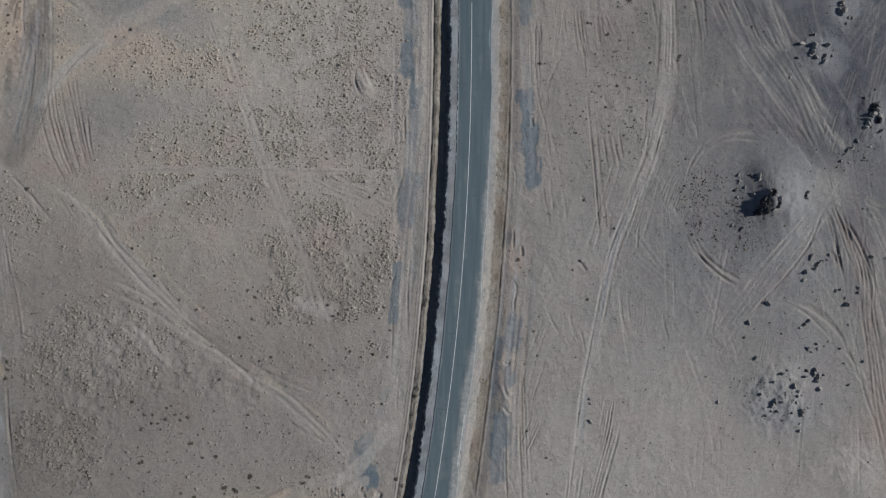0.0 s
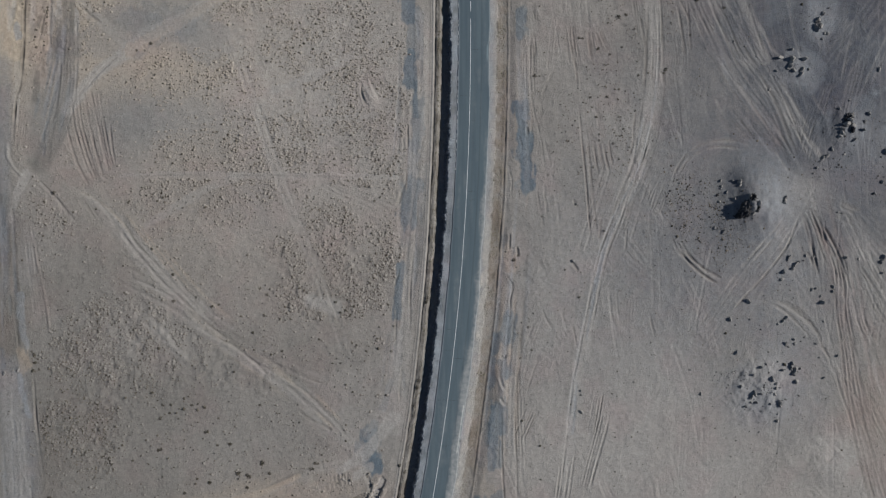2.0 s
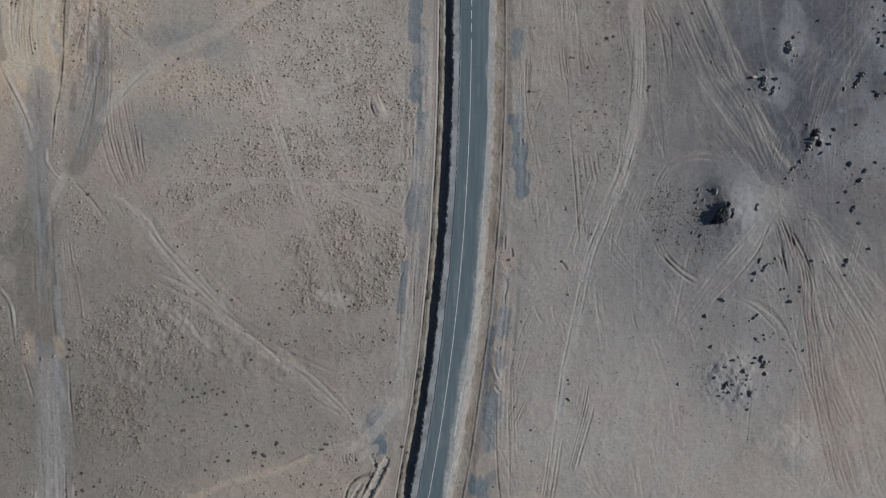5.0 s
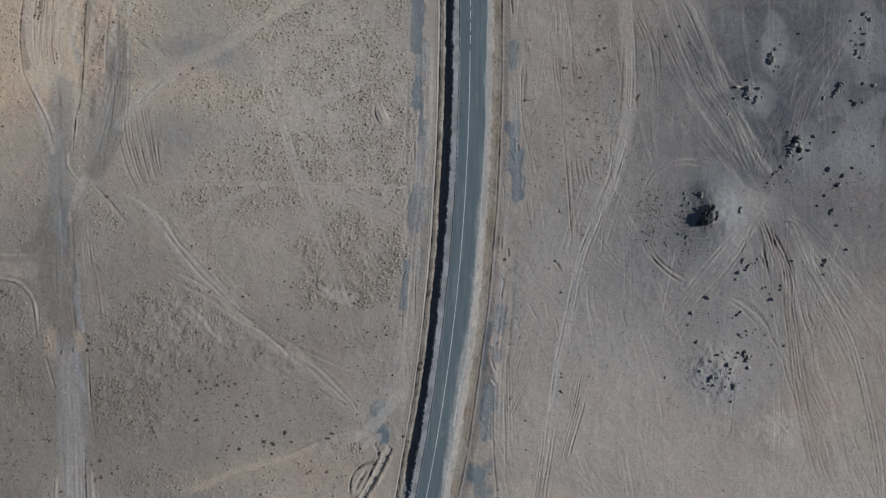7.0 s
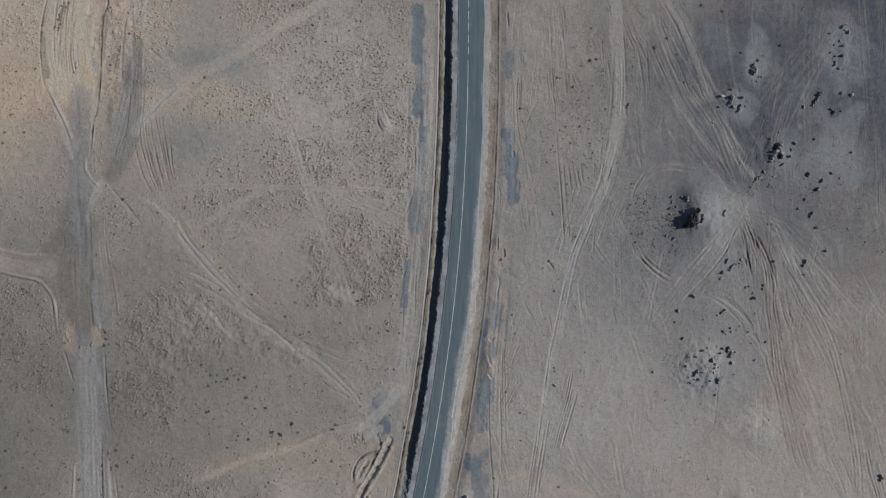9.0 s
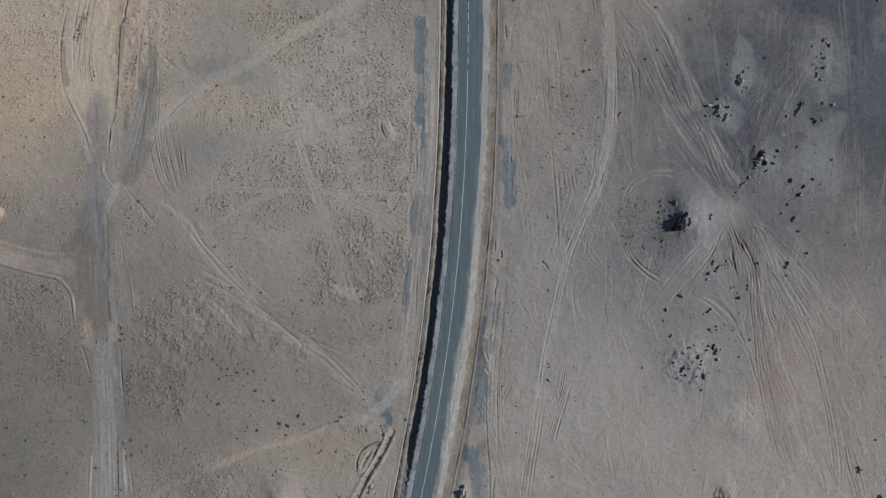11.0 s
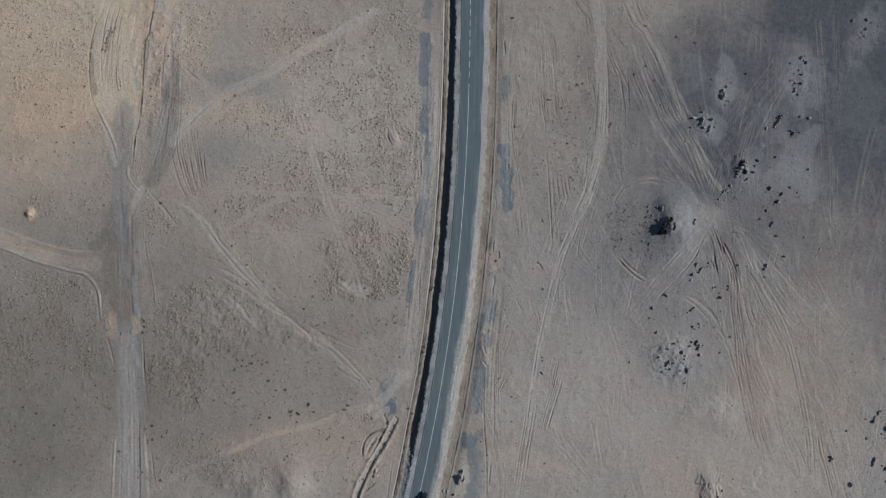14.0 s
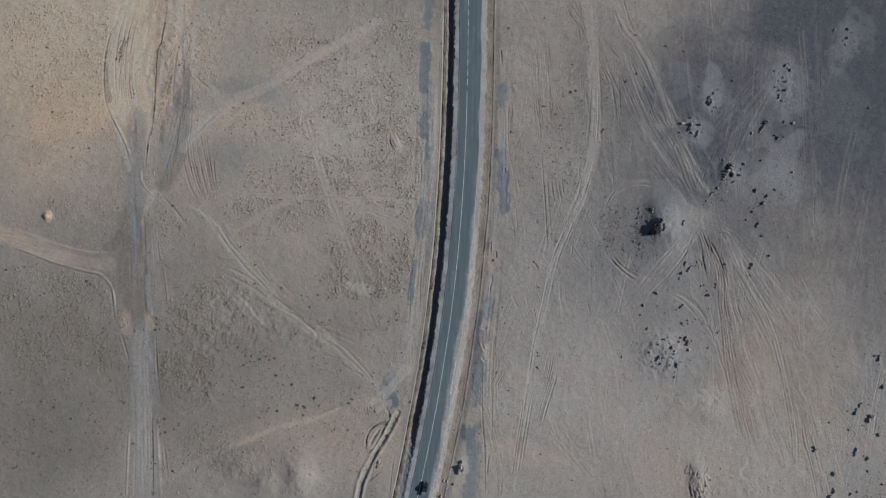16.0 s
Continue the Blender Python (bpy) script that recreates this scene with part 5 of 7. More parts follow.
rut([(91.1, 39.9), (96.4, 47.2), (102.0, 54.1), (107.6, 62.0), (111.3, 69.9), (112.6, 73.4)], 0.34, 0.061, 'dust', 0.18, n=4, gap=1.9)
rut([(108.5, 64.0), (109.8, 67.9), (111.6, 72.8)], 0.34, 0.095, 'rust', 0.2, n=2, gap=1.2)
rut([(85.7, 9.6), (87.4, 3.4), (89.1, -2.3), (90.0, -6.6)], 0.45, 0.163, 'rust', 0.16)
rut([(87.6, 10.6), (89.7, 5.4), (91.4, -0.4), (93.0, -4.6)], 0.4, 0.136, 'rust', 0.16, n=2, gap=1.2)
rut([(89.9, 9.7), (92.0, 3.5), (94.7, -2.2), (95.8, -8.0), (95.6, -13.8), (97.1, -21.5), (99.2, -27.3), (101.1, -35.4)], 0.42, 0.122, 'dust', 0.15, n=3, gap=1.2)
rut([(91.7, 2.9), (94.1, -2.2), (95.0, -6.5)], 0.4, 0.163, 'rust', 0.16)
rut([(93.4, 11.7), (99.3, 8.6), (103.2, 4.8), (107.2, 1.0), (110.2, -2.8), (113.6, -6.6), (116.4, -9.8)], 0.42, 0.109, 'dust', 0.12, n=3, gap=1.6)
rut([(90.5, 10.9), (96.3, 9.8), (103.2, 6.7)], 0.42, 0.082, 'dust', 0.2, n=2, gap=1.5)
rut([(100.5, -2.6), (103.5, -6.8), (106.5, -11.6), (109.8, -16.7)], 0.38, 0.136, 'dust', 0.1, n=3, gap=1.6)
rut([(104.4, -3.5), (108.4, -9.6), (112.6, -14.7)], 0.38, 0.163, 'rust', 0.16)
rut([(110.2, -3.4), (112.3, -7.6), (113.9, -10.8)], 0.38, 0.177, 'rust', 0.2, n=2, gap=1.2)
rut([(111.5, -2.4), (114.8, -6.6), (117.0, -10.8)], 0.38, 0.136, 'rust', 0.2)
rut([(99.6, -4.0), (103.7, -13.6), (107.7, -19.3), (110.8, -25.1), (113.2, -29.8), (115.5, -36.6), (118.0, -44.2), (119.7, -50.4)], 0.45, 0.177, 'ochre', 0.12, n=2, gap=1.6)
rut([(99.1, -15.3), (100.9, -19.5), (103.2, -23.7)], 0.38, 0.163, 'rust', 0.16, n=2, gap=1.2)
rut([(101.8, -16.2), (104.9, -21.3), (108.1, -26.5)], 0.36, 0.136, 'rust', 0.16, n=2, gap=1)
rut([(95.3, -27.0), (96.8, -33.1), (98.9, -38.9), (100.8, -45.1)], 0.42, 0.177, 'rust', 0.18, n=3, gap=1.3)
rut([(98.2, -26.9), (100.4, -35.0), (102.9, -42.7), (105.7, -46.9)], 0.4, 0.15, 'rust', 0.18, n=3, gap=1.4)
rut([(101.3, -34.6), (104.4, -40.7), (107.6, -46.8)], 0.36, 0.136, 'rust', 0.18, n=2, gap=1.3)
rut([(100.2, -46.2), (101.8, -54.3), (104.1, -61.4)], 0.45, 0.204, 'rust', 0.16, n=2, gap=1.2)
rut([(102.2, -48.1), (104.8, -58.1), (107.5, -66.2)], 0.45, 0.204, 'rust', 0.12, n=3, gap=1.3)
rut([(105.6, -50.0), (107.7, -58.1), (109.4, -63.2)], 0.4, 0.163, 'rust', 0.12, n=2, gap=1.2)
rut([(110.3, -46.0), (113.4, -55.0), (117.5, -63.6), (120.4, -71.7)], 0.4, 0.095, 'dust', 0.1, n=3, gap=1.8)
rut([(111.0, -59.5), (114.7, -67.6), (118.0, -72.7)], 0.38, 0.109, 'rust', 0.16, n=2, gap=1.4)
rut([(113.7, -26.5), (116.8, -34.6), (118.9, -42.3), (121.1, -51.9), (122.7, -61.6), (124.7, -70.6)], 0.42, 0.163, 'ochre', 0.12, n=3, gap=1.5)
rut([(119.4, -20.6), (119.9, -26.8), (120.7, -34.9)], 0.36, 0.136, 'ochre', 0.2, n=2, gap=1)
rut([(120.4, -24.4), (124.5, -30.5), (127.5, -35.3), (129.9, -40.1), (131.8, -44.3)], 0.38, 0.122, 'rust', 0.16, n=2, gap=1)
rut([(130.5, -41.6), (134.6, -47.7), (137.6, -52.5), (141.6, -57.2), (145.6, -62.0), (149.3, -65.1)], 0.45, 0.204, 'rust', 0.16, n=2, gap=1.5)
rut([(125.0, -51.4), (126.1, -59.5), (128.3, -67.2), (130.4, -74.9), (131.8, -82.6)], 0.4, 0.15, 'rust', 0.15, n=3, gap=1.4)
rut([(130.3, -70.7), (132.0, -76.8), (133.1, -82.6)], 0.4, 0.136, 'rust', 0.15, n=3, gap=1.2)
rut([(123.3, -37.9), (126.8, -46.0), (128.9, -52.7), (131.2, -61.7)], 0.36, 0.068, 'dust', 0.2, n=2, gap=2)
rut([(128.8, -8.7), (129.9, -14.9), (132.0, -20.6), (134.2, -24.9)], 0.32, 0.082, 'dust', 0.2, n=2, gap=1.4)
rut([(139.1, -33.6), (143.1, -41.7), (147.3, -46.8)], 0.32, 0.068, 'dust', 0.15, n=2, gap=1.3)
rut([(120.4, 70.5), (121.2, 60.4), (122.4, 50.8), (123.8, 40.7)], 0.36, 0.122, 'rust', 0.16, n=3, gap=1.3)
rut([(125.8, 86.1), (126.3, 74.1), (127.0, 60.6), (126.4, 46.6)], 0.32, 0.068, 'dust', 0.15, n=2, gap=1.2)
rut([(126.5, 41.2), (127.1, 27.7), (127.6, 12.2), (128.0, 4.0)], 0.32, 0.061, 'dust', 0.2, n=2, gap=1.4)
rut([(121.7, 39.1), (121.1, 25.6), (120.5, 11.6)], 0.32, 0.048, 'dust', 0.18, n=2, gap=1.6)
rut([(88.3, -55.8), (91.3, -58.5), (95.0, -62.2)], 0.36, 0.095, 'dust', 0.15, n=3, gap=1.3)
rut([(100.4, -61.7), (102.3, -65.4)], 0.32, 0.109, 'rust', 0.16, n=3, gap=1.4)
rut([(61.8, -56.9), (62.9, -65.0), (64.9, -72.7), (68.5, -84.2)], 0.4, 0.095, 'dust', 0.25, n=2, gap=1.7)
rut([(55.9, -77.4), (58.0, -83.5)], 0.36, 0.122, 'rust', 0.16)
rut([(49.0, -71.1), (52.6, -76.5)], 0.34, 0.054, 'dust', 0.2, n=3, gap=1.5)
rut([(32.9, -62.2), (35.3, -52.1), (37.6, -43.3), (39.0, -36.5)], 0.4, 0.109, 'dust', 0.25, n=2, gap=1.6)
rut([(145.8, -33.9), (148.2, -28.0), (151.6, -22.1)], 0.34, 0.095, 'dust', 0.2)
rut([(83.3, -12.2), (87.3, -16.0), (89.9, -20.1)], 0.34, 0.082, 'rust', 0.16)
rut([(90.4, -22.7), (92.8, -25.9)], 0.34, 0.095, 'rust', 0.16)
rut([(90.5, 1.8), (93.7, -9.2), (95.6, -23.7), (97.1, -37.0), (99.8, -50.3), (102.5, -60.1), (105.5, -65.6)], 0.42, 0.05, 'rust', 0.22)
rut([(94.1, -9.2), (96.4, -23.6), (98.1, -36.9), (101.0, -50.2), (103.8, -60.1), (107.1, -65.6)], 0.42, 0.1, 'rust', 0.22)
rut([(91.1, 1.8), (94.6, -9.2), (97.1, -23.6), (99.1, -36.9), (102.2, -50.2), (105.2, -60.0), (108.7, -65.6)], 0.42, 0.04, 'rust', 0.22)
rut([(95.1, -9.2), (97.9, -23.6), (100.1, -36.9), (103.4, -50.2), (106.6, -60.0), (110.3, -65.6)], 0.42, 0.08, 'rust', 0.22)
rut([(91.7, 1.8), (95.6, -9.2), (98.7, -23.6), (101.1, -36.9), (104.5, -50.2), (108.0, -60.0), (111.9, -65.5)], 0.42, 0.04, 'rust', 0.22)
rut([(98.9, -2.5), (105.8, -12.5), (111.6, -23.4), (115.0, -34.4), (118.0, -46.5), (120.3, -59.8), (121.2, -71.7)], 0.45, 0.12, 'dust', 0.24)
rut([(99.9, -2.5), (106.8, -12.5), (112.5, -23.4), (116.0, -34.4), (119.0, -46.5), (121.3, -59.8), (122.1, -71.6)], 0.45, 0.05, 'dust', 0.24)
rut([(101.0, -2.5), (107.9, -12.4), (113.7, -23.4), (117.2, -34.4), (120.1, -46.5), (122.5, -59.8), (123.3, -71.6)], 0.45, 0.08, 'dust', 0.24)
rut([(119.4, -21.0), (122.3, -28.9), (127.4, -36.5)], 0.4, 0.12, 'dust', 0.2, n=2, gap=1.3)
rut([(117.8, -0.1), (121.2, -5.8), (124.6, -12.4)], 0.4, 0.16, 'rust', 0.2, n=3, gap=1.2)
band([(48.9, -71.1), (51.2, -61.2), (52.7, -51.3), (54.2, -39.7)], 4.0, 'rust', 0.16, 0.4)
band([(96.3, -29.3), (100.5, -40.8), (104.3, -54.3), (106.9, -63.9)], 3.4, 'rust', 0.28, 0.3)
band([(109.8, -25.1), (117.8, -36.5), (120.1, -50.0)], 3.0, 'rust', 0.2, 0.3)
band([(113.2, -7.6), (116.3, -15.2), (120.5, -26.7)], 3.0, 'rust', 0.22, 0.4)
band([(82.4, -53.8), (88.1, -47.9), (93.8, -44.8)], 2.0, 'dust', 0.22, 0.6)
band([(76.4, 70.9), (93.8, 72.3), (111.3, 71.4), (121.0, 70.1)], 3.5, 'rust', 0.16, 0.35)
blob(93.9, -49.7, 5, 4, 'dust', 0.3)

# the stony gully in the south: torn earth with stones in it
torn_gully(89.0, -77.5, 5.2, 11.0, 60, 19)
band([(80.0, -72.3), (85.0, -79.9), (87.0, -83.8)], 5.0, 'rust', 0.25, 0.4)
smear([(89.6, -69.2), (89.7, -75.0)], 1.3, 'ash', 0.5)

# scrapes and halos of light silt; their paleness also paints in lit slopes
band([(81.8, 64.7), (81.5, 62.3), (82.1, 60.0)], 4.4, 'chalk', 0.11, 1.1)
band([(90.1, 63.9), (89.9, 59.7), (90.5, 55.4)], 3.2, 'chalk', 0.22, 1.1)
band([(86.1, 47.2), (85.8, 45.6), (86.4, 44.1)], 5.0, 'chalk', 0.16, 1.1)
band([(116.0, 66.1), (115.8, 60.3), (116.5, 54.5)], 5.0, 'chalk', 0.16, 1.1)
band([(114.8, 36.1), (114.6, 30.2), (115.3, 24.5)], 7.5, 'chalk', 0.14, 1.1)
band([(116.4, 37.1), (116.0, 35.1), (116.7, 33.2)], 6.2, 'chalk', 0.11, 1.1)
band([(99.0, 33.2), (98.7, 30.8), (99.3, 28.5)], 5.0, 'chalk', 0.13, 1.1)
band([(107.4, 48.3), (107.1, 45.6), (107.7, 42.9)], 5.0, 'chalk', 0.09, 1.1)
band([(136.6, 80.2), (136.3, 76.3), (137.0, 72.4)], 5.6, 'chalk', 0.11, 1.1)
band([(135.6, 56.9), (135.4, 51.1), (136.1, 45.3)], 7.5, 'chalk', 0.07, 1.1)
band([(75.7, 23.6), (78.0, 19.2), (78.5, 14.1), (77.6, 11.6)], 4.2, 'chalk', 0.12, 0.6)
smear([(69.3, 17.9), (68.3, 14.7)], 1.8, 'gravel_vignette', 0.4)

# cut bank and pale channel south-west of the road
channel([(-14.6, -55.3), (-17.5, -61.6), (-20.5, -66.7), (-23.1, -71.4), (-25.5, -76.9), (-26.9, -81.2), (-27.6, -86.6)], 0.82, 0.3)
rut([(-16.9, -56.3), (-19.8, -62.8), (-22.8, -68.1), (-24.7, -69.7)], 0.5, 0.5)
rut([(-17.2, -58.3), (-21.4, -59.7), (-23.9, -61.7), (-25.2, -65.3), (-24.7, -69.1)], 0.5, 0.55)
rut([(-18.5, -53.5), (-17.3, -56.3), (-17.6, -58.9)], 0.6, 0.4, 'dust', 0.5)
rut([(-20.6, -61.3), (-22.9, -64.8), (-23.8, -67.2)], 0.7, 0.4, 'dust', 0.4)
rut([(-25.1, -54), (-24.6, -56.5)], 0.35, 0.3, n=4, gap=1.1)
rut([(-20.4, -71.3), (-21.1, -74.4), (-19.6, -73.2)], 0.6, -0.5, 'dust', 0.3)
rut([(-24.8, -79.8), (-22.5, -77.8), (-20.3, -76)], 0.5, 0.35)
rut([(-15.1, -66.9), (-15.7, -72.8), (-16.3, -78.6), (-16.6, -84.8)], 0.4, 0.25)

# lines of thrown-up clods beside the cut bank: line, side
SPOIL = [
    ([(-17.2, -58.3), (-21.4, -59.7), (-23.9, -61.7), (-25.2, -65.3), (-24.7, -69.1)], 0),
    ([(-14.6, -55.3), (-17.5, -61.6), (-20.5, -66.7), (-23.1, -71.4), (-25.5, -76.9)], -0.9),
    ([(-14.6, -55.3), (-17.5, -61.6), (-20.5, -66.7), (-23.1, -71.4), (-25.5, -76.9)], 0.9),
    ([(-20.4, -71.3), (-21.1, -74.4), (-19.6, -73.2)], 0),
    ([(-24.8, -79.8), (-22.5, -77.8), (-20.3, -76)], 0),
    ([(-18.5, -53.5), (-17.3, -56.3), (-17.6, -58.9)], 0),
    ([(-25.5, -54), (-25, -56.5)], 0),
    ([(-23.9, -53.6), (-23.5, -56.3)], 0),
    ([(-22.4, -53.9), (-21.9, -56.5)], 0),
    ([(-20.6, -61.3), (-22.9, -64.8), (-23.8, -67.2)], 0.3),
]

# smears along the tracks
streaks([(-105.1, 85.8), (-108.7, 74.1), (-111.3, 64.3), (-112.2, 54.6), (-110.4, 45)], 7, 34, ('ochre', 'sand', 'sand', 'lime', 'rust'), 0.45, 1)
streaks([(-96.4, 86), (-99, 74.3), (-100.4, 62.6), (-101.3, 51)], 5.0, 18, ('ochre', 'rust', 'sand', 'lime'), 0.4, 2)
streaks([(-91.5, 72), (-91.3, 53.2), (-93.6, 37.6), (-97.6, 20.1)], 3.5, 26, ('loam', 'silt', 'ash', 'loam'), 0.4, 3)
streaks([(-107, 45), (-106.5, 25.7), (-105.6, 6.3), (-104.7, -13), (-104.4, -24.6)], 4.5, 34, ('silt', 'loam', 'ash', 'rust'), 0.3, 4)
streaks([(-103.2, -26.5), (-103.7, -40.1), (-102.8, -59.4), (-101, -86.5)], 4.0, 20, ('ash', 'dust', 'chalk'), 0.15, 5)
streaks([(-160.1, 2.1), (-144.6, -0.1), (-129, -3.9), (-113.4, -6.4)], 4.0, 18, ('ochre', 'sand', 'dust', 'rust'), 0.35, 6)
streaks([(-6.2, 59.8), (-6.6, 37), (-7.1, 14.1), (-8.8, -10), (-11.3, -35.4)], 4.0, 36, ('dust', 'silt', 'chalk', 'rust'), 0.32, 7)
streaks([(17.9, 59.8), (18.5, 37), (18.8, 17.9), (16.6, -10), (14.7, -32.9), (14.1, -55.8)], 5.0, 36, ('dust', 'ochre', 'loam', 'dust', 'chalk'), 0.28, 8)
streaks([(50, 59.8), (50.5, 47.1), (50.3, 38.2), (48.8, 28.1), (46.5, 19.2), (42.9, 11.6), (39.1, 3.9), (36.3, -6.2), (34, -17.7), (32.3, -30.4), (30, -45.6)], 2.6, 26, ('dust', 'chalk', 'loam'), 0.35, 9)
streaks([(-95.8, 16.4), (-83.1, 12.2), (-70.4, -2.2), (-56.4, -17.7), (-39.9, -29.1), (-24.6, -42.4)], 4.0, 26, ('dust', 'sand', 'loam'), 0.35, 10)
streaks([(64.3, 56), (71.9, 42), (79.5, 30.6), (88.4, 17.9)], 12, 34, ('dust', 'rust', 'ash'), 0.35, 11)
streaks([(87.1, 16.6), (90.9, 5.2), (96, -12.6)], 8, 22, ('dust', 'rust', 'loam'), 0.4, 12)
streaks([(93.5, 7.4), (98, -19.6), (102.4, -38.8), (109.8, -65.8)], 9, 40, ('dust', 'rust', 'rust', 'loam'), 0.4, 13)
streaks([(105.2, 3.9), (117.4, -19.1), (125.7, -42.1), (134.3, -76.8)], 10, 36, ('dust', 'rust', 'ash', 'loam'), 0.35, 14)
band([(-24.6, -53), (-19.1, -48.9), (-15.2, -44.8), (-11.9, -40)], 1.2, 'dust', 0.6, 0.8)


# loose sand runs back into ruts that cross one another
_over = (UU > 12) & (HEIGHT < -0.16)
HEIGHT[_over] = -0.16 + 0.35 * (HEIGHT[_over] + 0.16)
SOIL["bank_shade"][UU > 12] = np.minimum(SOIL["bank_shade"][UU > 12], 0.38)


# ---- the road's bed: ditch and bank to the west, shoulder and slope to the east ----
def road_bed():
    w = box(-30, -3400, 30, 3400)
    u, y = UU[w], YY[w]
    deep = 1.9 * (0.12 + 0.88 * step(-74, -56, y)) * (1 + 0.10 * value_noise(y * 0 + 3.3, y, 9.0, 41))
    sway = 0.28 * value_noise(y * 0, y, 14.0, 42) + 0.10 * value_noise(y * 0, y, 2.5, 43)
    fray = 0.13 * RAGGED[w] + 0.12 * FINE[w] + sway * 0.4
    h = HEIGHT[w].copy()
    rim = 0.10 * RAGGED[w] + 0.26 * FINE[w] + 0.12 * value_noise(y * 0 + 7, y, 0.6, 45) + 0.1 * value_noise(y * 0 + 7, y, 3.0, 46)
    flat = step(-12, -9, u) * (1 - step(8.6, 12, u))
    h = h * (1 - flat)
    h += -deep * step(-7.5, -6.7, u + fray + 0.7 * sway) * (1 - step(-5.3, -4.72, u + rim))      # the ditch
    h += 0.09 * np.exp(-((u + 8.95 + 0.4 * sway) / 0.26) ** 2)                             # the pale rim beyond it
    h -= 0.22 * np.clip(0.8 + 0.5 * WOBBLE[w], 0.2, 1.4) * np.exp(-((u + 8.5 + 0.4 * sway) / 0.19) ** 2)   # a narrow gully behind the rim
    h += 0.05 * np.exp(-((u + 9.6 + 0.4 * sway) / 0.15) ** 2)
    h += (0.10 * RAGGED[w] + 0.10 * FINE[w]) * (u > -8.3) * (u < -5.4)
    h += (0.05 * RAGGED[w] + 0.05 * FINE[w]) * step(6.2, 6.6, u) * (1 - step(8.4, 9.2, u))
    h -= 0.32 * step(6.1, 8.0, u + fray) * (1 - step(8.6, 11.5, u))                        # the slope to the east
    h -= 0.13 * np.clip(0.6 + 0.7 * WOBBLE[w], 0.0, 1.5) * np.exp(-((u - 8.65 - 0.5 * sway) / 0.2) ** 2)  # the groove at its foot
    h += 0.07 * np.exp(-((u - 9.15 - 0.5 * sway) / 0.2) ** 2)
    h += 0.03 * RAGGED[w] * (np.abs(u) > 4.6)
    HEIGHT[w] = h
    soft = 0.5 + 0.5 * WOBBLE[w]
    near = np.abs(u) < 16
    torn = 0.5 + 0.5 * STREAKY[w]
    for soil in SOILS:
        SOIL[soil][w] *= np.where((u > -9.6) & (u < 8.9), 0.15, 1.0)
    add_soil("dust", w, np.clip(0.5 + 0.3 * WOBBLE[w], 0.1, 0.8) * np.exp(-((u + 8.98 + 0.4 * sway) / 0.3) ** 2) * near)
    # darker along the floor of the narrow gully
    add_soil("bank_shade", w, 0.6 * np.exp(-((u + 8.48 + 0.4 * sway) / 0.17) ** 2) * near)
    add_soil("bank_shade", w, np.clip(0.42 + 0.3 * RAGGED[w] + 0.15 * WOBBLE[w], 0.1, 0.8) * step(-8.4, -8.1, u + sway) * (1 - step(-7.0, -6.6, u)) * near)
    # verge silt in the ditch; its blue also puts a navy shade into the colour
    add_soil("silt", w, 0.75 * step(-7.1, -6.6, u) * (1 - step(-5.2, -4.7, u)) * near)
    # blue-grey gravel between the ditch and the asphalt
    add_soil("silt", w, (0.55 + 0.25 * torn) * step(-5.2, -4.7, u) * (1 - step(-3.2, -2.7, u)) * near)
    add_soil("chalk", w, np.clip(0.42 + 0.35 * RAGGED[w] + 0.35 * WOBBLE[w] + 0.12 * (1 - step(-40, 0, y)), 0.05, 0.9) * step(-5.2, -4.8, u + 0.5 * rim) * (1 - step(-3.2, -2.7, u)) * near)
    # pale dust, then yellowish lime on the eastern shoulder, brown earth on its bank
    add_soil("dust", w, (0.6 + 0.2 * soft) * step(3.4, 4.6, u + 0.3 * torn) * (1 - step(6.2, 6.7, u + fray)) * near)
    add_soil("chalk", w, (0.4 + 0.3 * soft) * step(3.4, 4.4, u) * (1 - step(5.0, 6.2, u + fray)) * near)
    lime = (0.22 + 0.6 * (1 - step(-8, 18, y))) * np.clip(0.7 + 0.4 * RAGGED[w] + 0.2 * WOBBLE[w], 0, 1.3)
    add_soil("lime", w, lime * step(4.3, 5.2, u) * (1 - step(6.1, 6.8, u + fray)) * near)
    add_soil("ochre", w, np.clip(0.2 + 0.25 * RAGGED[w] + 0.2 * WOBBLE[w], 0, 0.5) * step(6.1, 6.8, u) * (1 - step(8.4, 10, u)) * near)
    add_soil("bank_shade", w, np.clip(0.36 + 0.25 * WOBBLE[w] + 0.15 * RAGGED[w], 0.1, 0.65) * step(6.0, 6.7, u + 1.5 * fray) * (1 - step(8.3, 9.2, u + fray)) * near)
    # darker along the groove at the foot of the slope
    add_soil("bank_shade", w, np.clip(0.4 + 0.35 * WOBBLE[w], 0.1, 0.75) * np.exp(-((u - 8.65 - 0.5 * sway) / 0.22) ** 2) * near)
    CLEARED[w] = np.maximum(CLEARED[w], (u > -14) & (u < 12))


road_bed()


def combed_flat():
    """Faint raking left by many wheels on the flat east of the road."""
    w = box(8, -92, 170, 92)
    share = step(10, 16, UU[w]) * np.clip(COMBED[w], -1, 1)
    add_soil("dust", w, 0.34 * np.clip(share, 0, 1) * (1 - 0.75 * SOIL['gravel_vignette'][w]) * (1 - np.clip(2 * SOIL['silt'][w], 0, 1)))
    add_soil("gravel_vignette", w, 0.20 * np.clip(-share, 0, 1))
    HEIGHT[w] += 0.02 * share


combed_flat()


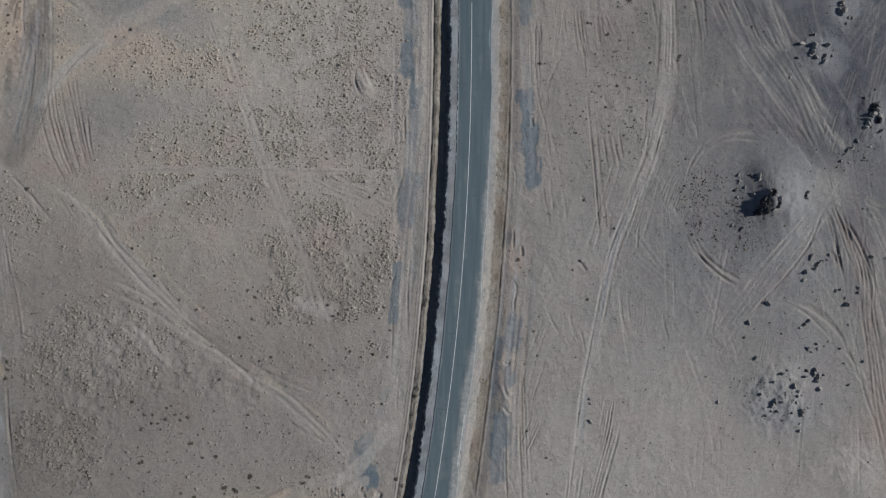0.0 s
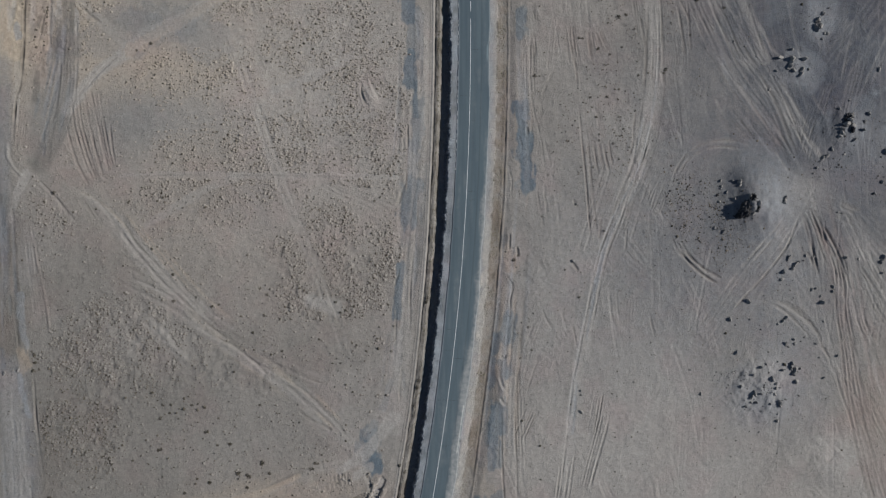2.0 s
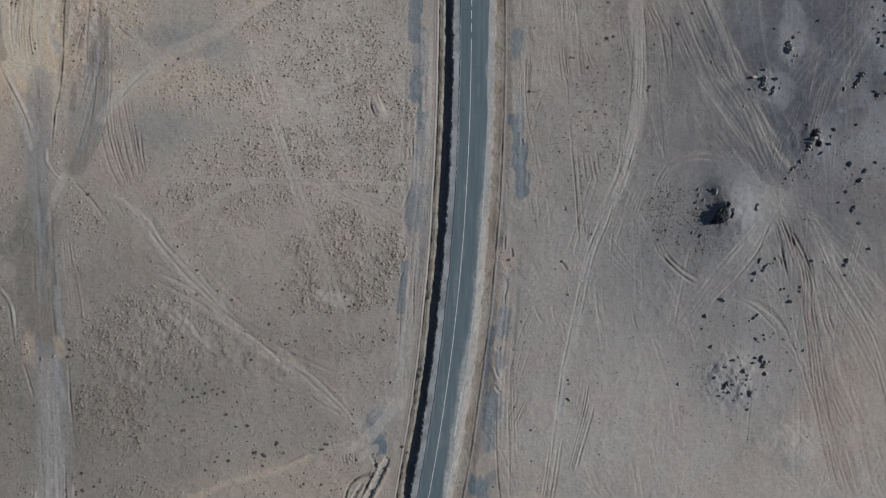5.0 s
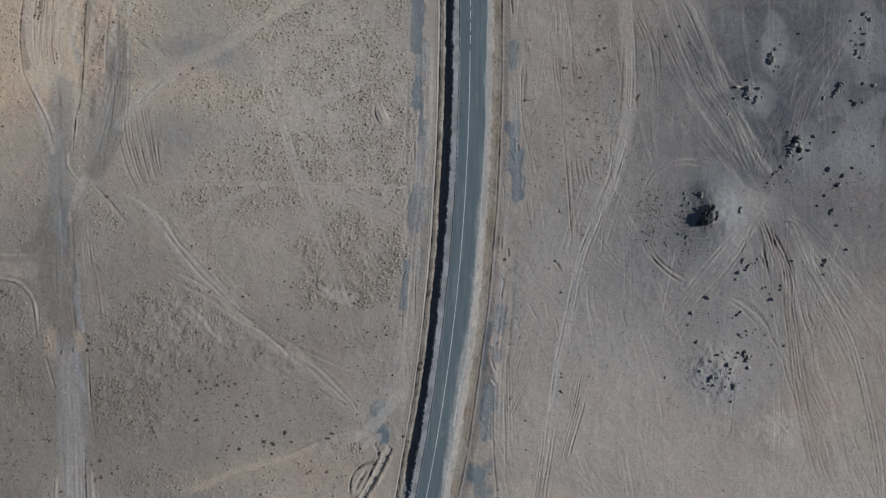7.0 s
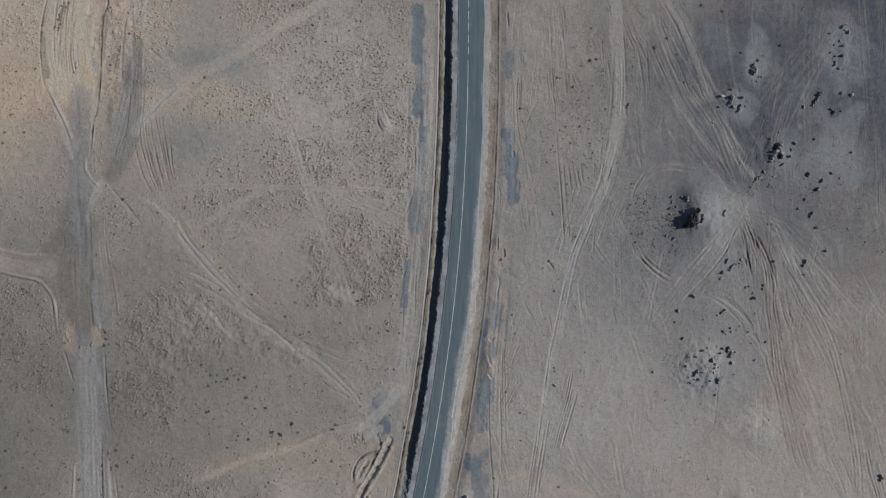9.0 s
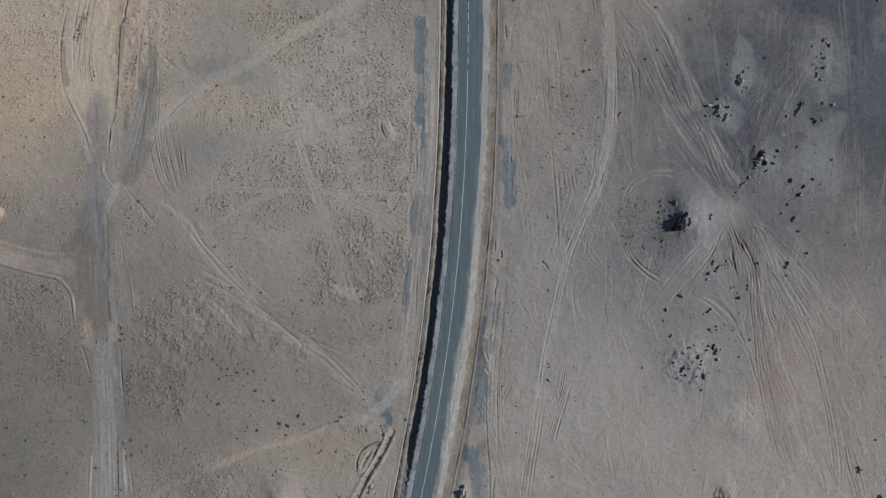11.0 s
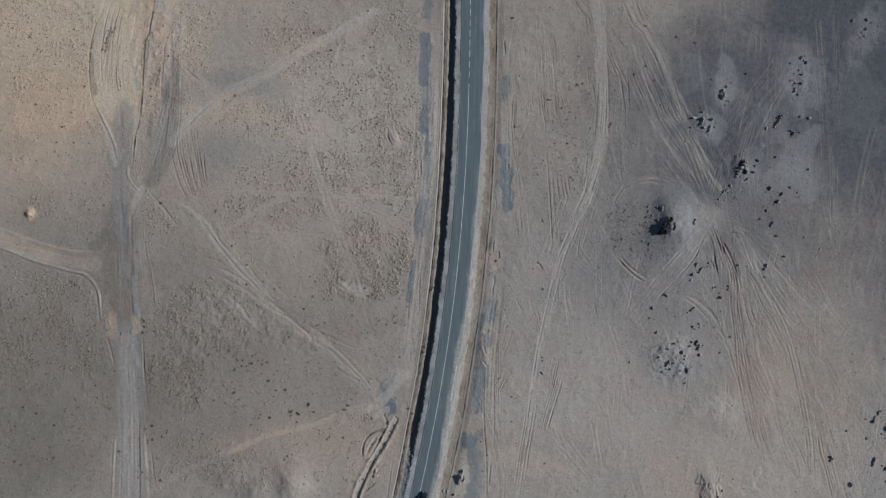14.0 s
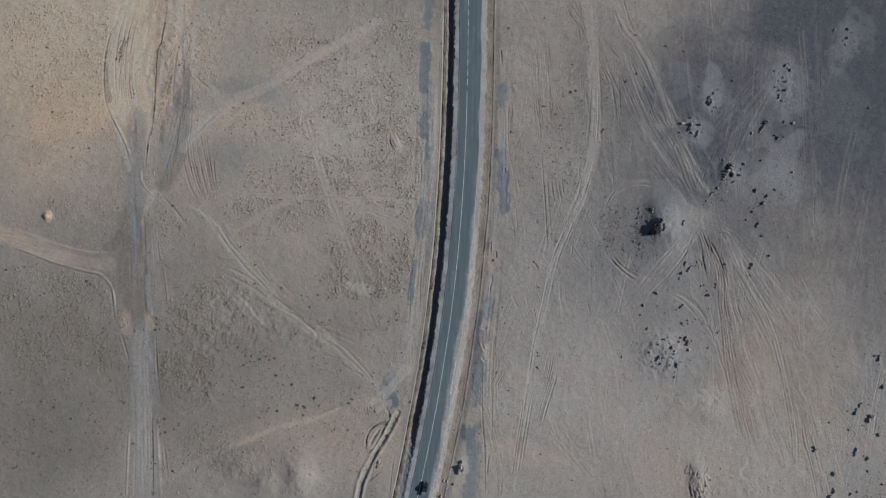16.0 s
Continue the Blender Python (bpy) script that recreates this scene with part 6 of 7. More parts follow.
def hummocks():
    """Wind-piled sand among the scrub."""
    for x, y, rx, ry, size in ((-74, -23, 22, 13, 0.15), (-46, -30, 12, 6, 0.12), (-84, -43, 13, 12, 0.12), (-28, -6, 15, 14, 0.10), (-72, -76, 20, 10, 0.07), (106, -76, 9, 10, 0.09), (75, -33, 8, 8, 0.29), (88, -48, 9, 5, 0.12), (84, 45, 5, 5, 0.16), (95, 30, 5, 8, 0.16), (115, 60, 5, 8, 0.14), (-96, 60, 9, 24, 0.12)):
        r = max(rx, ry) * 1.4
        w = box(x - r, y - r, x + r, y + r)
        d = np.hypot((XX[w] - x) / rx, (YY[w] - y) / ry)
        HEIGHT[w] += size * (1 - step(0.5, 1.25, d)) * rough_noise(XX[w], YY[w], 1.9, 3, 61)


hummocks()


def at_grid(layer, x, y):
    i = np.clip(np.searchsorted(U, x - road_x(y)), 0, len(U) - 1)
    j = np.clip(np.searchsorted(V, y), 0, len(V) - 1)
    return layer[j, i]


# patches of denser scrub: east, north, half sizes, share
THICK = [(-28, 48, 17, 12, 0.8), (-20, 28, 13, 20, 0.85), (-46, 25, 22, 10, 0.9), (-28, -4, 17, 15, 1.0), (-56, 12, 20, 9, 0.75), (-74, -23, 21, 13, 1.0), (-86, -43, 13, 12, 1.0),
         (-60, 40, 18, 10, 0.75), (-97, 5, 8, 10, 0.5), (-134, 62, 24, 20, 0.45), (-133, -28, 26, 20, 0.85), (-126, 12, 14, 6, 0.4)]
THICK2 = [(-139, 72, 20, 16, 0.42), (-128, 40, 14, 8, 0.25), (-113, 24, 5, 7, 0.3), (-120, 8, 13, 8, 0.35), (-92, 6, 6, 5, 0.4), (-80, 68, 6, 14, 0.6), (-136, -38, 20, 14, 0.45), (-62, -72, 12, 8, 0.45), (-86, -76, 14, 8, 0.25), (-70, -70, 22, 9, 0.6), (-88, 62, 10, 18, 0.7), (-48, 66, 16, 14, 0.75), (-20, 68, 10, 18, 0.5), (58, 10, 10, 10, 0.4), (66, 1, 9, 8, 0.4), (38, 30, 9, 16, 0.25), (48, 56, 10, 8, 0.3)]


def scrub_density(x, y):
    d = np.where(x < road_x(y), 0.12, 0.012)
    for cx, cy, rx, ry, share in THICK + THICK2:
        q = np.hypot((x - cx) / rx, (y - cy) / ry) + 0.3 * value_noise(x, y, 7.0, 83)
        d = np.maximum(d, share * (1 - step(0.65, 1.2, q)))
    d = d * (1 - 0.85 * np.clip(3 * at_grid(SOIL['silt'], x, y), 0, 1))
    clump = rough_noise(x, y, 3.2, 3, 85)
    return 0.88 * d * np.clip(0.8 + 0.8 * clump, 0.06, 1.35)


def sand_hummocks():
    """Sand caught by the scrub: small mounds wherever it stands thick."""
    w = box(-165, -92, 165, 92)
    x, y = XX[w].ravel(), YY[w].ravel()
    thick = np.clip(scrub_density(x, y), 0, 1).reshape(XX[w].shape)
    bumps = np.clip(value_noise(XX[w], YY[w], 0.62, 131) + 0.5 * value_noise(XX[w], YY[w], 1.3, 132), 0, 1.2)
    HEIGHT[w] += 0.17 * thick * bumps * (1 - np.clip(CLEARED[w], 0, 1))


sand_hummocks()


def faint_tracks(seed):
    """Old wheel marks, half blown over, that cross the eastern flat and meet beside the mound."""
    rnd = random.Random(seed)
    hub = (90.3, 17.9)
    for k in range(150):
        kind = k % 3
        if kind == 0:                                    # north and south, along the pale track
            x, y, long, way = rnd.uniform(16, 150), rnd.uniform(-88, 80), rnd.uniform(12, 45), 92 + rnd.gauss(0, 7)
        elif kind == 1:                                  # out from the meeting point
            way = rnd.choice((112, 120, 128, 70, 78, -60, -68, -75, -50, -125, -132)) + rnd.gauss(0, 4)
            out = rnd.uniform(3, 30)
            x, y, long = hub[0] + out * math.cos(radians(way)) + rnd.gauss(0, 1), hub[1] + out * math.sin(radians(way)) + rnd.gauss(0, 1), rnd.uniform(10, 38)
        else:                                            # any way, south of the boulders
            x, y, long, way = rnd.uniform(40, 150), rnd.uniform(-88, 5), rnd.uniform(8, 24), rnd.choice((60, 75, 100, 110, 130)) + rnd.gauss(0, 6)
        bend, points = rnd.gauss(0, 0.35), []
        for i in range(5):
            a = radians(way + bend * long * i / 4)
            points.append((x, y))
            x, y = x + long / 4 * math.cos(a), y + long / 4 * math.sin(a)
        line = smooth_line(points)
        for off in (0, rnd.uniform(1.4, 1.8)):
            one_rut(line + np.array([off, 0.0]), rnd.uniform(0.3, 0.5), rnd.uniform(0.02, 0.06), "dust", rnd.uniform(0.05, 0.22))


faint_tracks(77)


def grid_mesh(name, x, y, z, attributes):
    rows, cols = x.shape
    mesh = bpy.data.meshes.new(name)
    i = np.arange(rows * cols).reshape(rows, cols)
    quads = np.stack([i[:-1, :-1], i[:-1, 1:], i[1:, 1:], i[1:, :-1]], -1).reshape(-1, 4).astype(np.int32)
    mesh.vertices.add(rows * cols)
    mesh.vertices.foreach_set("co", np.stack([x, y, z], -1).astype(np.float32).ravel())
    mesh.loops.add(quads.size)
    mesh.loops.foreach_set("vertex_index", quads.ravel())
    mesh.polygons.add(len(quads))
    mesh.polygons.foreach_set("loop_start", np.arange(0, quads.size, 4, dtype=np.int32))
    mesh.update(calc_edges=True)
    for key, values in attributes.items():
        mesh.attributes.new(key, "FLOAT", "POINT").data.foreach_set("value", values.astype(np.float32).ravel())
    mesh.polygons.foreach_set("use_smooth", np.ones(len(quads), bool))
    return mesh


def ground_z(x, y):
    """The ground's height at places x, y."""
    x, y = np.atleast_1d(x), np.atleast_1d(y)
    u = x - road_x(y)
    i = np.clip(np.searchsorted(U, u) - 1, 0, len(U) - 2)
    j = np.clip(np.searchsorted(V, y) - 1, 0, len(V) - 2)
    a, b = (u - U[i]) / (U[i + 1] - U[i]), (y - V[j]) / (V[j + 1] - V[j])
    return (HEIGHT[j, i] * (1 - a) + HEIGHT[j, i + 1] * a) * (1 - b) + (HEIGHT[j + 1, i] * (1 - a) + HEIGHT[j + 1, i + 1] * a) * b


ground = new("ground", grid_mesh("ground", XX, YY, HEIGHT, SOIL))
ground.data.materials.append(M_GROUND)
tagged(ground, "dry tan desert soil scarred by wheel ruts and silt patches", "ground", kind="structure")


# ---- the road ----
def part(name, bm, material, parent, label=""):
    mesh = bpy.data.meshes.new(name)
    bm.to_mesh(mesh)
    bm.free()
    mesh.materials.append(material)
    ob = new(name, mesh)
    ob.parent = parent
    return tagged(ob, label)


def road_mesh():
    u = np.concatenate([[-3.05], np.arange(-3.0, 4.65, 0.2), [4.75]])
    y = np.concatenate([[-3000, -800, -300, -150], np.arange(-100, 100.1, 0.4), [150, 300, 800, 3000]])
    uu, yy = np.meshgrid(u, y)
    left = 0.10 * value_noise(yy * 0, yy, 3.0, 71)
    right = 0.25 * value_noise(yy * 0, yy, 6.0, 72)
    uu2 = uu + left * (uu < -2.7) + right * (uu > 4.2)
    xx = uu2 + road_x(yy)
    zz = 0.10 - 0.012 * np.abs(uu - 0.3)
    zz[:, 0], zz[:, -1] = -0.25, -0.25
    n = rough_noise(xx, yy, 7.0, 3, 73)
    n2 = rough_noise(xx * 3, yy * 0.6, 5.0, 3, 74)
    # wind-blown dust lies in streaks on the eastern edge, most of it in the southern half
    reach = 2.9 + 1.1 * step(0, 35, yy) + 0.35 * n - 0.55 * (1 - step(-29, -27, yy)) * step(-75, -60, yy)
    streak = rough_noise(xx * 4, yy * 0.35, 3.0, 3, 75)
    dust = step(0, 1.5, uu - reach + 0.35 * streak) * (0.62 + 0.2 * n)
    dust = np.clip(dust + 0.10 * step(0.45, 0.9, n2) + 0.06 * streak, 0, 1)
    grit = (1 - step(-3.0, -2.6, uu + 0.15 * n2)) * 0.9
    wheel = 0.5 * (np.exp(-((uu - 2.65) / 0.16) ** 2) + np.exp(-((uu + 2.3) / 0.25) ** 2) * 0.4 + np.exp(-((uu - 1.1) / 0.3) ** 2) * 0.35)
    return grid_mesh("road", xx, yy, zz, {"dust": dust, "grit": grit, "wheel": wheel})


road = new("road", road_mesh())
road.data.materials.append(M_ASPHALT)
tagged(road, "two-lane blue-grey asphalt road with dusty edges", "road", kind="structure")


def strip(u, y0, y1, width, lift, every=1.0, ragged=0.0, seed=0):
    """A painted strip along the road, as a thin slab."""
    rnd = random.Random(seed)
    bm = bmesh.new()
    n = max(2, int((y1 - y0) / every) + 1)
    rows = []
    for k in range(n):
        y = y0 + (y1 - y0) * k / (n - 1)
        a, b = (width / 2 * (1 - ragged * rnd.random()) for _ in range(2))
        x = float(road_x(y)) + u
        z = 0.10 - 0.012 * abs(u - 0.3) + lift
        rows.append([bm.verts.new(p) for p in ((x - a, y, z - 0.03), (x - a, y, z), (x + b, y, z), (x + b, y, z - 0.03))])
    for a, b in zip(rows, rows[1:]):
        for k in range(3):
            bm.faces.new((a[k], a[k + 1], b[k + 1], b[k]))
    bm.faces.new(rows[0][::-1]), bm.faces.new(rows[-1])
    bmesh.ops.recalc_face_normals(bm, faces=bm.faces)
    return bm


part("centre_line", strip(0, -115, 55.4, 0.14, 0.006, 1.0, 0.2, 1), M_LINE, road, "solid white centre line, slightly worn")
for k in range(18):
    part("centre_dash", strip(0, 57.2 + 3.4 * k, 59.5 + 3.4 * k, 0.14, 0.006, 0.4, 0.25, 50 + k), M_LINE, road)
_dice = random.Random(9)
for k in range(26):
    y = 58 - k * 1.55 + _dice.uniform(-0.4, 0.4)
    if _dice.random() < 0.75:
        part("edge_paint", strip(-2.95 + _dice.uniform(-0.05, 0.05), y, y + _dice.uniform(0.5, 1.3), 0.14 * _dice.uniform(0.6, 1.2), 0.012, 0.2, 0.6, 90 + k), M_LINE, road, "flaking remains of a white edge line")


def crack(y, u0, u1, seed):
    rnd = random.Random(seed)
    bm = bmesh.new()
    n, top = int(abs(u1 - u0) / 0.25) + 2, []
    for k in range(n):
        u, wy, wide = u0 + (u1 - u0) * k / (n - 1), y + rnd.uniform(-0.10, 0.10), 0.035 * rnd.uniform(0.4, 1.2)
        x, z = float(road_x(wy)) + u, 0.10 - 0.012 * abs(u - 0.3)
        top.append([bm.verts.new(p) for p in ((x, wy - wide, z + 0.005), (x, wy + wide, z + 0.005), (x, wy + wide, z - 0.02), (x, wy - wide, z - 0.02))])
    for a, b in zip(top, top[1:]):
        for i in range(4):
            bm.faces.new((a[i], a[(i + 1) % 4], b[(i + 1) % 4], b[i]))
    bmesh.ops.recalc_face_normals(bm, faces=bm.faces)
    return bm


for k, (y, u0, u1) in enumerate(((48, 0.2, 2.4), (37, -2.7, -0.8), (31, 0.2, 1.6), (14, 0.1, 2.0), (12, 0.6, 2.2), (-13, -2.4, -1.0), (-19, -2.2, -0.2), (-24, -2.6, -0.6), (-26, 0.1, 2.3), (-36, -2.4, 2.4), (-47, 0.2, 2.2), (5, -2.6, -1.5), (63, -2.5, 0), (71, 0.3, 2.6))):
    part("crack", crack(y, u0, u1, k), M_CRACK, road)


# ---- boulders and shrubs ----
def boulder_mesh(seed):
    rnd = random.Random(seed)
    bm = bmesh.new()
    bmesh.ops.create_icosphere(bm, subdivisions=2, radius=1.0)
    at = Vector((rnd.uniform(0, 50), rnd.uniform(0, 50), rnd.uniform(0, 50)))
    cuts = [Vector((rnd.gauss(0, 1), rnd.gauss(0, 1), rnd.gauss(0.1, 0.8))).normalized() for _ in range(9)]
    rnd_cut = [rnd.uniform(0.34, 0.66) for _ in cuts]
    for v in bm.verts:
        p = v.co.copy()
        p *= 1 + 0.35 * noise.noise(p * 1.3 + at)
        for c in cuts:                                  # broken, flat faces
            over = p.dot(c) - rnd_cut[cuts.index(c)]
            if over > 0:
                p -= c * over * 0.95
        v.co = (p.x * 1.2, p.y * 1.2, p.z * 1.05)
    bm.normal_update()
    mesh = bpy.data.meshes.new("boulder")
    bm.to_mesh(mesh)
    bm.free()
    mesh.materials.append(M_ROCK)
    return mesh


BOULDERS = [boulder_mesh(k) for k in range(12)]
_rock_dice = random.Random(21)


PALE_BOULDERS = [m.copy() for m in BOULDERS[:4]]
for _m in PALE_BOULDERS:
    _m.materials[0] = M_PALE


def boulders(places, pale=False):
    broken = []
    for x, y, r in places:                               # the largest have split into leaning pieces
        if r > 0.7 and not pale:
            for k in (-1, 0, 1):
                broken.append((x + _rock_dice.uniform(-0.3, 0.3) * r + 0.25 * k * r, y + 0.75 * k * r + _rock_dice.uniform(-0.15, 0.15), r * _rock_dice.uniform(0.48, 0.72)))
        else:
            broken.append((x, y, r))
    for x, y, r in broken:
        ob = new("boulder", _rock_dice.choice(PALE_BOULDERS if pale else BOULDERS))
        z = float(ground_z(x, y)[0])
        r *= 1.12
        tall = r * _rock_dice.uniform(0.7, 1.1)
        ob.matrix_world = pose(x, y, z + tall * 0.35, _rock_dice.uniform(-12, 12), _rock_dice.uniform(-12, 12), _rock_dice.choice((0, 180)) + _rock_dice.gauss(-18, 28)) @ Matrix.Diagonal((r * _rock_dice.uniform(0.6, 0.85), r * _rock_dice.uniform(0.9, 1.25), tall, 1))
        size = "large jagged" if r > 0.55 else "dark basalt" if r > 0.35 else "small dark"
        if pale:
            tagged(ob, "grey-brown angular boulder beside the road shoulder", "rock", "boulders by the road")
        else:
            tagged(ob, size + " boulder half sunk in grey silt", "rock", "boulders on the gravel flat")


def rock_outcrop(x, y, long, wide, tall, turn, seed, material=M_CREST, label="splintered dark basalt crest breaking through the mound"):
    """A splintered crest of rock that breaks through the mound."""
    bm = bmesh.new()
    bmesh.ops.create_icosphere(bm, subdivisions=4, radius=1.0)
    at = Vector((seed * 3.1, seed * 1.7, 4.0))
    for v in bm.verts:
        p = v.co
        ridge = 1 - abs(noise.noise(p * 1.7 + at)) * 1.9
        chip = noise.noise(p * 4.5 + at) * 0.22 + noise.noise(p * 9 + at) * 0.10
        size = 0.62 + 0.5 * ridge + chip
        v.co = (p.x * long * size, p.y * wide * size, p.z * tall * (0.55 + 0.6 * max(ridge, 0) + 1.4 * chip))
    mesh = bpy.data.meshes.new("rock_outcrop")
    bm.to_mesh(mesh)
    bm.free()
    mesh.materials.append(material)
    ob = new("rock_outcrop", mesh)
    ob.matrix_world = pose(x, y, float(ground_z(x, y)[0]) - 0.25 * tall, 0, 0, turn)
    return tagged(ob, label, "rock")


rock_outcrop(71.5, 9.7, 1.35, 2.2, 1.45, -12, 3)
rock_outcrop(72.9, 12.4, 0.8, 1.0, 1.1, -35, 5)
rock_outcrop(70.2, 8.2, 0.9, 0.8, 0.9, 20, 7)
rock_outcrop(74.0, 9.9, 0.5, 0.9, 0.7, -10, 11)
rock_outcrop(96.5, 31.2, 0.9, 1.5, 1.1, -15, 13, M_CREST, 'jagged dark basalt outcrop among boulders on gravel')
rock_outcrop(97.6, 28.9, 0.6, 0.9, 0.8, 10, 17, M_CREST, 'jagged dark basalt outcrop among boulders on gravel')


def shrub_mesh(seed):
    """A low cushion of stiff twigs and leaf clumps."""
    rnd = random.Random(seed)
    bm = bmesh.new()
    for k in range(34):
        a, r = rnd.uniform(0, 6.283), math.sqrt(rnd.random()) * 0.95
        c = Vector((r * math.cos(a), r * math.sin(a), rnd.uniform(0.05, 0.75) * (1.05 - r * 0.7)))
        s = rnd.uniform(0.14, 0.30)
        q = Euler([rnd.uniform(0, 6.28) for _ in range(3)]).to_matrix()
        tip = [bm.verts.new(c + q @ Vector(p) * s) for p in ((1, 0, 0), (-0.6, 0.8, 0), (-0.6, -0.8, 0), (0, 0, 1.1))]
        for f in ((0, 1, 2), (0, 3, 1), (1, 3, 2), (2, 3, 0)):
            bm.faces.new([tip[i] for i in f])
    bmesh.ops.recalc_face_normals(bm, faces=bm.faces)
    mesh = bpy.data.meshes.new("shrub")
    bm.to_mesh(mesh)
    bm.free()
    mesh.materials.append(M_SHRUB)
    return mesh


SHRUBS = [shrub_mesh(k) for k in range(8)]


def shrubs(places):
    for x, y, r in places:
        ob = new("shrub", _rock_dice.choice(SHRUBS))
        ob.matrix_world = pose(x, y, float(ground_z(x, y)[0]) - 0.02, 0, 0, _rock_dice.uniform(0, 360)) @ Matrix.Diagonal((r * 0.92, r * 0.84, r * _rock_dice.uniform(0.7, 1.0), 1))
        tagged(ob, "dark dry cushion shrub on bare desert soil", "shrub", "scattered shrubs")


rock_outcrop(7.4, -73.9, 1.0, 1.7, 1.2, 10, 8, M_PALE, "jagged grey-brown rock standing beside the road shoulder")


def shrub_row(points):
    """Small shrubs that took root along a line, unevenly spaced."""
    line = smooth_line(points, 0.9)
    shrubs([(x + _rock_dice.gauss(0, 0.3), y + _rock_dice.gauss(0, 0.3), _rock_dice.uniform(0.18, 0.42)) for x, y in line if _rock_dice.random() < 0.7])

boulders([(96.6, 31.2, 1.4), (95.1, 28.1, 1.02), (98.4, 26.5, 0.51), (91.9, 22.7, 0.64), (90.9, 22.2, 0.51), (90.2, 21.3, 0.38), (89.5, 19.8, 0.38), (88.6, 18.4, 0.32), (91.3, 19.4, 0.28), (93, 24.3, 0.51), (96.1, 23, 0.32), (94.7, 33.8, 0.38), (97.3, 35.9, 0.32), (97.7, 30, 0.64), (97.9, 32.1, 0.51), (96, 30, 0.64), (80.5, 46.1, 0.64), (82.9, 45, 1.14), (83.3, 48, 0.44), (86.2, 45.6, 0.64), (85.7, 42.8, 0.76), (83.7, 43.2, 0.51), (82.4, 43.3, 0.41), (87.4, 43.3, 0.38), (79.6, 42.9, 0.38), (78.2, 38.5, 0.32), (75.1, 46.4, 0.28), (72.3, 48.9, 0.32), (69.6, 50, 0.32), (89.3, 54.7, 0.76)])
boulders([(89.4, 53.2, 0.64), (91.3, 51.9, 0.38), (90.7, 50.7, 0.25), (81.4, 11.9, 0.76), (83.1, 14.2, 0.2), (94.4, 9.1, 0.25), (95.4, 8.9, 0.25), (70.7, 15.5, 0.33), (71.5, 8.6, 0.51), (70.4, 8.5, 0.38), (69.3, 12.2, 0.36), (66.3, 16.6, 0.38), (66.3, 14.7, 0.32), (65.9, 11.6, 0.38), (67.1, 4.4, 0.51), (64.8, 5.2, 0.38), (56.6, 16, 0.32)])
boulders([(82.8, -1.8, 0.64), (84.1, -3.7, 0.89), (85.2, -2.7, 0.38), (81.3, -5.2, 0.57), (81, -7.1, 0.57), (86.7, -1.4, 0.32), (96.3, -1.8, 0.51), (88.1, -9.5, 0.38), (89.2, -9.1, 0.44), (90.3, -11, 0.25), (90.7, -12.4, 0.64), (93.3, -8.8, 0.38), (93.3, -9.8, 0.38), (91.2, -17, 0.25), (73, -12.2, 0.7), (68.7, -16.4, 0.48), (73.4, -16.5, 0.25), (70, -17.9, 0.2), (80.1, -17.7, 0.38), (81.3, -17, 0.38), (82.2, -16.1, 0.51), (82.2, -22.4, 0.51), (82.8, -23, 0.38), (84.1, -21.3, 0.44), (84.1, -22.4, 0.38), (70.1, -24.5, 0.51), (83.6, -27.7, 0.89), (84.3, -28.8, 1.02), (84.5, -31.4, 0.64), (85.5, -28.3, 0.38)])
boulders([(81.2, -28.7, 0.38), (80.1, -26.7, 0.23), (75.8, -27.9, 0.51), (77.2, -27.3, 0.25), (74, -29.7, 0.51), (78.6, -30.7, 0.57), (79.4, -31.9, 0.51), (79.6, -32.9, 0.38), (80.6, -32.8, 0.25), (79.2, -34.2, 0.38)])
boulders([(73.9, -34.7, 0.83), (75.9, -34.2, 0.38), (77.2, -34.2, 0.25), (72.4, -37.3, 0.51), (73.5, -36.4, 0.38), (74.8, -36.3, 0.51), (80.5, -36.8, 0.76), (78.2, -36.7, 0.38), (80, -39.2, 0.25), (80, -40.9, 0.51), (71, -32.5, 0.36), (69, -34.3, 0.25), (61.7, -34.4, 0.36), (59.2, -28.7, 0.25), (94.4, -25.3, 0.32), (91.2, -30.6, 0.32), (90.3, -25.7, 0.25), (89.4, -22.4, 0.25), (75.7, -43.6, 0.25), (33.1, -38.9, 0.51), (33.1, -34.8, 0.38), (32.9, -33.7, 0.28), (31, -2.7, 0.51), (31.8, 11, 0.51), (45.8, -31.6, 0.32)])
boulders([(142.4, -51, 0.87), (144.1, -49, 0.77), (146.9, -53.4, 0.97), (148.3, -52.8, 0.68), (140.2, -57.4, 0.58), (150.3, -58.9, 0.58), (128.6, -64.3, 0.87), (142.2, -65.7, 0.87), (142.9, -64.3, 0.58), (146.7, -67.2, 0.68), (147.2, -71.4, 0.58), (135.2, -72.7, 0.58), (135.5, -78.5, 0.77), (134.4, -80.2, 0.68), (141.2, -79.5, 0.58), (143.7, -78.7, 0.58), (149.9, -32.4, 0.87), (148.3, -31.9, 0.39), (151.3, -42.4, 0.58), (107.5, 44.6, 0.87), (108.6, 46.2, 0.87), (109.5, 47.4, 0.58), (104.4, 43.5, 0.54), (113.4, 56.2, 0.74), (114.6, 54.8, 0.39), (112.3, 59.4, 0.48), (113.2, 61.6, 0.39), (114.8, 62.8, 0.39), (115.6, 61.3, 0.46), (115.5, 58.4, 0.48)])
boulders([(113.5, 58.3, 0.39), (115.2, 66.9, 0.58), (117, 65.2, 0.58), (116.2, 65.9, 0.39), (115.3, 47.5, 0.48), (118.4, 47.2, 0.68), (113.3, 41.8, 0.54), (112.4, 42.8, 0.39)])
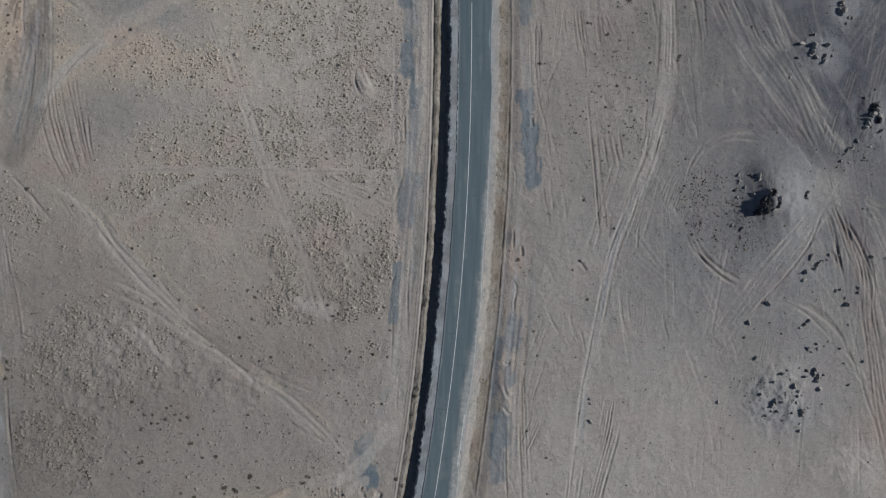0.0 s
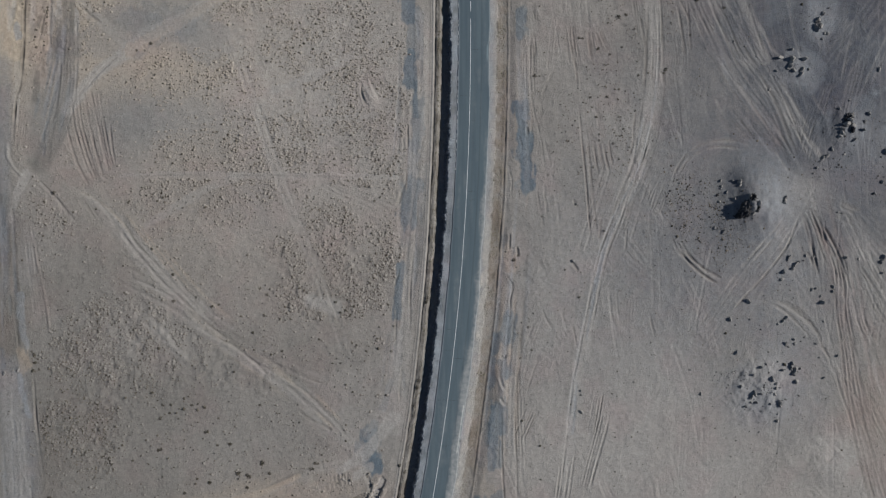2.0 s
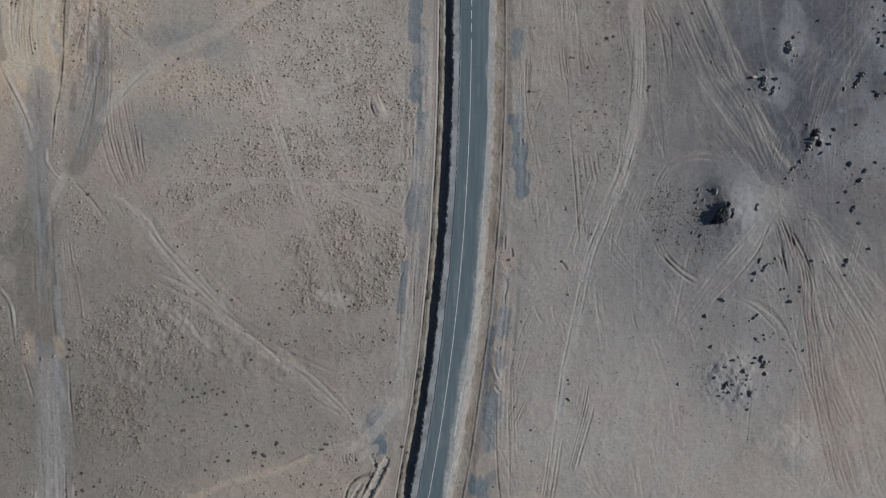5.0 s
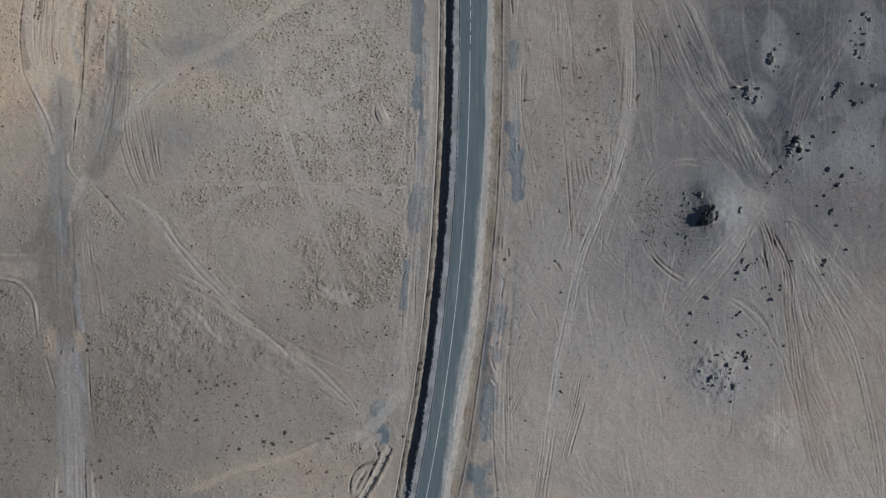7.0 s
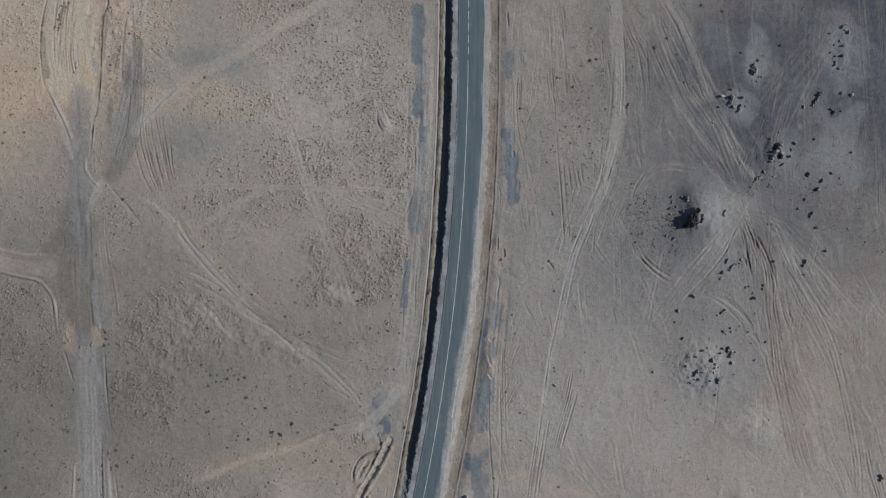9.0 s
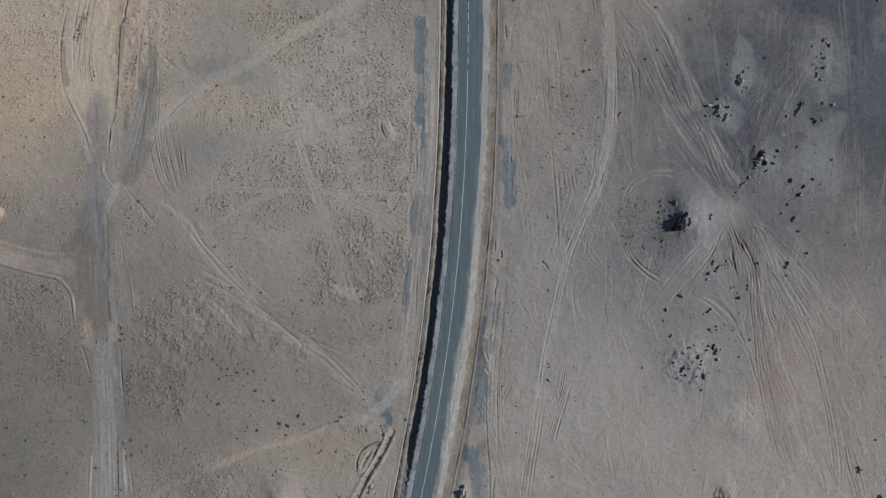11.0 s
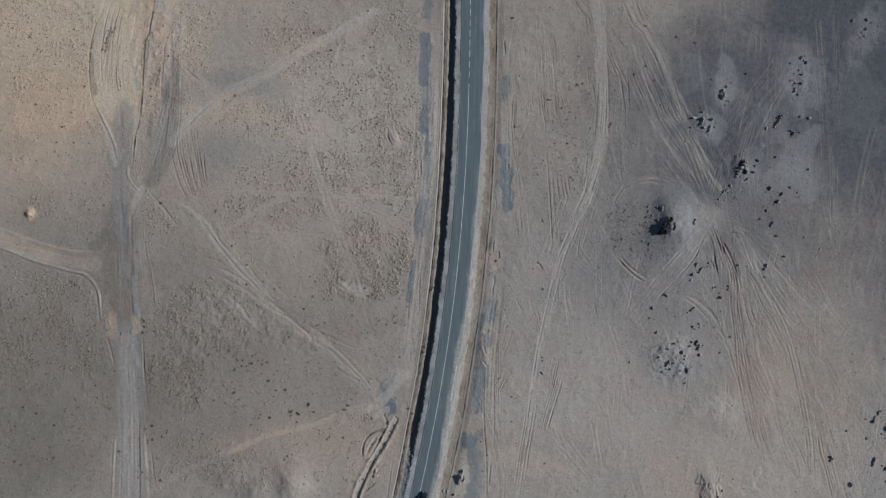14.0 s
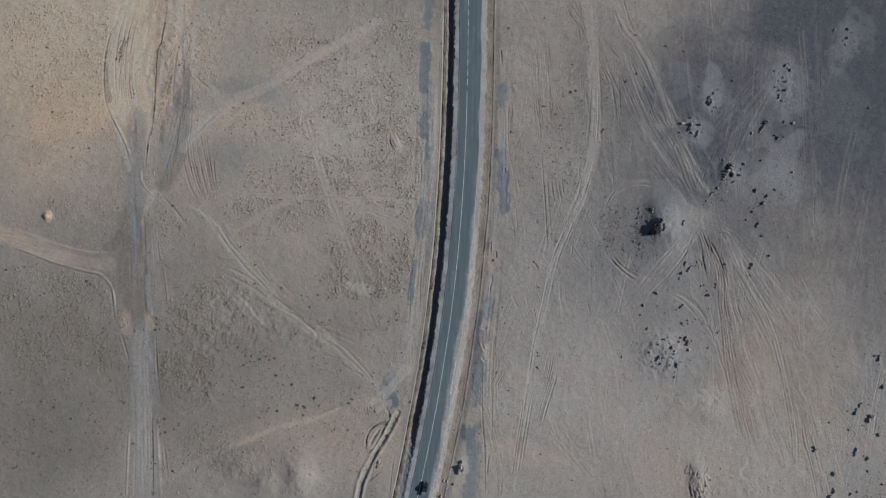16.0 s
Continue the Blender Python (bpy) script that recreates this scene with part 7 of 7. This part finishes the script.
boulders([(97.4, 61.2, 0.46), (103.9, 72, 0.31), (106.1, 23.6, 0.54), (108.9, 19.6, 0.7), (110, 21.8, 0.54), (105.1, 16.4, 0.39), (103.4, 13.7, 0.39), (107.1, 12, 0.77), (108.6, 8.2, 0.54), (111.6, 1.5, 0.54), (105.3, -2.3, 0.81), (105.2, -5.4, 0.39), (118.7, 30.3, 0.46), (115.2, 22.7, 0.39), (112.8, 24.2, 0.39), (90, 55, 0.77), (91.1, 56.8, 0.58), (90.4, 53.9, 0.58), (92, 52, 0.46), (136.1, 76.7, 0.62), (136.2, 79.8, 0.39), (131.8, 79.5, 0.46), (137.8, 78.9, 0.31), (135.8, 74.5, 0.39), (144.3, 53.1, 0.46), (102, 32.8, 0.5), (100.5, 28.9, 0.54), (101, 30.9, 0.39), (118.1, 8.1, 0.39), (123, 4.3, 0.31)])
boulders([(88.9, -1.4, 0.39), (99.5, -2.1, 0.35)])
boulders([(7.4, -73.3, 1.16), (7, -74.9, 1.06), (7.7, -71.6, 0.77), (8.2, -74.3, 0.87), (1.9, -78.3, 0.58), (2.8, -78.5, 0.68), (5.2, -79.4, 0.58), (1, -83.8, 0.58), (2.6, -84.3, 0.39)], pale=True)

shrubs([(33.3, 50.7, 0.38), (39.4, 54.5, 0.32), (37.2, 48.4, 0.32), (39.8, 46.9, 0.38), (38.9, 44.3, 0.32), (41.7, 45.1, 0.36), (42.7, 48.6, 0.32), (45.8, 53, 0.32), (46.4, 45.3, 0.3), (46.7, 41.9, 0.36), (34.4, 41, 0.25), (37.1, 39.6, 0.25), (35.2, 36.6, 0.38), (39.2, 36.7, 0.41), (47.1, 36.1, 0.3), (46, 33.5, 0.3), (36.6, 31.9, 0.38), (41.4, 31.2, 0.33), (42, 31.9, 0.3), (43.1, 29.1, 0.3), (40.9, 28.1, 0.3), (41.4, 27.3, 0.3), (40.6, 25.5, 0.36), (42, 21.8, 0.33), (37.3, 27.7, 0.3), (37.3, 26.2, 0.3), (35.8, 19.8, 0.3), (24.4, 42, 0.25), (23, 41.7, 0.25), (28.7, 32.3, 0.25)])
shrubs([(25.5, 23.6, 0.25), (26.3, 23.5, 0.25), (23.6, 8, 0.3), (41.1, -43.7, 0.28), (30.6, -37, 0.25), (38, -36.8, 0.25), (20.3, -18.5, 0.36), (21.2, -23.9, 0.36), (18.4, -25.9, 0.3), (32.5, -11.3, 0.43), (29.1, -4.7, 0.3), (38.5, 4.6, 0.38), (53.2, 43.3, 0.57), (52.8, 42.4, 0.38), (59.2, 51.6, 0.32), (61.7, 37, 0.25)])
shrubs([(-3.7, -11.6, 0.64), (-4.1, -12.6, 0.51), (-5.8, -31.4, 0.64), (-6.2, -32.9, 0.64), (-7.1, -37.3, 0.44), (-10.4, -51.7, 0.51), (-9.1, -53.2, 0.51), (16.9, -2.4, 0.51), (17.9, -1.4, 0.38), (-3, -8.1, 0.38)])
shrubs([(-56.4, 16.6, 0.43), (-64.6, -6, 0.51), (-64.6, -12.4, 0.56), (-55.5, -13.7, 0.43), (-75.4, 11.3, 0.51), (-69.7, 0.1, 0.43), (-53.8, -13.2, 0.36), (-59.2, -11.4, 0.36), (-93.2, 13.5, 0.57), (-70.1, 49.4, 0.51), (-69.1, 44.6, 0.41), (-69.3, 41.8, 0.46), (-73.5, 47.6, 0.38), (-71.6, 47.6, 0.38), (-54.4, 28.1, 0.43), (-42.9, -15.7, 0.46), (-45.7, -19.9, 0.51), (-38.6, -24.3, 0.43), (-43.9, -9.3, 0.38), (-42.2, -10.8, 0.43), (-15.2, -6.2, 0.43), (-16.1, -9.7, 0.3), (-15.2, 12.6, 0.38), (-16.5, 11.6, 0.38), (-23.4, -14.6, 0.46), (-29.7, -21.5, 0.41), (-34.5, -41.4, 0.38), (-30, -51.3, 0.38), (-31.1, -52.6, 0.43), (-41.4, -33.1, 0.33)])
shrubs([(-43.9, -37.3, 0.38), (-43.4, -51.3, 0.57), (-48.8, -53.6, 0.51), (-46.9, -54.1, 0.56), (-56.4, -43.7, 0.43), (-67.6, -47.9, 0.51), (-67.8, -40.5, 0.51), (-65.5, -39.2, 0.43), (-67.2, -37.3, 0.43), (-69.8, -34.4, 0.51), (-65.3, -37.3, 0.43), (-62.1, -35.7, 0.43), (-60.2, -37.3, 0.38), (-57.2, -38, 0.38), (-53.8, -40.5, 0.41), (-54.1, -46.9, 0.41), (-50.9, -46.6, 0.43)])
shrubs([(-79.5, -51.4, 0.43), (-74.5, -50.7, 0.38), (-67.3, -54.5, 0.36), (-55.8, -55.8, 0.46), (-64.5, -52.2, 0.3), (-60.2, -27.8, 0.38), (-20.8, -23, 0.38), (-21.7, -22.4, 0.33), (-12.4, -24.3, 0.38), (-11.9, -18.3, 0.33), (-13.2, -13.2, 0.36), (-24.6, -27.2, 0.3), (-22.1, -27.8, 0.3), (-19.1, -32.9, 0.28), (-36.1, 48.4, 0.38), (-42.4, 45.2, 0.43), (-46.6, 31.2, 0.38), (-30.4, 19.2, 0.33), (-25.9, -12.6, 0.46), (-24.6, -15.1, 0.46), (-83.1, 9.7, 0.38), (-47.5, 37.6, 0.33), (-98, -25.3, 0.51), (-97.8, -27.2, 0.51), (-98.3, -29.1, 0.57)])
shrubs([(-94.3, -59.6, 0.58), (-94, -64.1, 0.66), (-91.1, -63, 0.5), (-89.6, -61.8, 0.43), (-98.4, -64, 0.5), (-98.2, -66.7, 0.5), (-97.2, -74.8, 0.5), (-97.7, -85.1, 0.58), (-126.1, -70.9, 0.5), (-132.9, -64.8, 0.46), (-121.3, -65.1, 0.43), (-108.4, -54.4, 0.46), (-138.9, -72.4, 0.58), (-136.9, -73.5, 0.5), (-113.2, -46.9, 0.46), (-129.9, -43.5, 0.46), (-126.5, 37.6, 0.46), (-128.7, 29.4, 0.46), (-123.6, 42.5, 0.43), (-128.1, 32.5, 0.43), (-135.2, 44.7, 0.5), (-122.5, 32.6, 0.46), (-134.6, 26.3, 0.39), (-122, -13, 0.58), (-121, -14, 0.5), (-56.9, -43.8, 0.5), (-51.2, -46.7, 0.5), (-68.2, -48.1, 0.54), (-49.3, -53.7, 0.5), (-46.4, -54.5, 0.58)])
shrubs([(-56, -55.9, 0.54), (-41.5, -53.7, 0.46), (-43.2, -51, 0.58), (-46.9, -57.1, 0.46), (-31.7, -52.6, 0.5), (-30.6, -51.2, 0.46), (-36.1, -61.7, 0.46), (-36.9, -62.4, 0.39), (-62, -58.4, 0.46), (-30.3, -75.6, 0.39), (34.7, -68.4, 0.43), (33.2, -39, 0.5), (41.9, 55.9, 0.58), (43.6, 56.4, 0.5), (32.5, 50.9, 0.5), (36.9, 48.1, 0.46), (64.2, 62.7, 0.54), (60.6, 59.9, 0.54), (63.7, 76, 0.46), (67.2, 58.1, 0.43), (74, 72.4, 0.54), (80.3, 70.6, 0.5), (20.1, 77.3, 0.58), (21.9, 41.7, 0.46), (139.5, -51.1, 0.39), (139.9, -66, 0.29)])

# dark growth that follows the old ruts of the dirt road
shrub_row([(-96.7, 84), (-97.7, 77.2), (-98.5, 70.4), (-99.9, 66.1), (-100.2, 62.3), (-100.4, 54.9)])
shrub_row([(-111.1, 70.9), (-112.7, 67.4), (-113.8, 62.7)])
shrub_row([(-110.2, 70.2), (-111.6, 67), (-112.8, 62)])
shrub_row([(-116.8, 66.1), (-117.9, 58.3), (-118, 53.5)])
shrub_row([(-95.7, 60.8), (-97.5, 55), (-97.8, 49.2)])
shrub_row([(-94.5, 58), (-95.5, 52), (-96.2, 46)])
shrub_row([(-108.1, 53.7), (-107.7, 50.5)])
shrub_row([(-96.4, -58.3), (-96.1, -65.1)])
shrub_row([(-99, -57.4), (-98.3, -67.1), (-97.7, -86.4)])
shrub_row([(-98.5, -24.1), (-97.9, -29.3)])
shrub_row([(14.5, -71.6), (15.2, -68.1), (15.5, -66.2)])
boulders([(-105.1, -29.7, 0.5), (-101.8, -29.0, 0.42), (87.4, -73.7, 0.34), (90.8, -79.8, 0.4), (91.7, -77.8, 0.32), (93.2, -75.8, 0.36), (89.9, -81.7, 0.34), (89.0, -75.0, 0.3), (85.1, -73.7, 0.25)])
boulders([(72.3, 12.9, 0.55), (73.2, 11.9, 0.5), (73.9, 10.9, 0.62), (74.1, 9.6, 0.5), (73.3, 8.6, 0.45), (70.5, 16.2, 0.62), (71.9, 9.1, 0.5), (69.0, 16.5, 0.35), (67.6, 13.8, 0.35), (66.5, 15.2, 0.3)])


# ---- the pickup truck on the road ----
M_PAINT = plain_material("dark_blue_paint", (0.020, 0.030, 0.045), 0.35, 0.05)
M_GLASS = plain_material("tinted_glass", (0.012, 0.015, 0.018), 0.08, 0.02)
M_BED = plain_material("grey_bed_cover", (0.14, 0.165, 0.20), 0.5, 0.1)
M_TYRE = plain_material("tyre_rubber", (0.02, 0.02, 0.021), 0.9)
M_RIM = plain_material("alloy", (0.5, 0.5, 0.51), 0.35, 0.05, metal=0.9)
M_LAMP = plain_material("lamp_glass", (0.55, 0.56, 0.57), 0.15, 0.05)
M_TAIL = plain_material("tail_lamp_red", (0.25, 0.015, 0.012), 0.2, 0.05)


def loft(sections, bevel=0.06):
    """A closed body from cross sections (y, half width, low, high, half width at the top)."""
    bm = bmesh.new()
    rings = [[bm.verts.new(p) for p in ((-w, y, z0), (w, y, z0), (w, y, z0 + (z1 - z0) * 0.6), (t, y, z1), (-t, y, z1), (-w, y, z0 + (z1 - z0) * 0.6))] for y, w, z0, z1, t in sections]
    for a, b in zip(rings, rings[1:]):
        for k in range(6):
            bm.faces.new((a[k], a[(k + 1) % 6], b[(k + 1) % 6], b[k]))
    bm.faces.new(rings[0]), bm.faces.new(rings[-1][::-1])
    bmesh.ops.recalc_face_normals(bm, faces=bm.faces)
    bmesh.ops.bevel(bm, geom=list(bm.edges), offset=bevel, segments=2, affect="EDGES", clamp_overlap=True)
    return bm


def slab(x, y, z, sx, sy, sz, bevel=0.02, tilt=0.0):
    bm = bmesh.new()
    bmesh.ops.create_cube(bm, size=1.0)
    bmesh.ops.transform(bm, matrix=pose(x, y, z, tilt) @ Matrix.Diagonal((sx, sy, sz, 1)), verts=bm.verts)
    bmesh.ops.bevel(bm, geom=list(bm.edges), offset=bevel, segments=2, affect="EDGES", clamp_overlap=True)
    return bm


def disc(x, y, z, r, width):
    bm = bmesh.new()
    bmesh.ops.create_cone(bm, cap_ends=True, segments=24, radius1=r, radius2=r, depth=width)
    bmesh.ops.transform(bm, matrix=pose(x, y, z, 0, 90, 0), verts=bm.verts)
    bmesh.ops.bevel(bm, geom=[e for e in bm.edges if len(e.link_faces) == 2 and e.calc_face_angle(0) > 1], offset=0.03, segments=2, affect="EDGES")
    return bm


def pickup_truck(x, y, turn):
    truck = new("pickup_truck")
    part("body", loft([(-2.35, 0.86, 0.42, 0.95, 0.82), (-2.2, 0.92, 0.36, 1.02, 0.86), (0.9, 0.93, 0.34, 1.04, 0.86), (1.9, 0.90, 0.36, 0.98, 0.78), (2.3, 0.80, 0.42, 0.80, 0.66)]), M_PAINT, truck)
    cab = part("cab", loft([(-0.75, 0.84, 0.98, 1.62, 0.68), (-0.55, 0.85, 0.98, 1.74, 0.70), (0.35, 0.85, 0.98, 1.74, 0.70), (1.15, 0.80, 0.98, 1.06, 0.70)], 0.05), M_PAINT, truck)
    part("windscreen", slab(0, 0.80, 1.42, 1.30, 0.86, 0.03, 0.01, -40), M_GLASS, cab, "dark tinted windscreen")
    part("rear_window", slab(0, -0.74, 1.38, 1.18, 0.03, 0.42, 0.01, 8), M_GLASS, cab)
    for side in (-1, 1):
        part("side_window", slab(side * 0.80, 0.05, 1.36, 0.04, 1.3, 0.36, 0.01), M_GLASS, cab)
        part("wing_mirror", slab(side * 1.03, 0.72, 1.12, 0.20, 0.10, 0.15, 0.03), M_PAINT, truck)
        part("headlight", slab(side * 0.58, 2.26, 0.72, 0.32, 0.12, 0.14, 0.03), M_LAMP, truck, "clear headlight")
        part("tail_light", slab(side * 0.80, -2.36, 0.80, 0.12, 0.06, 0.26, 0.02), M_TAIL, truck, "red tail light")
        for fore in (-1.45, 1.5):
            tyre = part("wheel", disc(side * 0.82, fore, 0.36, 0.36, 0.24), M_TYRE, truck)
            part("rim", disc(side * 0.935, fore, 0.36, 0.21, 0.03), M_RIM, tyre, "alloy rim")
    part("bed_cover", slab(0, -1.55, 1.05, 1.58, 1.45, 0.07, 0.03), M_BED, truck, "blue-grey load bed cover")
    part("bumper", slab(0, 2.32, 0.46, 1.60, 0.16, 0.20, 0.05), M_TYRE, truck)
    part("bumper", slab(0, -2.42, 0.48, 1.60, 0.14, 0.18, 0.05), M_TYRE, truck)
    truck.matrix_world = pose(x, y, 0.09, 0, 0, turn)
    return tagged(truck, "dark blue pickup truck with a blue-grey load bed cover", "vehicle")


pickup_truck(-4.7, -81.0, -9)

# two stones lying on the asphalt
for _sx, _sy in ((3.4, -44.4), (4.15, -45.8)):
    _stone = new("stone", BOULDERS[3])
    _stone.matrix_world = pose(_sx, _sy, 0.12, 0, 0, 40) @ Matrix.Diagonal((0.17, 0.15, 0.14, 1))
    tagged(_stone, "small dark stone lying on the asphalt", "rock", "stones on the road")


# ---- scrub tufts and pebbles, too many to count ----
def lumps(name, x, y, size, label, material, seed, tall=1.0):
    """Many small tufts in one mesh: each a low ragged wedge on four feet."""
    rnd = np.random.RandomState(seed)
    n = len(x)
    z = ground_z(x, y)
    turn = rnd.uniform(0, 6.283, n)[:, None]
    verts = np.empty((n, 6, 3))
    feet = np.arange(4) * np.pi / 2 + turn
    out = size[:, None] * rnd.uniform(0.75, 1.3, (n, 4))
    verts[:, :4, 0], verts[:, :4, 1] = x[:, None] + out * np.cos(feet), y[:, None] + out * np.sin(feet)
    verts[:, :4, 2] = z[:, None] - 0.04
    tops = np.arange(2) * np.pi + turn + 0.8
    out = size[:, None] * rnd.uniform(0.25, 0.6, (n, 2))
    verts[:, 4:, 0], verts[:, 4:, 1] = x[:, None] + out * np.cos(tops), y[:, None] + out * np.sin(tops)
    verts[:, 4:, 2] = z[:, None] + size[:, None] * tall * rnd.uniform(0.6, 1.2, (n, 2))
    faces = np.array([(0, 1, 4), (1, 2, 5), (1, 5, 4), (2, 3, 5), (3, 0, 4), (3, 4, 5)])
    mesh = bpy.data.meshes.new(name)
    loops = (faces[None] + 6 * np.arange(n)[:, None, None]).astype(np.int32).ravel()
    mesh.vertices.add(6 * n)
    mesh.vertices.foreach_set("co", verts.astype(np.float32).ravel())
    mesh.loops.add(len(loops))
    mesh.loops.foreach_set("vertex_index", loops)
    mesh.polygons.add(len(loops) // 3)
    mesh.polygons.foreach_set("loop_start", np.arange(0, len(loops), 3, dtype=np.int32))
    mesh.update(calc_edges=True)
    for key in ("loam", "ochre", "sand") if material is M_MOUND else ():
        mesh.attributes.new(key, "FLOAT", "POINT").data.foreach_set("value", np.repeat(at_grid(SOIL[key], x, y), 6).astype(np.float32))
    mesh.materials.append(material)
    return tagged(new(name, mesh), label, "scrub", kind="stuff")


def scatter(count, bounds, density, seed):
    rnd = np.random.RandomState(seed)
    cell = math.sqrt((bounds[2] - bounds[0]) * (bounds[3] - bounds[1]) / count)      # one to a cell, so they keep apart
    x, y = np.meshgrid(np.arange(bounds[0], bounds[2], cell), np.arange(bounds[1], bounds[3], cell))
    x, y = (v.ravel() + rnd.uniform(0, 0.95 * cell, v.size) for v in (x, y))
    count = len(x)
    u = x - road_x(y)
    keep = rnd.uniform(0, 1, count) < density(x, y) * (1 - 0.93 * np.clip(at_grid(CLEARED, x, y), 0, 1))
    keep &= (u < -6.0) | (u > 6.4)                      # none on the road and its shoulders
    return x[keep], y[keep], rnd


_x, _y, _r = scatter(560000, (-160, -92, 160, 92), scrub_density, 31)
_size = np.clip(_r.gamma(4.0, 0.029, len(_x)), 0.06, 0.36)
lumps("scrub_tufts", _x, _y, _size, "thousands of small dry scrub tufts dotting the sand", M_TUFT, 32, 0.75)
# a paler lump east of each dark tuft: lit and shaded sides by colour
_turn = (_r.uniform(0, 1, len(_x)) < 0.9 - 0.9 * at_grid(SOIL['loam'], _x, _y) - 0.5 * np.exp(-((_x + 28) / 13) ** 2 - ((_y + 5) / 13) ** 2)) & (_x < road_x(_y))
lumps("sand_mounds", _x[_turn] + 1.0 * _size[_turn] + _r.uniform(0.0, 0.12, _turn.sum()), _y[_turn] + _r.normal(0.03, 0.06, _turn.sum()), np.clip(1.35 * _size[_turn], 0.12, 0.42), "low pale mounds of sand that form the sunlit east sides of the tufts", M_MOUND, 36, 0.68)
# clumps of darker scrub: east, north, half size
CLUMPS = [(-24.5, -12.5, 3.2), (-31, -13.5, 2.4), (-15.5, -22.5, 2.2), (-24, -30.5, 1.8), (-22, -16.5, 2.2), (-60, -38, 4.0), (-66, -46, 3.0)]


def dark_density(x, y):
    d = np.clip(scrub_density(x, y) + 0.05, 0, 1) * 0.07
    west = 1 - step(-24, -12, x - road_x(y))
    d = d + west * (0.05 * (1 - step(-30, 0, y)) + 0.13 * (1 - step(-112, -98, x)) * (1 - step(-14, 6, y))) * np.clip(0.7 + 0.9 * value_noise(x, y, 8.0, 87), 0.1, 1.6)
    for cx, cy, r in CLUMPS:
        d = d + 0.8 * np.exp(-1.5 * ((x - cx) ** 2 + (y - cy) ** 2) / r ** 2)
    return np.clip(d, 0, 1)


_x, _y, _r = scatter(50000, (-160, -92, 160, 92), dark_density, 37)
lumps("dark_scrub", _x, _y, np.clip(_r.gamma(5.0, 0.042, len(_x)), 0.1, 0.5), "small dark twiggy scrub among the dry tufts", M_TWIG, 38)


_x, _y, _r = scatter(90000, (-160, -92, 160, 92), lambda x, y: np.clip(0.16 + 0.14 * rough_noise(x, y, 9.0, 2, 141), 0, 1), 39)
lumps("pebbles", _x, _y, np.clip(_r.gamma(3.0, 0.032, len(_x)), 0.05, 0.26), "scattered pebbles and stubs of dead scrub", M_PEBBLE, 40, 0.9)


def verge_grass(seed):
    """Dry grass on the road's banks."""
    rnd = np.random.RandomState(seed)
    y = rnd.uniform(-92, 92, 9000)
    u = np.where(rnd.uniform(0, 1, 9000) < 0.55, np.clip(rnd.normal(7.3, 0.6, 9000), 6.3, 8.5), rnd.normal(-7.6, 0.4, 9000))
    keep = rnd.uniform(0, 1, 9000) < np.clip(0.55 + rough_noise(u + 40, y, 5.0, 3, 121), 0.05, 1)
    return u[keep] + road_x(y[keep]), y[keep], rnd


_x, _y, _r = verge_grass(47)
lumps("verge_grass", _x, _y, np.clip(_r.gamma(4.0, 0.022, len(_x)), 0.04, 0.2), "dry olive and straw grass along the road banks", M_GRASS, 48, 0.9)


def verge_clods(seed):
    """Pale crumbling clods along the lip of the ditch."""
    rnd = np.random.RandomState(seed)
    y = rnd.uniform(-80, 92, 5200)
    u = -4.95 + np.abs(rnd.normal(0, 0.32, 5200)) * np.where(rnd.uniform(0, 1, 5200) < 0.6, -1, 1)
    return u + road_x(y), y, rnd


_x, _y, _r = verge_clods(49)
lumps("verge_clods", _x, _y, np.clip(_r.gamma(4.0, 0.034, len(_x)), 0.06, 0.32), "pale bluish clods crumbling into the roadside ditch", M_CLOD, 50, 0.8)


def spoil(seed):
    """Clods thrown up along the cut bank."""
    rnd = np.random.RandomState(seed)
    x, y = [], []
    for points, side in SPOIL:
        line = smooth_line(points, 0.22)
        keep = rnd.uniform(0, 1, len(line)) < 0.6
        x.append(line[keep, 0] + rnd.normal(side, 0.28, keep.sum()))
        y.append(line[keep, 1] + rnd.normal(0, 0.28, keep.sum()))
    return np.concatenate(x), np.concatenate(y), rnd


_x, _y, _r = spoil(53)
lumps("spoil_clods", _x, _y, np.clip(_r.gamma(4.0, 0.05, len(_x)), 0.08, 0.45), "dry clods thrown up along the cut bank", M_SPOIL, 54, 1.0)

# broken stone round the boulders
STONY = [(75, -32, 9, 8, 1.0), (81, -15, 7, 6, 0.7), (95, 28, 6, 9, 1.0), (92, 21, 5, 4, 0.9), (84, 44, 6, 5, 1.0), (89, 54, 4, 5, 0.8), (83, -5, 6, 5, 0.6), (108, 20, 9, 8, 0.8), (117, 57, 5, 8, 0.9), (112, 44, 5, 5, 0.8), (138, 73, 6, 6, 0.6), (146, -58, 8, 8, 0.9), (142, -80, 9, 8, 0.9), (150, -37, 5, 5, 0.8), (70, 9, 6, 7, 1.2), (66, 6, 9, 8, 0.9), (58, 9, 9, 9, 0.9)]


def stone_density(x, y):
    d = np.zeros_like(x)
    for cx, cy, rx, ry, share in STONY:
        d = np.maximum(d, share * np.exp(-1.4 * (((x - cx) / rx) ** 2 + ((y - cy) / ry) ** 2)))
    return d * np.clip(0.5 + rough_noise(x, y, 3.0, 2, 111), 0, 1.4) * 0.8


_x, _y, _r = scatter(150000, (50, -92, 160, 92), stone_density, 43)
lumps("broken_stones", _x, _y, np.clip(_r.gamma(1.5, 0.052, len(_x)), 0.045, 0.48), "small broken stones strewn between the boulders", M_STONE, 44, 0.8)
